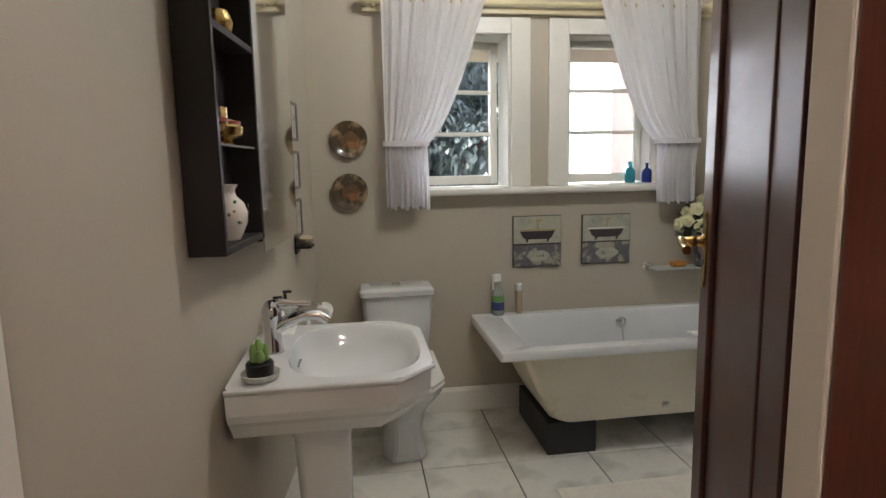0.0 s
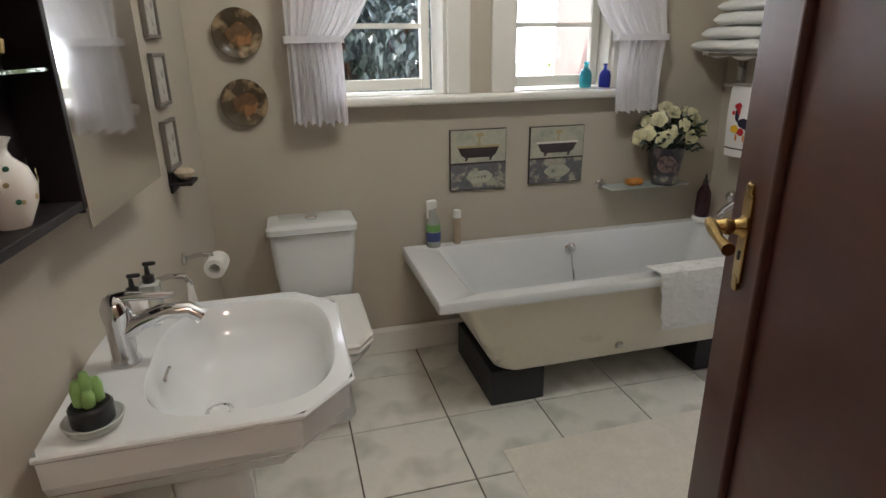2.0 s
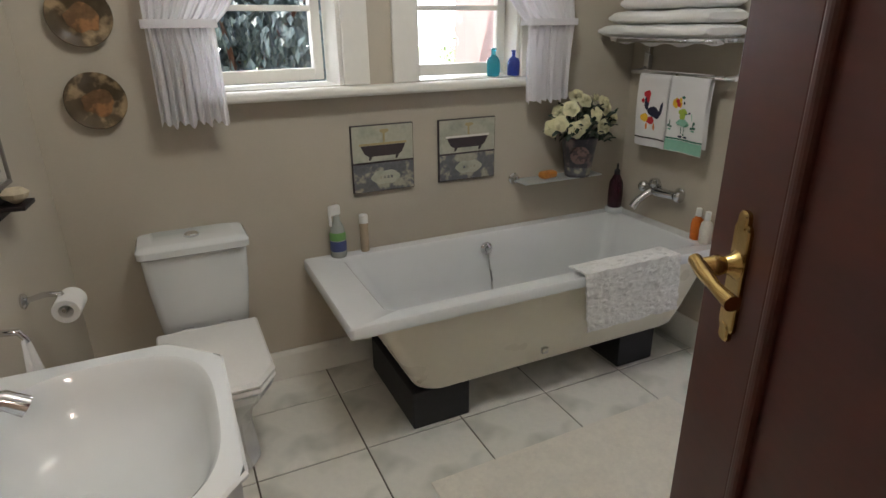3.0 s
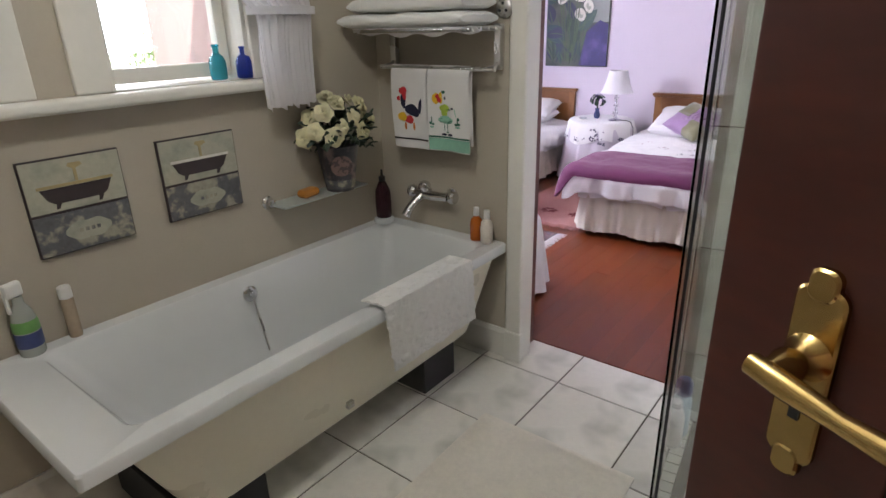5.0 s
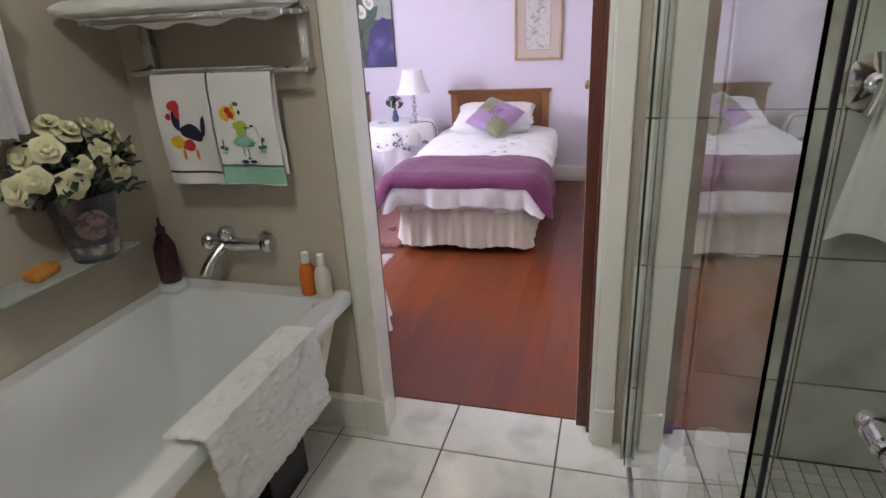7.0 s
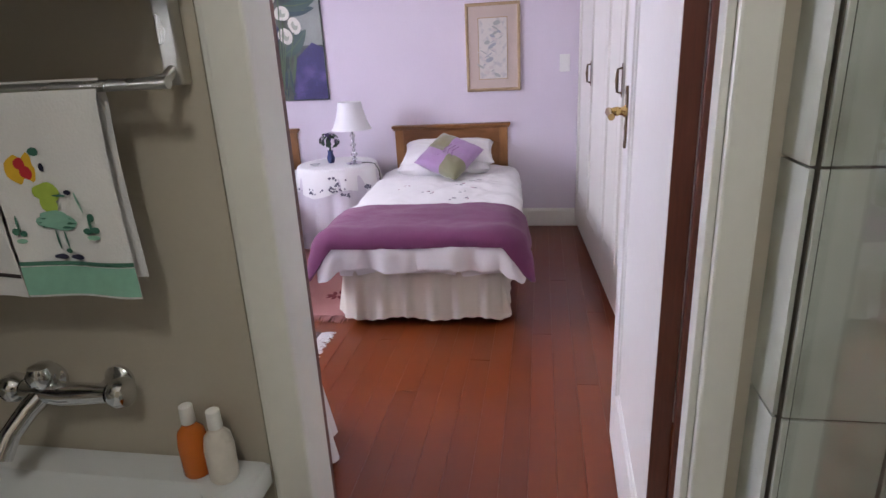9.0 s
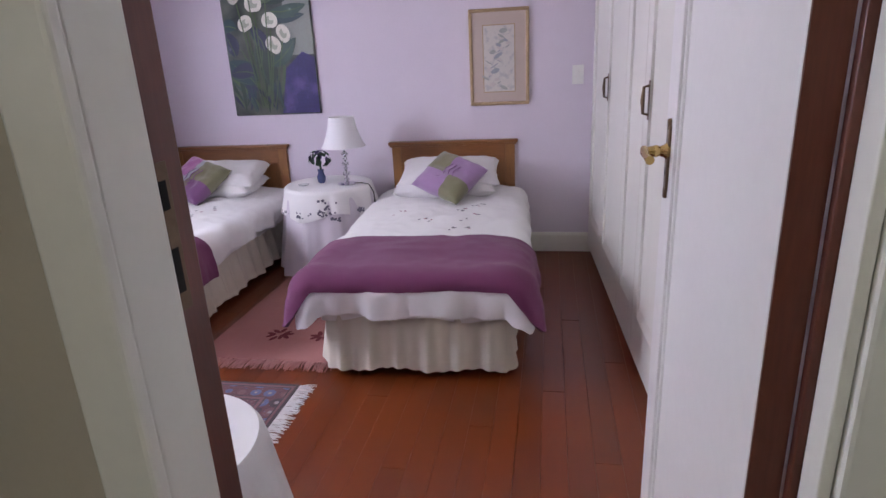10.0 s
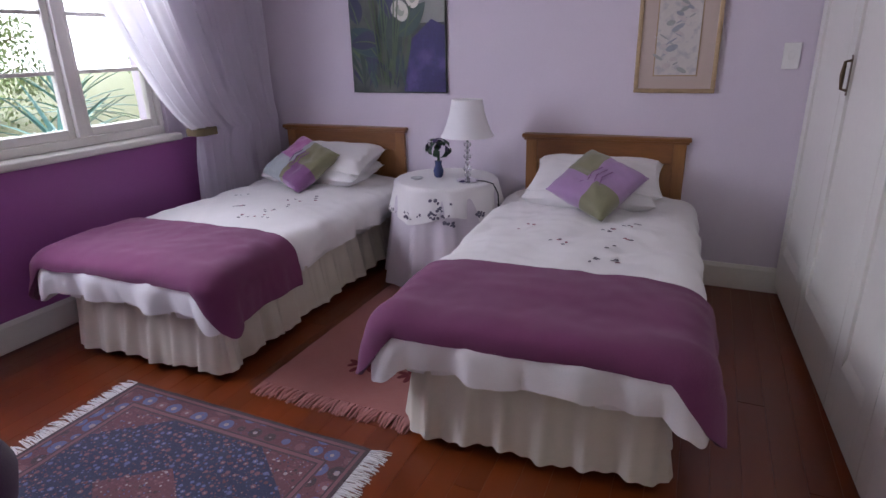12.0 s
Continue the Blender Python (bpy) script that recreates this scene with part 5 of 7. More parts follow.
hand_towel(4.400, 4.612, 0.968, (0.05, GREEN_MINT, 0.056), [
    (0.80, 0.62, 0.085, 0.065, YELLOW), (0.68, 0.63, 0.06, 0.065, YELLOW), (0.75, 0.645, 0.05, 0.03, RED), (0.71, 0.605, 0.055, 0.03, RED), (0.59, 0.655, 0.045, 0.04, LINEN), (0.60, 0.70, 0.05, 0.02, GREEN_DARK, 8), (0.56, 0.63, 0.025, 0.02, NAVY, 8),
    (0.58, 0.515, 0.125, 0.045, LIME, 16), (0.585, 0.46, 0.08, 0.05, LIME), (0.47, 0.50, 0.07, 0.006, GREEN_DARK, 8, 0.0), (0.385, 0.515, 0.035, 0.012, NAVY, 8), (0.73, 0.53, 0.03, 0.05, LINEN, 8),
    (0.56, 0.375, 0.19, 0.04, GREEN_MINT, 16), (0.57, 0.405, 0.13, 0.025, GREEN_MINT), (0.56, 0.39, 0.15, 0.006, GREEN_DARK), (0.55, 0.37, 0.18, 0.006, GREEN_DARK), (0.55, 0.35, 0.16, 0.006, GREEN_DARK),
    (0.60, 0.29, 0.010, 0.05, GREEN_DARK, 8), (0.52, 0.29, 0.010, 0.05, GREEN_DARK, 8), (0.62, 0.205, 0.065, 0.014, NAVY, 10), (0.47, 0.205, 0.065, 0.014, NAVY, 10), (0.53, 0.235, 0.03, 0.012, GREEN_DARK, 8),
    (0.93, 0.33, 0.03, 0.018, GREEN_DARK, 8), (0.90, 0.37, 0.012, 0.04, GREEN_DARK, 8), (0.87, 0.32, 0.03, 0.015, GREEN_DARK, 8), (0.90, 0.285, 0.045, 0.012, GREEN_MINT, 8),
    (0.22, 0.34, 0.04, 0.016, GREEN_DARK, 8), (0.25, 0.37, 0.014, 0.05, GREEN_DARK, 8), (0.29, 0.335, 0.04, 0.016, GREEN_DARK, 8), (0.23, 0.40, 0.03, 0.02, GREEN_DARK, 8), (0.25, 0.305, 0.06, 0.012, GREEN_MINT, 8), (0.30, 0.47, 0.010, 0.05, GREEN_MINT, 8, 0.02)], "white hand towel with a figure applique and mint hem")


def bath_towel():
    """A tufted towel over the bath's front rim, hanging outside and a little inside."""
    def place(u, v):
        x = 2.50 + 0.50 * u + 0.03 * (v - 0.4)
        s = v * 0.345 - 0.004
        if s < 0:
            y, z = 4.362 + 0.01 - 0.12 * s * 0.15, 0.582 + s * 0.95 + 0.004
            y = 4.366 - s * 0.3
        elif s < 0.085:
            y, z = 4.360 - s * 1.09, 0.5825
        else:
            y, z = 4.267 - 0.02 * (s - 0.085), 0.582 - (s - 0.085)
        lump = 0.010 * wob(u * 9 + v * 5, v * 9, 2) + 0.006 * wob(u * 22, v * 26, 4) + 0.003 * wob(u * 55, v * 50, 6)
        return (x + 0.010 * wob(v * 6, u * 2, 1) + (0.006 * wob(v * 30, u, 7) if u in (0.0, 1.0) else 0), y - abs(lump) - 0.004, z + 0.008 + abs(lump) * (1 if s < 0.085 else 0.2) + (0.007 * wob(u * 40, 2, 3) if v > 0.98 else 0) + 0.010 * wob(u * 8, 3, 1) * (1 if v > 0.95 else 0))
    tagged(part("bath_towel", grid(70, 70, place, thick=0.006), TOWEL, smooth=True), "cream tufted towel hung over the bath rim", "towel")


bath_towel()

MAT = mat("cream_tufted_mat", (0.74, 0.70, 0.61), 0.95, vary=0.10, scale=12, grain=60, bump=0.5, depth=0.002, sheen=0.3)
bathmat = grid(110, 62, lambda u, v: (1.735 + 1.14 * u, 3.475 + 0.615 * v + 0.02 * u, 0.007 + 0.006 * (0.5 + 0.5 * math.sin(u * 95 * 3.14159) * math.sin(v * 52 * 3.14159)) * (0 if min(u, 1 - u) < 0.02 or min(v, 1 - v) < 0.03 else 1)), thick=0.006)
tagged(part("bath_mat", bathmat, MAT, smooth=True), "cream tufted bath mat lying on the tiles", "mat")

# on and around the basin
ZT = 0.8675
pm = pose(0.645, 3.352, ZT)
pot = thing("plant_pot", pm, "small cactus in a dark pot on a glass saucer", "plant")
part("saucer", lathe([(0.030, 0), (0.046, 0.004), (0.052, 0.020), (0.049, 0.021), (0.030, 0.006)], 28), CLEAR, pot, smooth=True, m=pm)
part("pot", lathe([(0.030, 0.008), (0.036, 0.014), (0.037, 0.045), (0.033, 0.050), (0.012, 0.046)], 24), BLACK_PLASTIC, pot, smooth=True, m=pm)
for k, (x, y, h) in enumerate(((0, 0, 0.066), (0.013, 0.008, 0.050), (-0.013, -0.006, 0.054), (0.004, -0.014, 0.036))):
    part("leaf", lathe([(0.004, 0.045), (0.011, 0.052), (0.012, 0.045 + h * 0.7), (0.006, 0.045 + h)], 10, centre=(x, y)), ink("cactus_green", (0.22, 0.38, 0.12)), pot, smooth=True, m=pm)


def dispenser(x, y, z, r, h, material, label):
    mm = pose(x, y, z)
    o = thing("soap_dispenser", mm, label, "soap dispenser", "dispensers")
    part("jar", loft([rounded(-r, r, -r, r, r * 0.5, zz, 4) for zz in (0, h * 0.95)] + [rounded(-r * 0.8, r * 0.8, -r * 0.8, r * 0.8, r * 0.45, h, 4)]), material, o, smooth=True, m=mm)
    part("collar", lathe([(0.014, h), (0.015, h + 0.002), (0.015, h + 0.018), (0.007, h + 0.022), (0.005, h + 0.045)], 16), BLACK_PLASTIC, o, smooth=True, m=mm)
    part("pump", box(-0.008, 0.024, -0.006, 0.006, h + 0.045, h + 0.055, 0.004), BLACK_PLASTIC, o, m=mm)


dispenser(0.630, 3.80, ZT, 0.026, 0.072, WHITE_PLASTIC, "white soap dispenser with a black pump")
dispenser(0.655, 3.862, ZT, 0.024, 0.078, CLEAR, "clear soap dispenser with a black pump")
part("stand", box(0.590, 0.69, 3.76, 3.886, ZT - 0.0005, ZT + 0.004, 0.002), WHITE_PLASTIC, bpy.data.objects["soap_dispenser"])


def wall_m(y, z):
    """A place on the basin's wall: local x points into the room."""
    return pose(west_x(y), y, z, 0, 0, -math.degrees(math.atan(0.0885)))


def roll_holder(y, z, roll, label, name):
    mm = wall_m(y, z)
    o = thing(name, mm, label, "holder", "chrome holders")
    part("flange", lathe([(0.022, 0.001), (0.024, 0.008), (0.012, 0.016)], 18), CHROME, o, smooth=True, m=mm @ pose(0, 0, 0, 0, 90, 0))
    part("arm", tube([(0.01, 0, 0), (0.06, 0, 0.012), (0.10, 0, 0.008), (0.115, 0, -0.02)], [0.008, 0.009, 0.009, 0.007], 10), CHROME, o, smooth=True, m=mm)
    if roll:
        part("crossbar", tube([(0.115, -0.065, -0.02), (0.115, 0.065, -0.02)], 0.006, 10), CHROME, o, smooth=True, m=mm)
        tp = thing("toilet_roll", mm, "white toilet roll on the chrome holder", "toilet roll")
        rm = mm @ pose(0.115, 0.0, -0.030, 90, 0, 0)
        part("paper", lathe([(0.020, -0.05), (0.035, -0.05), (0.037, -0.046), (0.037, 0.046), (0.035, 0.05), (0.020, 0.05), (0.019, 0.045), (0.019, -0.045)], 28, closed=False), TOWEL, tp, smooth=True, m=rm)
    else:
        cloth = grid(14, 18, lambda u, v: (0.105 + 0.012 * math.sin(u * 9) * (0.3 + v), (u - 0.5) * (0.03 + 0.09 * v), -0.01 - 0.16 * v + 0.01 * math.sin(u * 6) * v), thick=0.004)
        c = part("face_cloth", cloth, TOWEL, smooth=True, m=mm)
        tagged(c, "small white cloth hanging from a chrome holder", "cloth")


roll_holder(4.46, 0.80, True, "chrome toilet roll holder on the wall", "roll_holder")
roll_holder(4.10, 0.86, False, "chrome hook on the wall beside the basin", "towel_hook")


def small_print(y, z, label):
    mm = wall_m(y, z)
    o = thing("small_picture", mm, label, "picture", "small pictures")
    fr = bmesh.new()
    for a, b, c, d in ((-0.075, 0.075, -0.085, -0.073), (-0.075, 0.075, 0.073, 0.085), (-0.075, -0.063, -0.073, 0.073), (0.063, 0.075, -0.073, 0.073)):
        box(0.002, 0.018, a, b, c, d, 0.002, bm=fr)
    part("picture_frame", fr, ink("pewter_frame", (0.16, 0.14, 0.12)), o, m=mm)
    part("print", box(0.002, 0.010, -0.064, 0.064, -0.074, 0.074), mat("grey_print", (0.50, 0.48, 0.42), 0.4, vary=0.1, scale=30, second=(0.22, 0.22, 0.20), spots=(0.55, 0.66)), o, m=mm)


for z in (1.20, 1.415, 1.63):
    small_print(4.525, z, "small grey print in a pewter frame on the beige wall")

# a small wall bracket with a dried flower
wb = wall_m(4.50, 1.085)
wp = thing("wall_bracket", wb, "small dark wooden bracket holding a cream dried flower", "ornament")
part("bracket_shelf", box(0.001, 0.075, -0.05, 0.05, -0.02, -0.008, 0.002), CABINET_DARK, wp, m=wb)
part("bracket_back", box(0.001, 0.010, -0.045, 0.045, -0.045, 0.05, 0.003), CABINET_DARK, wp, m=wb)
part("dried_flower", lathe([(0.008, -0.008), (0.030, 0.008), (0.036, 0.022), (0.022, 0.034), (0.010, 0.028)], 9), ink("dried_cream_flower", (0.55, 0.46, 0.32), 0.9), wp, m=wb @ pose(0.045, 0, 0))

# small things in the cabinet
CM = pose(west_x(3.21), 3.21, 0, 0, 0, -math.degrees(math.atan(0.0885)))
vm = CM @ pose(0.050, 0.185, 1.2405)
china = thing("china_vase", vm, "white china vase painted with small green flowers", "vase")
part("vase_body", lathe([(0.024, 0), (0.026, 0.004), (0.042, 0.04), (0.046, 0.068), (0.038, 0.095), (0.020, 0.113), (0.016, 0.124), (0.018, 0.133), (0.025, 0.143), (0.023, 0.144), (0.014, 0.133)], 32), mat("painted_china", (0.76, 0.73, 0.66), 0.15, vary=0.03, coat=0.4, bump=0.0), china, smooth=True, m=vm)
rv = random.Random(3)
for k in range(26):
    a, z = rv.uniform(0, 6.28), rv.uniform(0.045, 0.10)
    r = 0.0435 + 0.003 * math.exp(-((z - 0.075) / 0.02) ** 2) - (0.008 if z > 0.095 else 0)
    part("painted_sprig", lathe([(0.002, 0.0), (rv.uniform(0.003, 0.006), 0.001), (0.001, 0.0018)], 7), rv.choice((GREEN_DARK, INK_TAN, ink("sage_print", (0.2, 0.25, 0.15)))), china, m=vm @ pose(r * math.cos(a), r * math.sin(a), z, 0, 90, math.degrees(a)))
for y, prof, lab in ((0.085, [(0.028, 0), (0.030, 0.004), (0.012, 0.012), (0.012, 0.02), (0.034, 0.032), (0.042, 0.05), (0.042, 0.085), (0.036, 0.086)], "gilded glass goblet on the cabinet shelf"), (0.19, [(0.022, 0), (0.025, 0.004), (0.018, 0.01), (0.045, 0.025), (0.048, 0.045), (0.035, 0.06), (0.012, 0.072), (0.010, 0.085), (0.003, 0.095)], "lidded brass bowl on the cabinet shelf")):
    mm = CM @ pose(0.048, y, 1.4845)
    o = tagged(part("brass_pot", lathe(prof, 28), BRASS, smooth=True, m=mm), lab, "ornament", "brass ornaments")
    part("band", lathe([(0.0425 if y < 0.2 else 0.0485, 0.05 if y < 0.2 else 0.038), (0.0435 if y < 0.2 else 0.0495, 0.055 if y < 0.2 else 0.042), (0.0425 if y < 0.2 else 0.0485, 0.06 if y < 0.2 else 0.046)], 28, closed=False), ink("crimson_glass", (0.25, 0.05, 0.04), 0.2), o, smooth=True, m=mm)
tagged(part("brass_pot", lathe([(0.028, 0), (0.034, 0.006), (0.040, 0.03), (0.034, 0.05), (0.028, 0.06)], 28), BRASS, smooth=True, m=CM @ pose(0.046, 0.20, 1.7585)), "squat brass pot on the upper cabinet shelf", "ornament", "brass ornaments")

# beneath the basin
bm_ = pose(0.70, 4.02, 0.001)
br = thing("toilet_brush", bm_, "toilet brush in a white holder with a dark handle", "toilet brush")
part("holder", lathe([(0.048, 0), (0.05, 0.005), (0.045, 0.12), (0.04, 0.122), (0.04, 0.02)], 24), WHITE_PLASTIC, br, smooth=True, m=bm_)
part("brush", lathe([(0.012, 0.03), (0.032, 0.06), (0.034, 0.15), (0.012, 0.18), (0.010, 0.36), (0.014, 0.38), (0.006, 0.39)], 16), BLACK_PLASTIC, br, smooth=True, m=bm_)
pv = thing("water_valve", wall_m(3.90, 0.50), "small chrome water valve under the basin", "valve")
part("pipe", tube([(0.002, 0, 0), (0.10, 0, 0), (0.11, 0, 0.03), (0.11, -0.05, 0.20)], 0.008, 10), CHROME, pv, smooth=True, m=wall_m(3.90, 0.50))
part("valve_cross", tube([(0.075, -0.045, 0), (0.075, 0.045, 0)], 0.006, 8), BRONZE, pv, smooth=True, m=wall_m(3.90, 0.50))
part("valve_cross", tube([(0.075, 0, -0.035), (0.075, 0, 0.035)], 0.006, 8), BRONZE, pv, smooth=True, m=wall_m(3.90, 0.50))

# shower things
bottle("shampoo_bottle", 3.13, 3.215, 0.017, [(0.03, 0), (0.034, 0.006), (0.034, 0.12), (0.026, 0.15), (0.014, 0.16)], WHITE_PLASTIC, "tall white shampoo bottle on the shower floor", WHITE_PLASTIC, [(0.014, 0.16), (0.02, 0.162), (0.02, 0.185), (0.016, 0.188)], group="shower bottles")
bottle("shower_gel", 3.21, 3.225, 0.017, [(0.03, 0), (0.033, 0.006), (0.033, 0.15), (0.022, 0.17)], ink("pale_blue_bottle", (0.45, 0.55, 0.60), 0.3), "pale blue shower gel with a navy cap", BLUE_LABEL, [(0.026, 0.17), (0.03, 0.175), (0.03, 0.22), (0.02, 0.235)], group="shower bottles")
bottle("cream_jar", 3.345, 3.09, 0.017, [(0.045, 0), (0.048, 0.005), (0.048, 0.085), (0.046, 0.087)], WHITE_PLASTIC, "squat white scrub jar on the shower floor", WHITE_PLASTIC, [(0.049, 0.087), (0.050, 0.09), (0.050, 0.112), (0.046, 0.115)], group="shower bottles")
mx = thing("shower_mixer", pose(3.42, 2.825, 1.21), "chrome shower mixer with a lever on the tiles", "shower mixer")
part("plate", lathe([(0.075, 0), (0.076, 0.006), (0.055, 0.014), (0.03, 0.02), (0.028, 0.05), (0.02, 0.056)], 32), CHROME, mx, smooth=True, m=pose(3.4235, 2.825, 1.21, 0, -90, 0))
part("lever", tube([(3.37, 2.825, 1.21), (3.35, 2.835, 1.19), (3.335, 2.855, 1.14)], [0.014, 0.013, 0.010], 12), CHROME, mx, smooth=True)
tagged(part("wash_cloth", grid(16, 20, lambda u, v: (3.345 + 0.05 * u * (1 - 0.5 * v) + 0.006 * math.sin(u * 12), 2.80 + (u - 0.5) * (0.04 + 0.12 * v) + 0.01 * v, 1.16 - 0.36 * v + 0.03 * v * math.sin(u * 3)), thick=0.003), TOWEL, smooth=True), "white wash cloth hanging from the shower mixer", "cloth")


# ceiling lamps, overhead and out of sight
def ceiling_lamp(spots, label):
    cx = sum(s[0] for s in spots) / len(spots)
    cy = sum(s[1] for s in spots) / len(spots)
    o = thing("ceiling_light", pose(cx, cy, H), label, "ceiling light", "ceiling lights")
    part("canopy", lathe([(0.06, H - 0.045), (0.075, H - 0.03), (0.08, H - 0.001)], 24, centre=(cx, cy)), BRASS, o, smooth=True)
    for x, y, z in spots:
        part("arm", tube([(cx, cy, H - 0.04), ((cx + x) / 2, (cy + y) / 2, z + 0.16), (x, y, z + 0.10)], 0.008, 8), BRASS, o, smooth=True)
        bulb = part("bulb", lathe([(0.010, z + 0.09), (0.018, z + 0.05), (0.035, z + 0.01), (0.036, z - 0.01), (0.026, z - 0.032), (0.008, z - 0.042)], 18, centre=(x, y)), BULB, o, "lit frosted bulb", smooth=True)
        bulb.visible_shadow = False


BULB = glow_mat("lit_bulb", (1.0, 0.88, 0.72), 25)
ceiling_lamp(BULBS, "brass two-bulb ceiling light, switched on")
ceiling_lamp([(5.62, 4.66, 2.50)], "brass ceiling light with one lit bulb")
ceiling_lamp([(1.22, 1.2, 2.55)], "brass hall ceiling light with one lit bulb")


# ---- bedroom things ----
PLUM, MAUVE, OLIVE, PINKISH = (mat(n, c, 0.5, vary=0.10, scale=8, grain=180, bump=0.2, depth=0.001, sheen=0.4) for n, c in (("plum_satin", (0.20, 0.07, 0.20)), ("mauve_satin", (0.34, 0.20, 0.38)), ("olive_satin", (0.20, 0.19, 0.10)), ("pink_mauve_satin", (0.36, 0.12, 0.30))))
SAGE = mat("pale_sage_satin", (0.36, 0.40, 0.42), 0.5, vary=0.1, scale=8, grain=180, bump=0.2, depth=0.001, sheen=0.4)


def pillow(m, w, d, t, seed, label):
    tagged(part("pillow", pillow_mesh(w, d, t, seed), LINEN, smooth=True, m=m), label, "pillow", "pillows")


def cushion(m, s, t, seed, colours, label):
    """A square cushion of patches, standing on one corner."""
    bm = pillow_mesh(s, s, t, seed)
    for f in bm.faces:
        c = f.calc_center_median()
        x, y = c.x / s, c.y / s
        f.material_index = 0 if (x > 0.10 and y < 0.10) else 2 if (x < -0.08 and y > 0.10) else 1 if x < 0 else 3
    ob = part("cushion", bm, colours, smooth=True, m=m)
    tagged(ob, label, "cushion", "patchwork cushions")
    for k in range(3):
        part("embroidery", tube([(-0.05 + 0.03 * k, -0.06, t * 0.52), (-0.035 + 0.03 * k, 0.0, t * 0.56), (-0.06 + 0.035 * k, 0.05, t * 0.53), (-0.02 + 0.03 * k, 0.08, t * 0.49)], 0.003, 6), PLUM, ob, smooth=True, m=m)


def bed_head(B, seed, k, lab):
    pillow(B @ pose(-0.25, 0.02, 0.572, 0, -3, 0), 0.44, 0.68, 0.13, seed, "plump white pillow lying on the " + lab)
    pillow(B @ pose(-0.235, 0.0, 0.642, 0, -12, 2), 0.42, 0.68, 0.14, seed + 2, "white pillow propped against the headboard of the " + lab)


bed_head(BED_R, 1.0, 0, "bed beside the wardrobes")
bed_head(BED_L, 5.0, 1, "bed under the window")
cushion(BED_R @ pose(-0.47, -0.03, 0.657, 0, 0, 0) @ pose(0, 0, 0, 0, -33, 0) @ pose(0, 0, 0, 0, 0, 58), 0.355, 0.12, 2.0, [OLIVE, MAUVE, OLIVE, MAUVE], "mauve and olive patchwork cushion on its corner")
cushion(BED_L @ pose(-0.47, 0.03, 0.657, 0, 0, 0) @ pose(0, 0, 0, 0, -34, 0) @ pose(0, 0, 0, 0, 0, 66), 0.36, 0.12, 6.0, [PINKISH, OLIVE, PLUM, SAGE], "plum and sage patchwork cushion on its corner")


def embroidery(B, seed, owner):
    """Sprigs stitched on the duvet's top."""
    rnd = random.Random(seed)
    grey, rosy = ink("grey_thread", (0.16, 0.15, 0.17), 0.8), ink("rose_thread", (0.32, 0.12, 0.16), 0.8)
    for cx, cy in ((-0.80, 0.24), (-1.02, 0.06), (-0.78, -0.12), (-1.05, -0.16), (-0.92, -0.20), (-1.16, -0.20), (-1.20, -0.10), (-0.70, -0.22)):
        for k in range(rnd.randint(3, 5)):
            x, y = cx + rnd.uniform(-0.035, 0.035), cy + rnd.uniform(-0.045, 0.045)
            b = lathe([(0.004, 0), (rnd.uniform(0.008, 0.013), 0.001), (0.002, 0.002)], 8)
            bmesh.ops.scale(b, vec=(1.0, rnd.uniform(0.5, 0.9), 1), verts=b.verts)
            z = 0.506 + 0.022 * wob(x * 5 + owner[1], y * 5, owner[1]) + 0.0077 * wob(x * 16, y * 16, owner[1]) + 0.020 * (1 - (y / 0.405) ** 2) + 0.0015
            part("stitched_petal", b, rnd.choice((grey, grey, rosy)), owner[0], m=B @ pose(x, y, z + 0.0005, 0, 0, rnd.uniform(0, 180)))


duvets = [o for o in bpy.data.objects if o.name.startswith("duvet")]
embroidery(BED_R, 3, (duvets[0], 1.0))
embroidery(BED_L, 8, (duvets[1], 7.3))


# bedside table with its cloths
TC = (6.555, 5.262)
SHEER = mat("sheer_lilac_cloth", (0.60, 0.55, 0.60), 0.9, vary=0.05, scale=10, grain=220, bump=0.2, depth=0.001, sheen=0.3)


def round_cloth(cx, cy, r, top, bottom, flare, amp, k, material, name, label, category, lobes=0, drop_in=0.0, square=0.0):
    def place(u, v):
        a = 2 * math.pi * u
        if v < 0.35:
            rr = r * v / 0.35
            return (cx + rr * math.cos(a), cy + rr * math.sin(a), top + 0.001 * wob(rr * 20 * math.cos(a), rr * 20 * math.sin(a), 1))
        f = (v - 0.35) / 0.65
        bot = bottom + drop_in * (0.5 + 0.5 * math.cos(lobes * a)) if lobes else bottom
        if square:
            bot = bottom - square * (abs(math.cos(2 * (a + 0.3))) ** 1.5)
        ph = k * a + 1.6 * wob(math.cos(a) * 2, math.sin(a) * 2, k)
        edge = min(1.0, f / 0.08)
        rr = r + 0.014 * math.sin(edge * 1.57) + flare * f + amp * (math.sin(ph) + 0.35 * math.sin(2.2 * ph)) * f ** 0.8
        return (cx + rr * math.cos(a), cy + rr * math.sin(a), top - 0.012 * (1 - math.cos(edge * 1.57)) - (top - 0.012 - bot) * max(0.0, f - 0.02))
    bm = grid(150, 34, place)
    bmesh.ops.remove_doubles(bm, verts=bm.verts, dist=0.0004)
    return tagged(part(name, bm, material, smooth=True), label, category, "tablecloths")


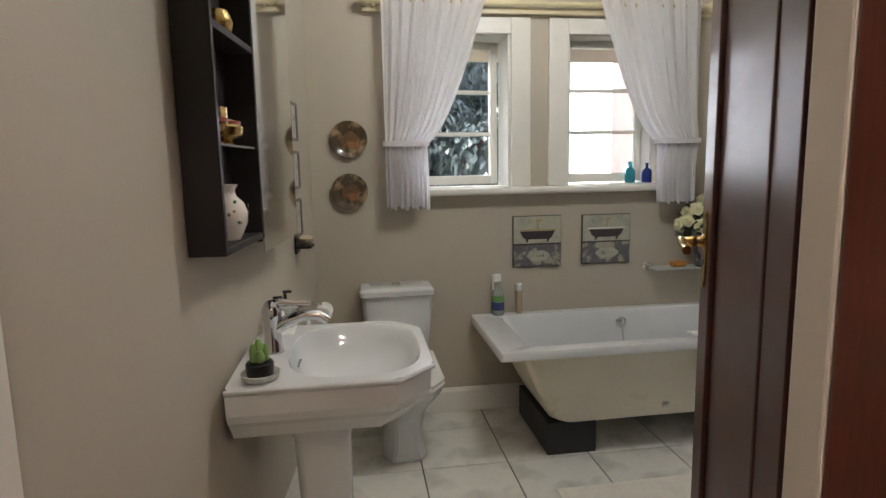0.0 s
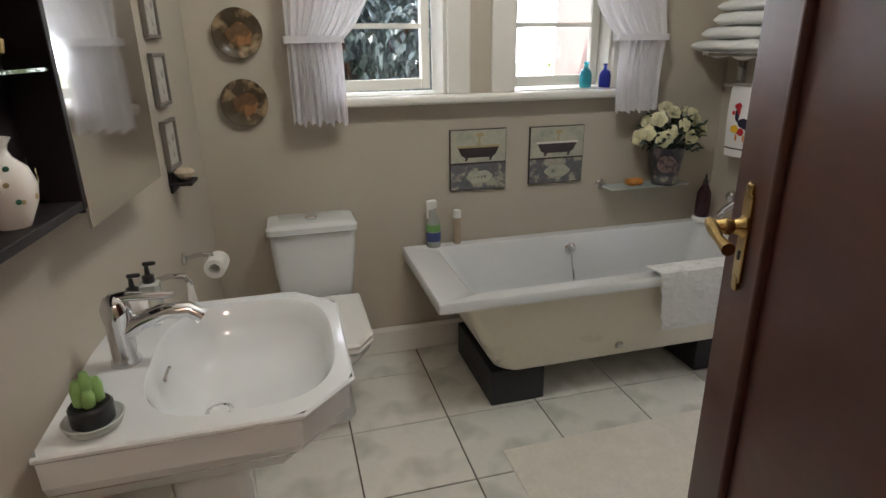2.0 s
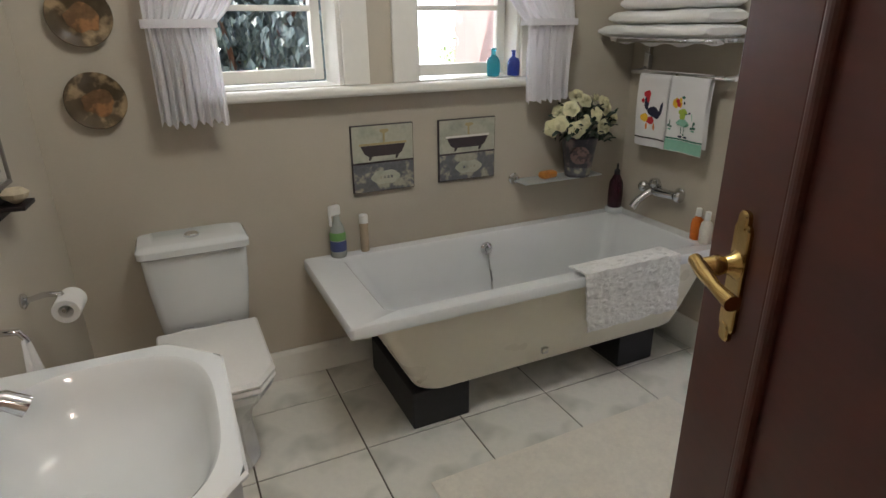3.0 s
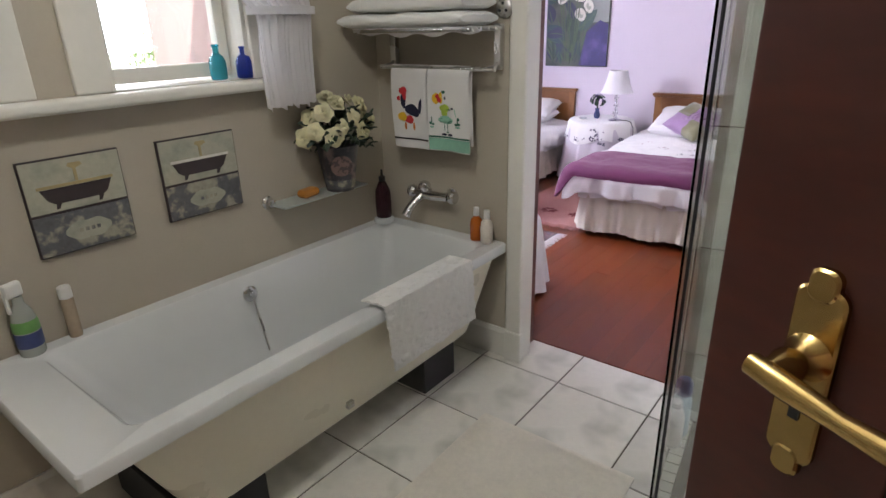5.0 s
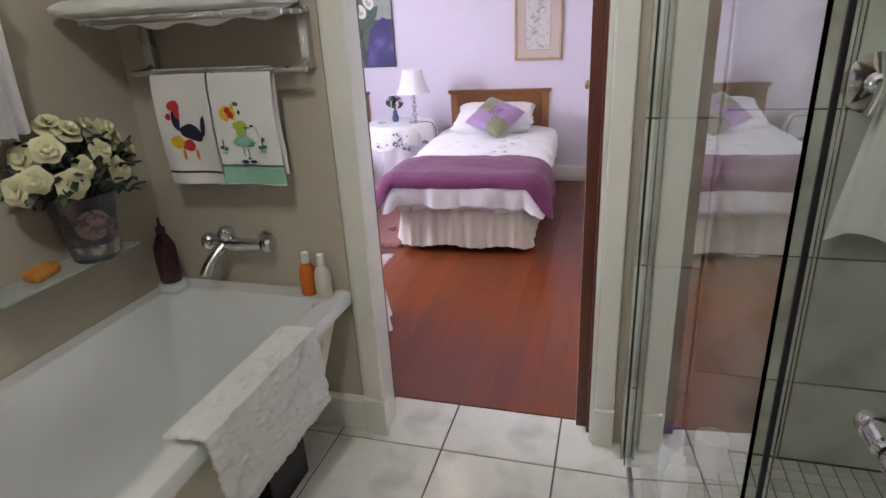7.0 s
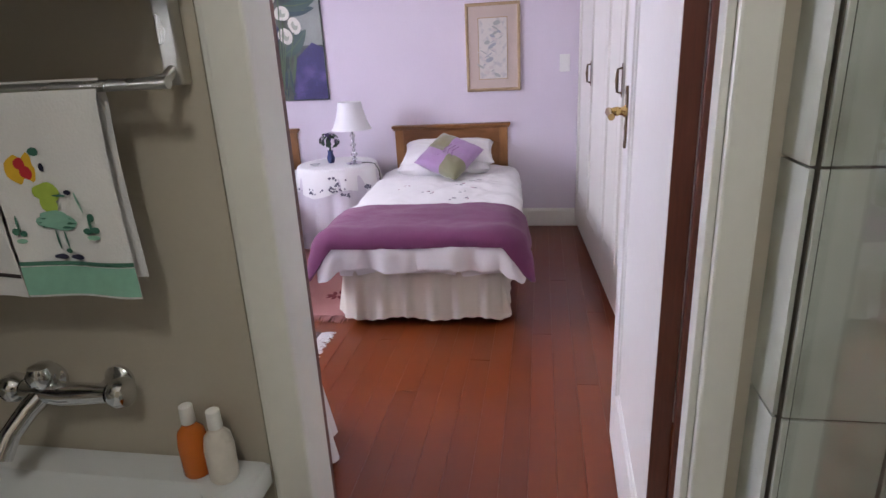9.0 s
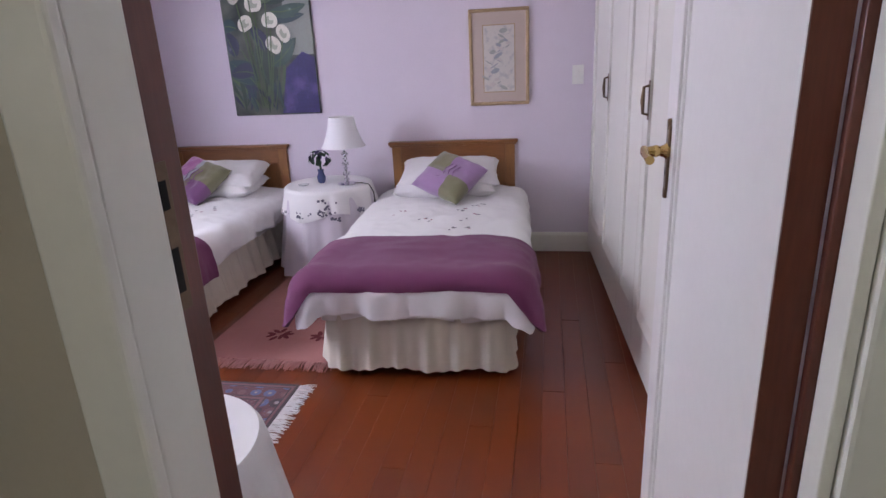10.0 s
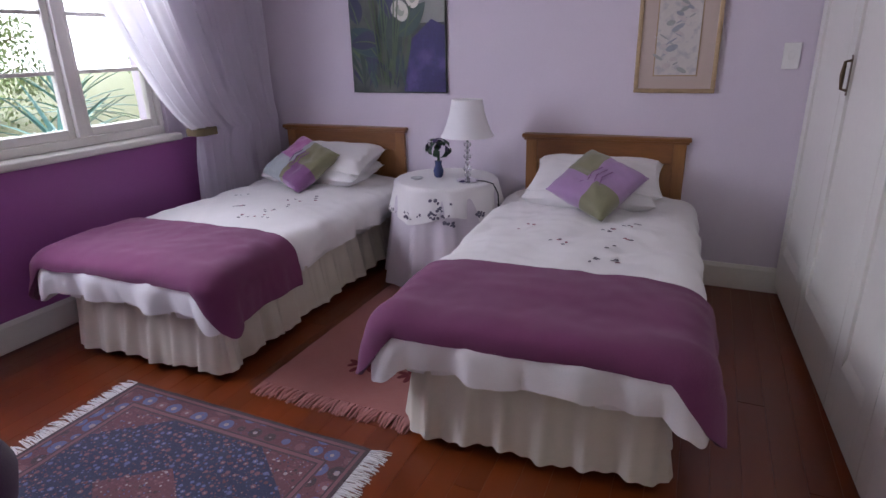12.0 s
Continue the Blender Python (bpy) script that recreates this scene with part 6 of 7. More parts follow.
tb = thing("bedside_table", pose(*TC, 0), "round wooden bedside table hidden under cloths", "table")
part("tabletop", lathe([(0.27, 0.570), (0.275, 0.575), (0.275, 0.590), (0.27, 0.594)], 40, centre=TC), HEADBOARD, tb, smooth=True)
part("column", lathe([(0.03, 0.05), (0.03, 0.56), (0.08, 0.57)], 16, centre=TC), HEADBOARD, tb, smooth=True)
part("foot", lathe([(0.17, 0.003), (0.17, 0.03), (0.05, 0.055)], 24, centre=TC), HEADBOARD, tb, smooth=True)
round_cloth(*TC, 0.28, 0.597, 0.012, 0.075, 0.022, 11, SHEER, "tablecloth", "long gathered lilac cloth reaching the floor", "tablecloth")
over = round_cloth(*TC, 0.285, 0.602, 0.455, 0.028, 0.012, 9, LINEN, "tablecloth", "white cutwork overcloth with scalloped dark flowers", "tablecloth", square=0.055)
CUT = ink("cutwork_shadow", (0.13, 0.12, 0.16), 0.9)
rc = random.Random(11)
for a0, zc, n, spread in ((198, 0.50, 22, 0.055), (170, 0.455, 8, 0.05), (232, 0.455, 9, 0.05), (262, 0.47, 7, 0.045), (140, 0.46, 7, 0.045), (205, 0.425, 8, 0.03)):
    for k in range(n):
        a = radians(a0) + rc.uniform(-1, 1) * spread / 0.3
        z = zc + rc.uniform(-1, 1) * spread * (0.9 if n > 20 else 0.35)
        rr = 0.285 + 0.014 + 0.028 * (0.602 - z) / 0.15 + 0.014
        p = lathe([(0.003, 0), (rc.uniform(0.006, 0.012), 0.001), (0.001, 0.002)], 7)
        bmesh.ops.scale(p, vec=(1.0, rc.uniform(0.5, 0.9), 1), verts=p.verts)
        part("cutwork_petal", p, CUT, over, m=pose(TC[0] + rr * math.cos(a), TC[1] + rr * math.sin(a), z, 0, 78, math.degrees(a)) @ pose(0, 0, 0, 0, 0, rc.uniform(0, 180)))


def table_lamp():
    x, y, z = 6.50, 5.105, 0.604
    o = thing("table_lamp", pose(x, y, z), "crystal table lamp with a white fabric shade", "lamp")
    m = pose(x, y, z)
    crystal = glass_mat("crystal", (0.97, 0.97, 1.0), 0.02, 0.9)
    part("lamp_base", lathe([(0.062, 0), (0.064, 0.006), (0.05, 0.012), (0.02, 0.02)], 28), CHROME, o, smooth=True, m=m)
    zz = 0.02
    for r, h in ((0.017, 0.03), (0.024, 0.045), (0.015, 0.025), (0.022, 0.04), (0.015, 0.025), (0.020, 0.04), (0.012, 0.03)):
        part("crystal_bead", lathe([(0.006, zz), (r, zz + h * 0.35), (r, zz + h * 0.65), (0.006, zz + h)], 10), crystal, o, m=m)
        zz += h
    part("stem", tube([(0, 0, 0.01), (0, 0, 0.31)], 0.004, 8), CHROME, o, smooth=True, m=m)
    shade = mat("white_lamp_shade", (0.78, 0.77, 0.78), 0.8, vary=0.03, scale=8, grain=150, bump=0.2)
    part("shade", lathe([(0.146, 0.250), (0.130, 0.275), (0.110, 0.325), (0.094, 0.38), (0.083, 0.442), (0.081, 0.442), (0.092, 0.38), (0.108, 0.325), (0.128, 0.275), (0.144, 0.252)], 40, closed=False), shade, o, smooth=True, m=m)
    part("shade_ring", tube([(0.081 * math.cos(a), 0.081 * math.sin(a), 0.441) for a in [2 * math.pi * k / 24 for k in range(25)]], 0.003, 6), WHITE_PLASTIC, o, smooth=True, m=m)
    part("cord", tube([(0.0, -0.05, 0.008), (-0.02, -0.11, 0.012), (-0.03, -0.16, 0.004), (-0.02, -0.185, -0.05), (-0.01, -0.19, -0.18)], 0.004, 6), BLACK_PLASTIC, o, "dark lamp cord", smooth=True, m=m)


table_lamp()
vz = pose(6.55, 5.305, 0.604)
vv = thing("flower_vase", vz, "small blue glass vase with dark violets", "vase")
part("vase_body", lathe([(0.018, 0), (0.026, 0.01), (0.030, 0.04), (0.018, 0.075), (0.022, 0.095), (0.019, 0.095)], 20), glass_mat("slate_blue_glass", (0.12, 0.15, 0.32), 0.1, 0.4), vv, smooth=True, m=vz)
DARK_LEAF, VIOLET = ink("deep_green_leaf", (0.02, 0.05, 0.025)), ink("violet_petal", (0.05, 0.03, 0.10))
rb = random.Random(4)
for k in range(44):
    d = Vector((rb.gauss(0, 1), rb.gauss(0, 1), rb.gauss(0.3, 0.8))).normalized()
    c = Vector((0, 0, 0.165)) + Vector((d.x * 0.058, d.y * 0.075, d.z * 0.062)) * rb.uniform(0.6, 1.0)
    lf = grid(2, 3, lambda u, v: ((2 * u - 1) * 0.017 * math.sin(3.14 * (0.1 + 0.85 * v)), 0.04 * v - 0.02, 0.006 * math.sin(4 * v)))
    part("leaf" if k % 4 else "petal", lf, DARK_LEAF if k % 4 else VIOLET, vv, smooth=True, m=vz @ Matrix.Translation(c) @ d.to_track_quat("Z", "Y").to_matrix().to_4x4())
part("stems", tube([(0, 0, 0.03), (0.004, 0.0, 0.15)], 0.008, 8), DARK_LEAF, vv, smooth=True, m=vz)
tagged(part("small_dish", lathe([(0.02, 0), (0.034, 0.006), (0.037, 0.010), (0.033, 0.010), (0.018, 0.004)], 20), PORCELAIN, smooth=True, m=pose(6.46, 5.40, 0.604)), "small white dish on the bedside table", "dish")


# pictures on the wall
def lily_painting():
    X = 6.915
    o = thing("painting", pose(X, 5.73, 1.5), "canvas painting of white arum lilies on dark leaves", "painting")
    y0, y1, z0, z1 = 5.402, 6.066, 1.043, 2.02
    ground = mat("painted_ground", (0.10, 0.115, 0.085), 0.6, vary=0.3, scale=4, grain=25, bump=0.3, second=(0.018, 0.026, 0.028), spots=(0.42, 0.60))
    part("canvas", box(X, 6.934, y0, y1, z0, z1, 0.002), ground, o)
    rnd = random.Random(9)
    paints = [ink("paint_" + n, c) for n, c in (("forest", (0.010, 0.032, 0.018)), ("teal", (0.012, 0.040, 0.050)), ("moss", (0.07, 0.115, 0.045)), ("navy", (0.012, 0.014, 0.050)), ("fern", (0.035, 0.075, 0.055)))]
    white, shade, violet = ink("paint_white", (0.68, 0.66, 0.56)), ink("paint_shade", (0.36, 0.38, 0.28)), mat("paint_violet", (0.035, 0.025, 0.13), 0.6, vary=0.4, scale=6, second=(0.12, 0.09, 0.26), spots=(0.5, 0.7))
    w, h = y1 - y0, z1 - z0
    depth = [0.0006]

    def put(name, pts, material):
        depth[0] += 0.00012
        b = flat_shape(pts, t=0.0004)
        bmesh.ops.recalc_face_normals(b, faces=b.faces)
        part(name, b, material, o, m=pose(X - depth[0], 0, 0))

    def at(u, v):
        return (y1 - u * w, z0 + v * h)
    put("painted_sky", [at(0.62, 0.42), at(0.99, 0.42), at(0.99, 0.99), at(0.75, 0.99)], ink("paint_pale", (0.26, 0.28, 0.24)))
    put("painted_shadow", [at(0.56, 0.01), at(0.99, 0.01), at(0.99, 0.40), at(0.86, 0.44), at(0.66, 0.33)], violet)

    def leaf(u, v, ang, ln, wd, material):
        pts = []
        for k in range(13):
            f = k / 12
            pts.append((f, wd * math.sin(math.pi * f) ** 0.8))
        for k in range(11, 0, -1):
            f = k / 12
            pts.append((f, -wd * math.sin(math.pi * f) ** 0.8))
        c, sn = math.cos(ang), math.sin(ang)
        out = []
        for f, q in pts:
            bend = 0.12 * f * f
            x, y = ln * f, q + bend
            uu, vv_ = u + (x * c - y * sn), v + (x * sn + y * c) * w / h
            out.append(at(min(0.985, max(0.015, uu)), min(0.99, max(0.01, vv_))))
        put("painted_leaf", out, material)
        if wd > 0.05:
            rib = [at(min(0.985, max(0.015, u + ln * f * c - (0.12 * f * f + q) * sn)), min(0.99, max(0.01, v + (ln * f * sn + (0.12 * f * f + q) * c) * w / h))) for f, q in ((0.02, 0.006), (0.35, 0.007), (0.7, 0.005), (0.97, 0.001), (0.7, -0.004), (0.35, -0.006), (0.02, -0.006))]
            put("painted_rib", rib, paints[2])
            edge = [at(min(0.985, max(0.015, u + ln * f * c - (0.12 * f * f + q) * sn)), min(0.99, max(0.01, v + (ln * f * sn + (0.12 * f * f + q) * c) * w / h))) for f, q in [(k / 10, wd * math.sin(math.pi * k / 10) ** 0.8) for k in range(1, 10)] + [(k / 10, 0.84 * wd * math.sin(math.pi * k / 10) ** 0.8) for k in range(9, 0, -1)]]
            put("painted_leaf_edge", edge, paints[4])
    for k in range(30):
        leaf(rnd.uniform(0.1, 0.6), rnd.uniform(0.0, 0.12), radians(rnd.uniform(60, 125)), rnd.uniform(0.3, 0.75), rnd.uniform(0.012, 0.025), paints[k % 5])
    for u, v, a, ln, wd, c in ((0.30, 0.22, 125, 0.40, 0.14, 1), (0.30, 0.30, 155, 0.28, 0.10, 3), (0.45, 0.2, 75, 0.42, 0.09, 0), (0.62, 0.40, 40, 0.25, 0.09, 1), (0.35, 0.32, 60, 0.35, 0.10, 0), (0.10, 0.42, 100, 0.35, 0.10, 3), (0.50, 0.35, 25, 0.40, 0.08, 4), (0.5, 0.78, 12, 0.46, 0.07, 0), (0.5, 0.70, -18, 0.42, 0.06, 1), (0.35, 0.75, 35, 0.45, 0.07, 2), (0.15, 0.62, 150, 0.22, 0.08, 1), (0.4, 0.85, 80, 0.25, 0.08, 0), (0.55, 0.72, -10, 0.4, 0.07, 4), (0.45, 0.45, 95, 0.3, 0.08, 3)):
        leaf(u, v, radians(a), ln, wd, paints[c])

    def lily(u, v, s, turn):
        out, inn = [], []
        for k in range(22):
            a = 2 * math.pi * k / 22
            r = s * (1 + 0.35 * math.cos(a - turn) - 0.12 * math.cos(2 * (a - turn)))
            out.append(at(u + r * math.cos(a) * 0.85, v + r * math.sin(a) * 0.95 * w / h))
            inn.append(at(u + 0.12 * s * math.cos(turn) + 0.55 * r * math.cos(a) * 0.8, v + (0.12 * s * math.sin(turn) + 0.5 * r * math.sin(a)) * w / h))
        put("painted_lily", out, white)
        put("painted_throat", inn, shade)
        put("painted_petal", [(a[0] * 0.6 + b[0] * 0.4, a[1] * 0.6 + b[1] * 0.4) for a, b in zip(inn, [out[3]] * 22)], white)
    for u, v, s, t in ((0.54, 0.48, 0.085, 1.0), (0.66, 0.56, 0.08, 0.6), (0.54, 0.645, 0.082, 1.5), (0.27, 0.635, 0.08, 2.0), (0.38, 0.76, 0.088, 1.6), (0.19, 0.83, 0.08, 2.3), (0.52, 0.86, 0.08, 1.2), (0.33, 0.90, 0.07, 2.0)):
        lily(u, v, s * 1.12, t)
        put("painted_stem", [at(u - 0.006, v - 0.04), at(u + 0.010, v - 0.04), at(0.42 + 0.3 * (u - 0.42), 0.05), at(0.41 + 0.3 * (u - 0.42), 0.05)], paints[2])


lily_painting()


def framed_print():
    o = thing("framed_print", pose(6.92, 4.105, 1.367), "pale botanical print in a gilt frame", "picture")
    y0, y1, z0, z1 = 3.905, 4.305, 1.058, 1.676
    gilt = mat("pale_gilt", (0.42, 0.30, 0.17), 0.4, 0.3, vary=0.2, scale=20, bump=0.1)
    fr = bmesh.new()
    for a, b, c, d in ((y0, y1, z0, z0 + 0.022), (y0, y1, z1 - 0.022, z1), (y0, y0 + 0.022, z0 + 0.022, z1 - 0.022), (y1 - 0.022, y1, z0 + 0.022, z1 - 0.022)):
        box(6.908, 6.932, a, b, c, d, 0.005, bm=fr)
    part("frame", fr, gilt, o)
    part("mount", box(6.916, 6.930, y0 + 0.02, y1 - 0.02, z0 + 0.02, z1 - 0.02), mat("buff_mount", (0.52, 0.42, 0.36), 0.7, vary=0.03), o)
    fine = bmesh.new()
    a0, a1, c0, c1 = y0 + 0.092, y1 - 0.092, z0 + 0.085, z1 - 0.10
    for a, b, c, d in ((a0, a1, c0, c0 + 0.005), (a0, a1, c1 - 0.005, c1), (a0, a0 + 0.005, c0, c1), (a1 - 0.005, a1, c0, c1)):
        box(6.9135, 6.9165, a, b, c, d, bm=fine)
    part("inner_line", fine, gilt, o)
    part("print", box(6.9145, 6.9170, a0 + 0.006, a1 - 0.006, c0 + 0.006, c1 - 0.006), mat("cream_paper", (0.62, 0.58, 0.53), 0.8, vary=0.05, scale=25, second=(0.48, 0.46, 0.45), spots=(0.52, 0.66)), o)
    rnd = random.Random(21)
    tones = [ink("wash_" + n, c) for n, c in (("sage", (0.36, 0.37, 0.34)), ("grey", (0.33, 0.34, 0.37)), ("blush", (0.56, 0.50, 0.47)))]
    for k in range(34):
        f = k / 33
        y, z = (a0 + a1) / 2 + 0.06 * math.sin(f * 5) + rnd.uniform(-0.045, 0.045), c0 + 0.03 + f * (c1 - c0 - 0.07)
        r, t = rnd.uniform(0.012, 0.028), rnd.uniform(0, 6)
        b = flat_shape([(y + r * math.cos(a + t) * 1.1, z + r * 0.7 * math.sin(a)) for a in [2 * math.pi * q / 10 for q in range(10)]], t=0.0004)
        bmesh.ops.recalc_face_normals(b, faces=b.faces)
        part("painted_bloom", b, tones[k % 3], o, m=pose(6.9140 - 0.00008 * k, 0, 0))


framed_print()
sw = thing("light_switch", pose(6.93, 3.585, 1.235), "white rectangular light switch plate", "light switch")
part("plate", box(6.926, 6.9345, 3.548, 3.622, 1.175, 1.297, 0.003), WHITE_PLASTIC, sw)
part("rocker", box(6.9225, 6.9265, 3.573, 3.597, 1.22, 1.255, 0.002), WHITE_PLASTIC, sw)


# ---- rugs ----
def fringe(x0, x1, y, out, n, seed, thick=1.0):
    """Loose threads along an edge that runs in x; out is how far they reach in y."""
    rnd = random.Random(seed)
    bm = bmesh.new()
    for k in range(n):
        x = x0 + (x1 - x0) * (k + rnd.uniform(0.1, 0.9)) / n
        ln = out * rnd.uniform(0.75, 1.1)
        s = rnd.uniform(-0.018, 0.018)
        tube([(x, y, 0.005), (x + s * 0.4, y + ln * 0.5, 0.006 + rnd.uniform(0, 0.003)), (x + s, y + ln, 0.0025)], [0.0022 * thick, 0.0026 * thick, 0.0016 * thick], 4, bm=bm)
    return bm


def colour_ramp(n, stops):
    r = n.new("ShaderNodeValToRGB")
    r.color_ramp.interpolation = "CONSTANT"
    while len(r.color_ramp.elements) < len(stops):
        r.color_ramp.elements.new(0.5)
    for e, (p, c) in zip(r.color_ramp.elements, stops):
        e.position, e.color = p, (*c, 1)
    return r


def woven(name, hx, hy):
    """A Persian weave: stepped borders round a field with a lozenge, all covered in small flowers."""
    m = mat(name, (0.1, 0.1, 0.2), 0.95, vary=0.15, scale=12, grain=260, bump=0.6, depth=0.002, sheen=0.3)
    n, l = nodes_of(m)
    tc = n.new("ShaderNodeTexCoord")
    sep = n.new("ShaderNodeSeparateXYZ")
    l.new(tc.outputs["Object"], sep.inputs[0])

    def op(kind, a, b=None, c=None):
        x = n.new("ShaderNodeMath")
        x.operation = kind
        for i, v in enumerate((a, b, c)):
            if v is None:
                continue
            if isinstance(v, (int, float)):
                x.inputs[i].default_value = v
            else:
                l.new(v, x.inputs[i])
        return x.outputs[0]
    ax, ay = op("ABSOLUTE", sep.outputs[0]), op("ABSOLUTE", sep.outputs[1])
    edge = op("MINIMUM", op("SUBTRACT", hx, ax), op("SUBTRACT", hy, ay))
    navy, rose, cream, blue, brown, red = (0.012, 0.014, 0.05), (0.17, 0.065, 0.075), (0.30, 0.25, 0.25), (0.085, 0.10, 0.22), (0.04, 0.02, 0.025), (0.11, 0.03, 0.04)
    band = colour_ramp(n, [(0.0, brown), (0.05, rose), (0.09, brown), (0.11, red), (0.36, brown), (0.38, rose), (0.43, brown), (0.455, navy), (0.60, navy)])
    l.new(op("DIVIDE", edge, 0.30), band.inputs[0])
    def flowers(size, chance, reach, ground, hues):
        """Small motifs in cells, each of one hue, strewn over a ground colour."""
        vor = n.new("ShaderNodeTexVoronoi")
        vor.inputs["Scale"].default_value = size
        vor.inputs["Randomness"].default_value = chance
        l.new(tc.outputs["Object"], vor.inputs["Vector"])
        rgb = n.new("ShaderNodeSeparateColor")
        l.new(vor.outputs["Color"], rgb.inputs[0])
        hue = colour_ramp(n, [(k / len(hues), c) for k, c in enumerate(hues)])
        l.new(rgb.outputs[0], hue.inputs[0])
        wide = op("MULTIPLY_ADD", rgb.outputs[1], reach * 0.7, reach * 0.55)
        ring = op("GREATER_THAN", vor.outputs["Distance"], op("MULTIPLY", wide, 0.35))
        mask = op("LESS_THAN", vor.outputs["Distance"], wide)
        heart = n.new("ShaderNodeMix")
        heart.data_type = "RGBA"
        heart.inputs["A"].default_value = (*cream, 1)
        l.new(ring, heart.inputs["Factor"])
        l.new(hue.outputs[0], heart.inputs["B"])
        out = n.new("ShaderNodeMix")
        out.data_type = "RGBA"
        l.new(mask, out.inputs["Factor"])
        if isinstance(ground, tuple):
            out.inputs["A"].default_value = (*ground, 1)
        else:
            l.new(ground, out.inputs["A"])
        l.new(heart.outputs["Result"], out.inputs["B"])
        return out.outputs["Result"], mask
    fine_navy, _ = flowers(85, 0.9, 0.30, navy, (rose, blue, navy, blue, red, red))
    in_field, _ = flowers(40, 0.7, 0.33, fine_navy, (blue, rose, blue, rose, red))
    fine_rose, _ = flowers(75, 0.9, 0.30, red, (navy, blue, rose, cream, brown))
    in_corner, _ = flowers(48, 0.3, 0.30, fine_rose, (rose, cream, rose, brown))
    in_border, _ = flowers(15, 0.12, 0.42, band.outputs[0], (blue, rose, blue, brown, blue))
    in_border, _ = flowers(80, 0.9, 0.20, in_border, (navy, rose, rose, blue))
    loz = op("ADD", op("DIVIDE", ax, hx - 0.20), op("DIVIDE", ay, hy - 0.20))
    field = n.new("ShaderNodeMix")
    field.data_type = "RGBA"
    l.new(op("GREATER_THAN", loz, 1.78), field.inputs["Factor"])
    l.new(in_field, field.inputs["A"])
    l.new(in_corner, field.inputs["B"])
    centre = n.new("ShaderNodeMix")
    centre.data_type = "RGBA"
    l.new(op("LESS_THAN", loz, 0.52), centre.inputs["Factor"])
    l.new(field.outputs["Result"], centre.inputs["A"])
    l.new(in_corner, centre.inputs["B"])
    flowered = n.new("ShaderNodeMix")
    flowered.data_type = "RGBA"
    l.new(band.outputs[0], flowered.inputs["A"])
    l.new(in_border, flowered.inputs["B"])
    spot = op("LESS_THAN", op("ABSOLUTE", op("SUBTRACT", edge, 0.070)), 0.036)
    l.new(spot, flowered.inputs["Factor"])
    whole = n.new("ShaderNodeMix")
    whole.data_type = "RGBA"
    l.new(op("GREATER_THAN", edge, 0.137), whole.inputs["Factor"])
    l.new(flowered.outputs["Result"], whole.inputs["A"])
    l.new(centre.outputs["Result"], whole.inputs["B"])
    scale = [x for x in n if x.bl_idname == "ShaderNodeVectorMath"][0]
    l.new(whole.outputs["Result"], scale.inputs[0])
    return m


def persian_rug():
    x0, x1, y0, y1 = 3.98, 4.955, 4.86, 6.00
    cx, cy, hx, hy = (x0 + x1) / 2, (y0 + y1) / 2, (x1 - x0) / 2, (y1 - y0) / 2
    m = pose(cx, cy, 0)
    o = thing("persian_rug", m, "navy and rose Persian rug with cream fringes", "rug")
    part("carpet", grid(50, 60, lambda u, v: ((2 * u - 1) * hx + 0.004 * wob(v * 5, 1), (2 * v - 1) * hy + 0.004 * wob(u * 5, 2), 0.008 + 0.0012 * wob(u * 9, v * 9, 1)), thick=0.006), woven("persian_weave", hx, hy), o, m=m)
    for y, d in ((-hy, -1), (hy, 1)):
        f = part("fringe", fringe(-hx, hx, y, 0.075 * d, 190, 3 + d), LINEN, o, "cream cotton fringe", smooth=True, m=m)
        f["kind"] = "stuff"


persian_rug()


def pink_rug():
    x0, x1, y0, y1 = 5.165, 6.36, 4.78, 5.51
    m = pose(0, 0, 0)
    o = thing("pink_rug", pose((x0 + x1) / 2, (y0 + y1) / 2, 0), "dusty pink woven rug with red flowers and fringes", "rug")
    dusty = mat("dusty_pink_weave", (0.34, 0.115, 0.095), 0.95, vary=0.15, scale=9, grain=200, bump=0.7, depth=0.003, sheen=0.3)
    pale = mat("pink_fringe_wool", (0.42, 0.17, 0.145), 0.95, vary=0.15, scale=9, grain=200, bump=0.4, sheen=0.3)
    part("carpet", grid(30, 24, lambda u, v: (x0 + (x1 - x0) * u, y0 + (y1 - y0) * v, 0.007 + 0.001 * wob(u * 9, v * 7, 2)), thick=0.006), dusty, o)
    for x, d in ((x0, -1), (x1, 1)):
        b = fringe(-y1, -y0, 0, 0.085, 80, 12 + d, 1.9)
        f = part("fringe", b, pale, o, "dusty pink fringe", smooth=True)
        f["kind"] = "stuff"
        if d < 0:
            f.matrix_basis = pose(x, 0, 0) @ Matrix(((0, -1, 0, 0), (-1, 0, 0, 0), (0, 0, 1, 0), (0, 0, 0, 1)))
        else:
            f.matrix_basis = pose(x, 0, 0) @ Matrix(((0, 1, 0, 0), (-1, 0, 0, 0), (0, 0, 1, 0), (0, 0, 0, 1)))
    rust = ink("dark_red_wool", (0.15, 0.02, 0.025), 0.95)
    rnd = random.Random(6)
    for cx, cy in ((5.43, 4.93), (5.43, 5.18), (6.05, 5.25), (6.2, 5.05)):
        for k in range(9):
            a = 2 * math.pi * k / 9
            b = lathe([(0.004, 0), (0.022, 0.001), (0.003, 0.002)], 8)
            bmesh.ops.scale(b, vec=(1.4, 0.6, 1), verts=b.verts)
            part("woven_petal", b, rust, o, m=pose(cx + 0.045 * math.cos(a) * rnd.uniform(0.5, 1.2), cy + 0.05 * math.sin(a), 0.0085, 0, 0, math.degrees(a) + rnd.uniform(-30, 30)))


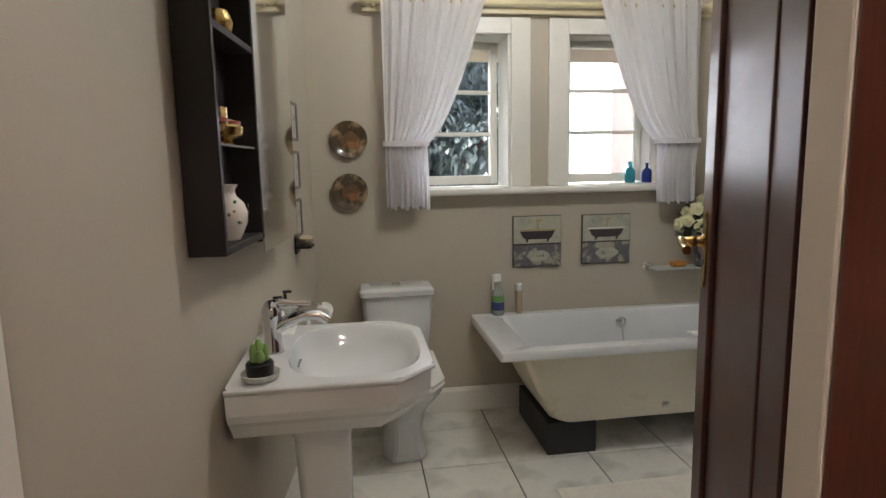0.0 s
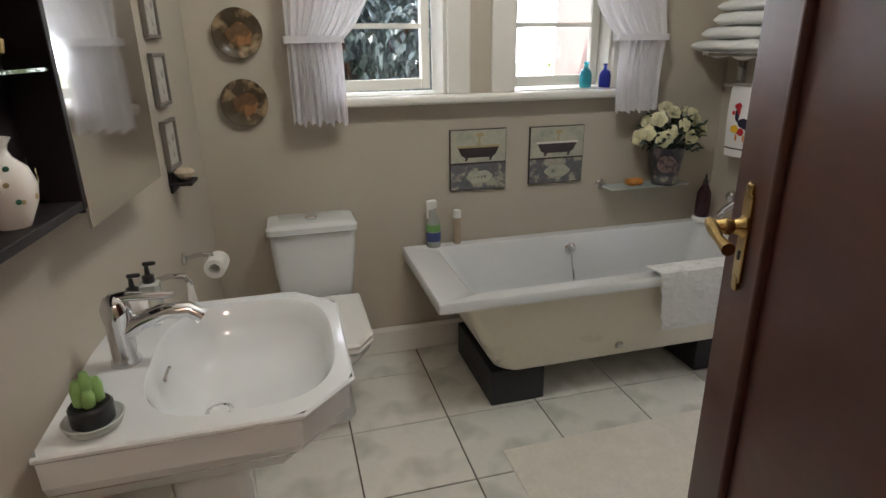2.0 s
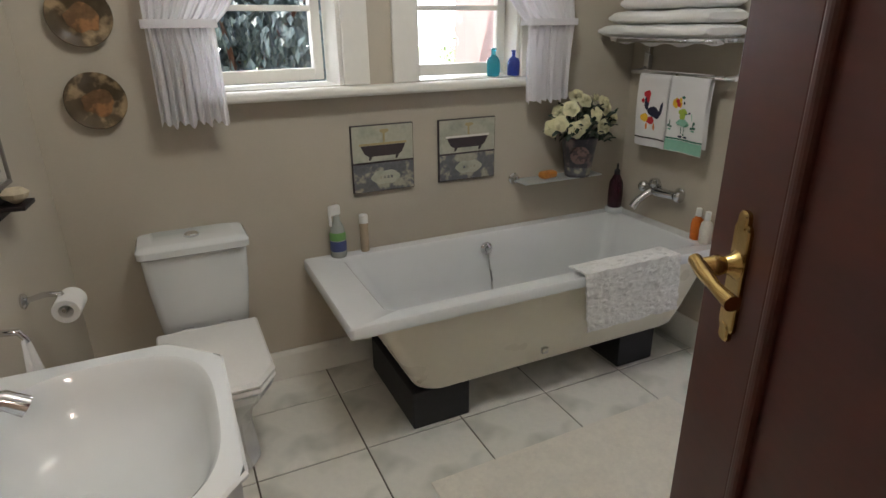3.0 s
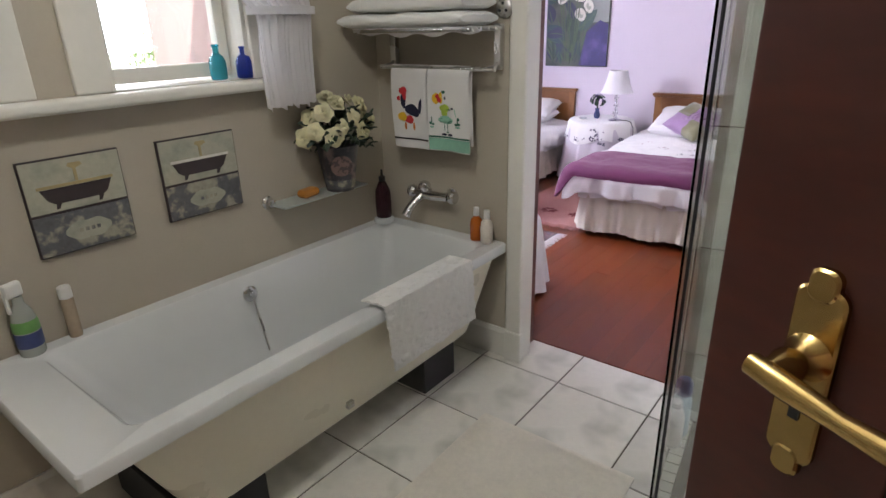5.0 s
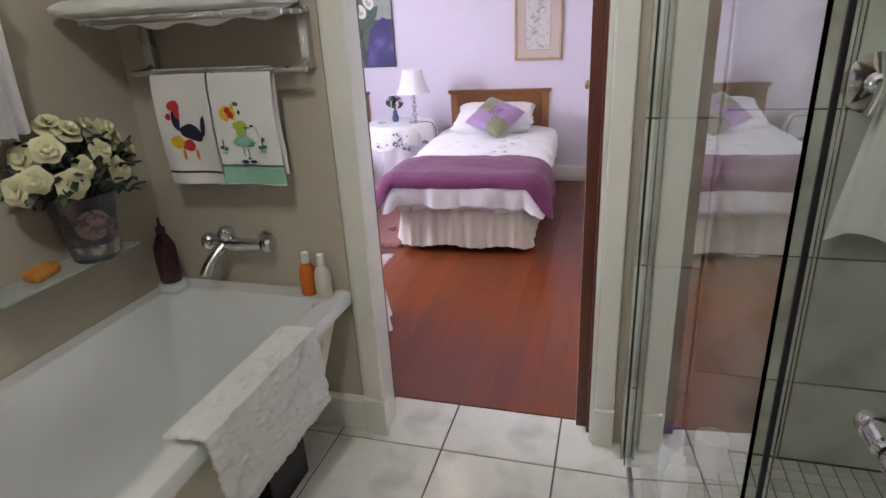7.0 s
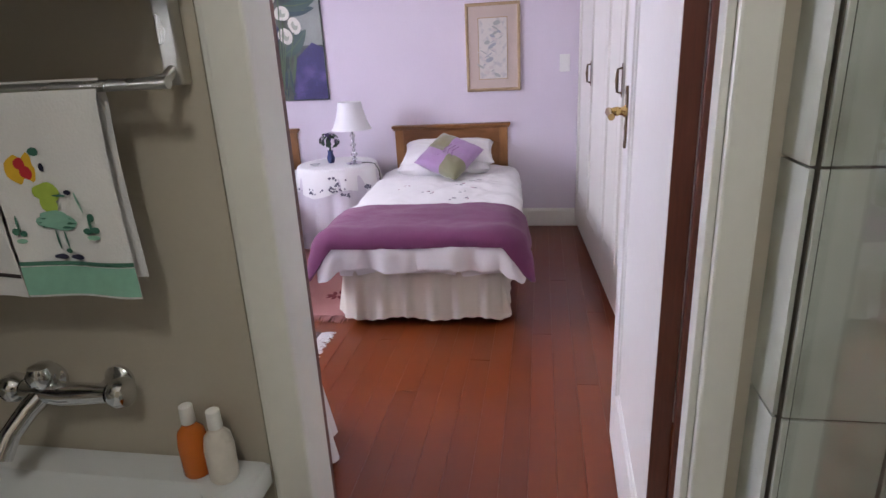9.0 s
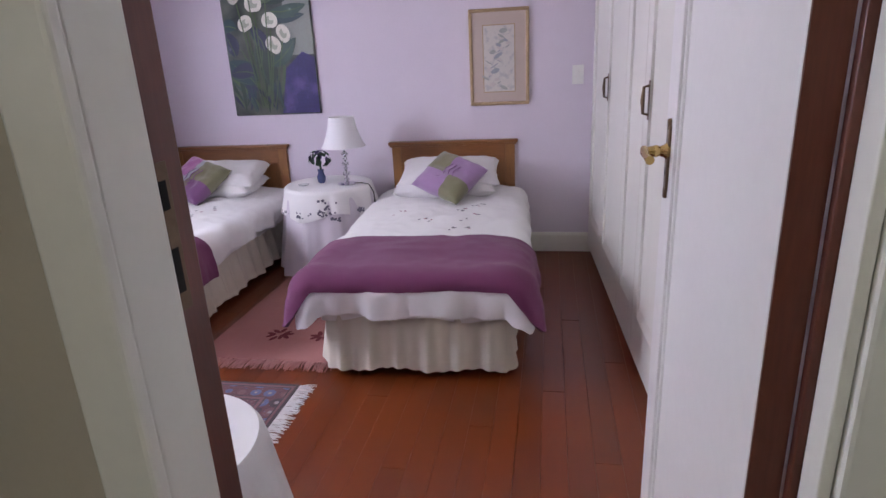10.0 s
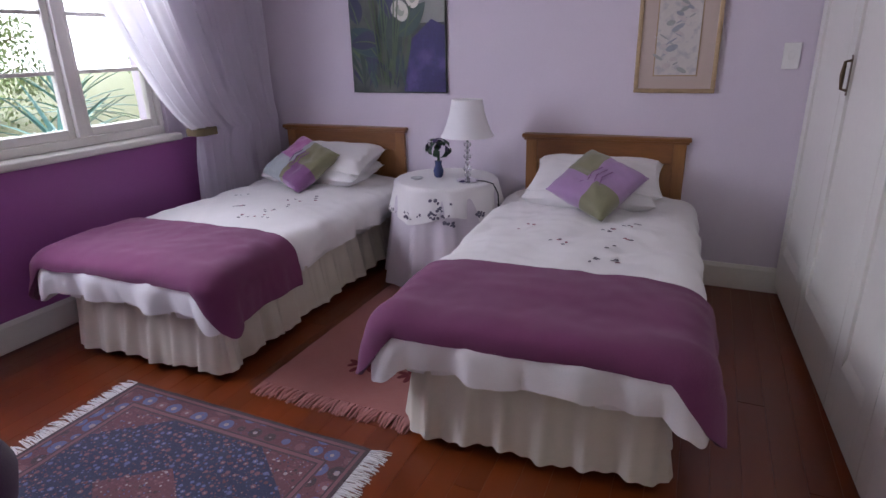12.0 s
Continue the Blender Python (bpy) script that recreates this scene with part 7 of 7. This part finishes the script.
pink_rug()

# round table by the doorway, and a plum ottoman
SC = (3.945, 4.78)
st = thing("round_side_table", pose(*SC, 0), "round side table hidden under a white cloth", "table")
part("tabletop", lathe([(0.255, 0.410), (0.26, 0.415), (0.26, 0.43), (0.255, 0.433)], 40, centre=SC), HEADBOARD, st, smooth=True)
part("column", lathe([(0.03, 0.05), (0.03, 0.40), (0.08, 0.41)], 16, centre=SC), HEADBOARD, st, smooth=True)
part("foot", lathe([(0.17, 0.010), (0.17, 0.03), (0.05, 0.055)], 24, centre=SC), HEADBOARD, st, smooth=True)
round_cloth(*SC, 0.263, 0.436, 0.016, 0.05, 0.018, 12, LINEN, "tablecloth", "white floor-length cloth over the round side table", "tablecloth")
om = pose(3.86, 5.38, 0.0)
DEEP_PLUM = mat("deep_plum_velvet", (0.045, 0.014, 0.042), 0.9, vary=0.15, scale=7, grain=220, bump=0.4, depth=0.002, sheen=0.1)
ott = thing("ottoman", om, "low round plum upholstered ottoman", "ottoman")
part("seat", lathe([(0.25, 0.40), (0.285, 0.42), (0.295, 0.47), (0.275, 0.52), (0.20, 0.545), (0.05, 0.552)], 40), DEEP_PLUM, ott, smooth=True, m=om)
part("body", lathe([(0.24, 0.05), (0.255, 0.07), (0.262, 0.20), (0.255, 0.395), (0.24, 0.405)], 40), DEEP_PLUM, ott, smooth=True, m=om)
for a in (45, 135, 225, 315):
    part("leg", lathe([(0.016, 0.011), (0.022, 0.055)], 10, centre=(0.18 * math.cos(radians(a)), 0.18 * math.sin(radians(a)))), JAMB_WOOD, ott, smooth=True, m=om)

# the long curtain
curtain("curtain", CURTAIN_LILAC, -1, 6.86, 5.30, 6.10, 6.085, 2.45, 0.872, 0.02, 6.68, "long pale lilac curtain tied back beside the window", 11, 0.030, 0.30, None)
bandm = loft([rounded(6.075, 6.24, 6.60, 6.74, 0.05, z, 5) for z in (0.852, 0.856, 0.888, 0.892)])
tagged(part("curtain_tie", bandm, ink("olive_braid", (0.17, 0.13, 0.07), 0.8), smooth=True), "olive braid tie round the lilac curtain", "curtain tie")
br_ = thing("curtain_rail", pose(5.2, 6.72, 2.46), "white curtain rail above the bedroom window", "curtain rail")
part("rail", tube([(3.9, 6.70, 2.465), (6.9, 6.70, 2.465)], 0.014, 12), TRIM_WHITE, br_, smooth=True)
for x in (4.0, 5.2, 6.85):
    part("bracket", box(x - 0.01, x + 0.01, 6.70, 6.83, 2.457, 2.473, 0.002), TRIM_WHITE, br_)


# ---- outside ----
back = box(-80, 90, 60, 60.5, -3, 70)
setting(part("backdrop", back, glow_mat("bright_hazy_sky", (0.86, 0.90, 1.0), 13)), "bright hazy sky beyond the garden", "sky")
setting(part("eave", box(-0.5, 3.295, 5.23, 6.05, 2.30, 2.42), WALL_PINK), "pink painted eave above the bathroom windows", "eave")
setting(part("eave", box(-0.5, 3.295, 6.05, 6.09, 2.16, 2.46), TRIM_WHITE), "white painted fascia board of the eave", "eave")


def shrub(x, y, h, r, n, seed, material, label, trunk_h=0.5):
    rnd = random.Random(seed)
    o = thing("garden_tree", pose(x, y, -0.3), label, "tree", "garden trees")
    t = tube([(x, y, -0.3), (x + 0.05, y, trunk_h * 0.5), (x - 0.03, y + 0.05, trunk_h), (x + 0.04, y, h * 0.7)], [0.11, 0.09, 0.07, 0.02], 10)
    for k in range(7):
        a = 2 * math.pi * k / 7
        tube([(x, y, trunk_h * (0.6 + 0.1 * k)), (x + 0.4 * r * math.cos(a), y + 0.4 * r * math.sin(a), trunk_h + 0.1 * k + 0.3), (x + 0.8 * r * math.cos(a), y + 0.8 * r * math.sin(a), trunk_h + 0.6 + 0.12 * k)], [0.05, 0.03, 0.012], 7, bm=t)
    part("trunk", t, JAMB_WOOD, o, smooth=True)
    clumps = [(Vector((x + r * rnd.uniform(-0.8, 0.8), y + r * rnd.uniform(-0.8, 0.8), rnd.uniform(trunk_h * 0.5, h))), rnd.uniform(0.22, 0.5) * r) for _ in range(26)]
    vs, fs = [], []
    for k in range(n):
        c, cr = clumps[k % len(clumps)]
        d = Vector((rnd.gauss(0, 1), rnd.gauss(0, 1), rnd.gauss(0, 1))).normalized()
        p = c + d * cr * rnd.uniform(0.75, 1.05)
        ln, wd = rnd.uniform(0.07, 0.14), rnd.uniform(0.025, 0.045)
        q = (d + Vector((rnd.uniform(-0.7, 0.7), rnd.uniform(-0.7, 0.7), rnd.uniform(-0.2, 0.7)))).normalized().to_track_quat("Z", "Y")
        base = len(vs)
        for a, b, cc in ((0, -ln / 2, 0), (wd, 0, 0.012), (0, ln / 2, 0), (-wd, 0, 0.012)):
            vs.append(p + q @ Vector((a, b, cc)))
        fs.append((base, base + 1, base + 2, base + 3))
    data = bpy.data.meshes.new("crown")
    data.from_pydata([tuple(v) for v in vs], [], fs)
    data.materials.append(material)
    crown = new("crown", data)
    crown.parent = o
    crown.matrix_parent_inverse = stands(o).inverted()


LEAF_A = mat("glossy_leaf", (0.11, 0.15, 0.16), 0.35, vary=0.3, scale=3, grain=20, bump=0.1, random_tint=0.25, islands=True)
LEAF_B = mat("bright_leaf", (0.17, 0.21, 0.06), 0.5, vary=0.3, scale=3, grain=20, bump=0.1, random_tint=0.25, islands=True)
# LEAF_C: green lightened so its colour carries the glare outside the bedroom window
LEAF_C = mat("glare_paled_leaf", (0.34, 0.42, 0.22), 0.5, vary=0.3, scale=3, grain=20, bump=0.1, random_tint=0.25, islands=True)
shrub(1.9, 9.6, 2.9, 1.3, 16000, 1, LEAF_A, "dense dark-leaved garden tree beyond the bathroom window")
shrub(0.3, 10.4, 3.2, 1.5, 14000, 2, LEAF_A, "dense dark-leaved garden tree by the hedge")
shrub(0.9, 12.6, 4.4, 2.2, 16000, 7, LEAF_A, "tall dark-leaved garden tree behind the others")
shrub(3.0, 12.2, 3.6, 1.5, 14000, 3, LEAF_B, "bright green garden tree in the sun")
shrub(11.5, 19.5, 2.0, 2.0, 5000, 5, LEAF_C, "broad green garden tree at the back, its leaves paled for glare")
shrub(17.0, 17.0, 2.2, 2.0, 5000, 6, LEAF_C, "dense garden tree at the side, its leaves paled for glare")


def agave(x, y, h, n, seed, label):
    rnd = random.Random(seed)
    o = thing("spiky_plant", pose(x, y, -0.3), label, "plant", "spiky plants")
    green = mat("agave_green", (0.16, 0.36, 0.34), 0.45, vary=0.2, scale=6, bump=0.1)
    part("stump", lathe([(0.10, -0.3), (0.08, 0.2), (0.06, h)], 12, centre=(x, y)), JAMB_WOOD, o, smooth=True)
    for k in range(n):
        a, e = rnd.uniform(0, 6.28), rnd.uniform(-0.2, 1.2)
        ln, wd = rnd.uniform(0.5, 0.85), rnd.uniform(0.03, 0.055)
        lf = grid(2, 6, lambda u, v: (ln * v, (2 * u - 1) * wd * (1 - v) ** 0.6, -0.25 * ln * v * v + 0.008 * abs(2 * u - 1)))
        part("blade", lf, green, o, smooth=True, m=pose(x, y, h, 0, -math.degrees(e), math.degrees(a)))


agave(7.0, 9.3, 0.45, 36, 1, "spiky green agave outside the bedroom window")
agave(8.0, 10.6, 0.7, 30, 2, "low spiky garden plant outside the bedroom window")
agave(5.9, 10.8, 0.3, 30, 3, "low spiky garden plant in the flower bed")
hm = pose(2.9, 7.4, -0.3)
fp = thing("flower_pot", hm, "terracotta pot with red flowers outside the window", "plant pot")
part("pot", lathe([(0.10, 1.05), (0.15, 1.30), (0.16, 1.30), (0.16, 1.34), (0.14, 1.34)], 24), ink("terracotta", (0.35, 0.13, 0.06), 0.8), fp, smooth=True, m=hm)
part("stand", tube([(0, 0, 0.002), (0, 0, 1.06)], 0.03, 12), BLACK_PLASTIC, fp, smooth=True, m=hm)
rp = random.Random(8)
for k in range(60):
    d = Vector((rp.gauss(0, 1), rp.gauss(0, 1), abs(rp.gauss(0, 1)))).normalized() * rp.uniform(0.08, 0.2)
    part("petal" if k % 3 == 0 else "leaf", grid(2, 2, lambda u, v: ((u - 0.5) * 0.06, (v - 0.5) * 0.07, 0.01 * u)), RED if k % 3 == 0 else LEAF_B, fp, m=hm @ Matrix.Translation(Vector((0, 0, 1.36)) + d) @ pose(0, 0, 0, rp.uniform(-60, 60), rp.uniform(-60, 60), rp.uniform(0, 360)))


# ---- floors ----
setting(part("ground", box(-60, 60, -60, 80, -0.36, -0.30), mat("garden_ground", (0.22, 0.24, 0.13), 0.9, vary=0.3, scale=0.8, bump=0.5)), "grassy garden ground", "ground")
floor = setting(part("floor", box(-0.1, 3.51, 0.4, 5.22, -0.1, -0.004), GROUT), "marbled cream floor tiles with dark grout", "floor")
wood_floor = setting(part("floor", box(3.51, 7.10, 2.9, 7.05, -0.1, -0.010), JAMB_WOOD), "polished red-brown timber floorboards", "floor")


def piece_mesh(name, x, y, z, bevel, material):
    bm = box(-x / 2, x / 2, -y / 2, y / 2, -z, 0, 0)
    top = [e for e in bm.edges if all(v.co.z > -1e-6 for v in e.verts)]
    bmesh.ops.bevel(bm, geom=top, offset=bevel, segments=1, affect="EDGES")
    data = bpy.data.meshes.new(name)
    bm.to_mesh(data)
    bm.free()
    data.materials.append(material)
    return data


def lay(name, data, parent, m):
    ob = new(name, data)
    ob.matrix_world = m
    ob.parent = parent
    return ob


PX, PY, GAP = 0.4135, 0.396, 0.006
meshes = {}


def tile_piece(x0, x1, y0, y1):
    key = (round(x1 - x0, 3), round(y1 - y0, 3))
    if key not in meshes:
        meshes[key] = piece_mesh("tile", key[0] - GAP, key[1] - GAP, 0.008, 0.0012, FLOOR_TILE)
    lay("tile", meshes[key], floor, pose((x0 + x1) / 2, (y0 + y1) / 2, random.uniform(-0.0003, 0.0003)))


for i in range(-7, 2):
    for j in range(-5, 3):
        x0, x1 = 3.244 + (i - 1) * PX, 3.244 + i * PX
        y0, y1 = 4.372 + (j - 1) * PY, 4.372 + j * PY
        x0, x1, y0, y1 = max(x0, 0.42), min(x1, 3.508), max(y0, 2.20), min(y1, 5.0)
        if x1 - x0 < 0.05 or y1 - y0 < 0.05 or (x0 > 2.2 and y1 < 3.0):
            continue
        tile_piece(x0, x1, y0, y1)
setting(part("floor", box(-0.1, 2.4, 0.4, 2.19, -0.003, 0.0), WOOD_FLOOR), "plain timber hall floor", "floor")

# wall tiles of the shower
shower_wall = bpy.data.objects["wall_shower"]
for zi in range(7):
    z0, z1 = 0.312 + (zi - 1) * 0.417, 0.312 + zi * 0.417
    z0, z1 = max(z0, 0.02), min(z1, H)
    for y0, y1 in ((2.37, 2.46), (2.46, 2.873), (2.873, 3.187)):
        d = piece_mesh("tile", z1 - z0 - 0.005, y1 - y0 - 0.005, 0.008, 0.0012, WALL_TILE)
        lay("tile", d, shower_wall, pose(3.424, (y0 + y1) / 2, (z0 + z1) / 2, 0, -90, 0))
    d = piece_mesh("tile", z1 - z0 - 0.005, 0.164, 0.008, 0.0012, WALL_TILE)
    lay("tile", d, shower_wall, pose(3.294, 3.274, (z0 + z1) / 2, 0, -90, 0))
    for x0, x1 in ((2.3, 2.60), (2.60, 3.0135), (3.0135, 3.42)):
        d = piece_mesh("tile", x1 - x0 - 0.005, z1 - z0 - 0.005, 0.008, 0.0012, WALL_TILE)
        lay("tile", d, shower_wall, pose((x0 + x1) / 2, 2.366, (z0 + z1) / 2, -90, 0, 0))
    d = piece_mesh("tile", z1 - z0 - 0.005, 0.128, 0.008, 0.0012, WALL_TILE)
    lay("tile", d, shower_wall, pose(3.36, 3.184, (z0 + z1) / 2, 0, -90, -90))
    lay("tile", d, shower_wall, pose(3.366, 3.362, (z0 + z1) / 2, 0, -90, 90))

tray = bpy.data.objects["shower_tray"]
mosaic = piece_mesh("mosaic_tile", 0.046, 0.046, 0.006, 0.001, MOSAIC)
for i in range(22):
    for j in range(17):
        x, y = 3.40 - i * 0.05, 3.24 - j * 0.05
        if x > 2.6 and y > 2.5:
            lay("mosaic_tile", mosaic, tray, pose(x, y, 0.0165 + random.uniform(-0.0003, 0.0003)))

# floorboards
board_meshes = {}
for i in range(40):
    y = 3.04 + i * 0.0935
    cut = 4.4 + 1.9 * ((i * 0.618) % 1)
    for x0, x1 in ((3.512, cut), (cut, 6.934)):
        key = round(x1 - x0, 2)
        if key not in board_meshes:
            board_meshes[key] = piece_mesh("floorboard", key - 0.0006, 0.0931, 0.02, 0.0007, WOOD_FLOOR)
        lay("floorboard", board_meshes[key], wood_floor, pose((x0 + x1) / 2, y + 0.0467, random.uniform(-0.0004, 0.0004)))
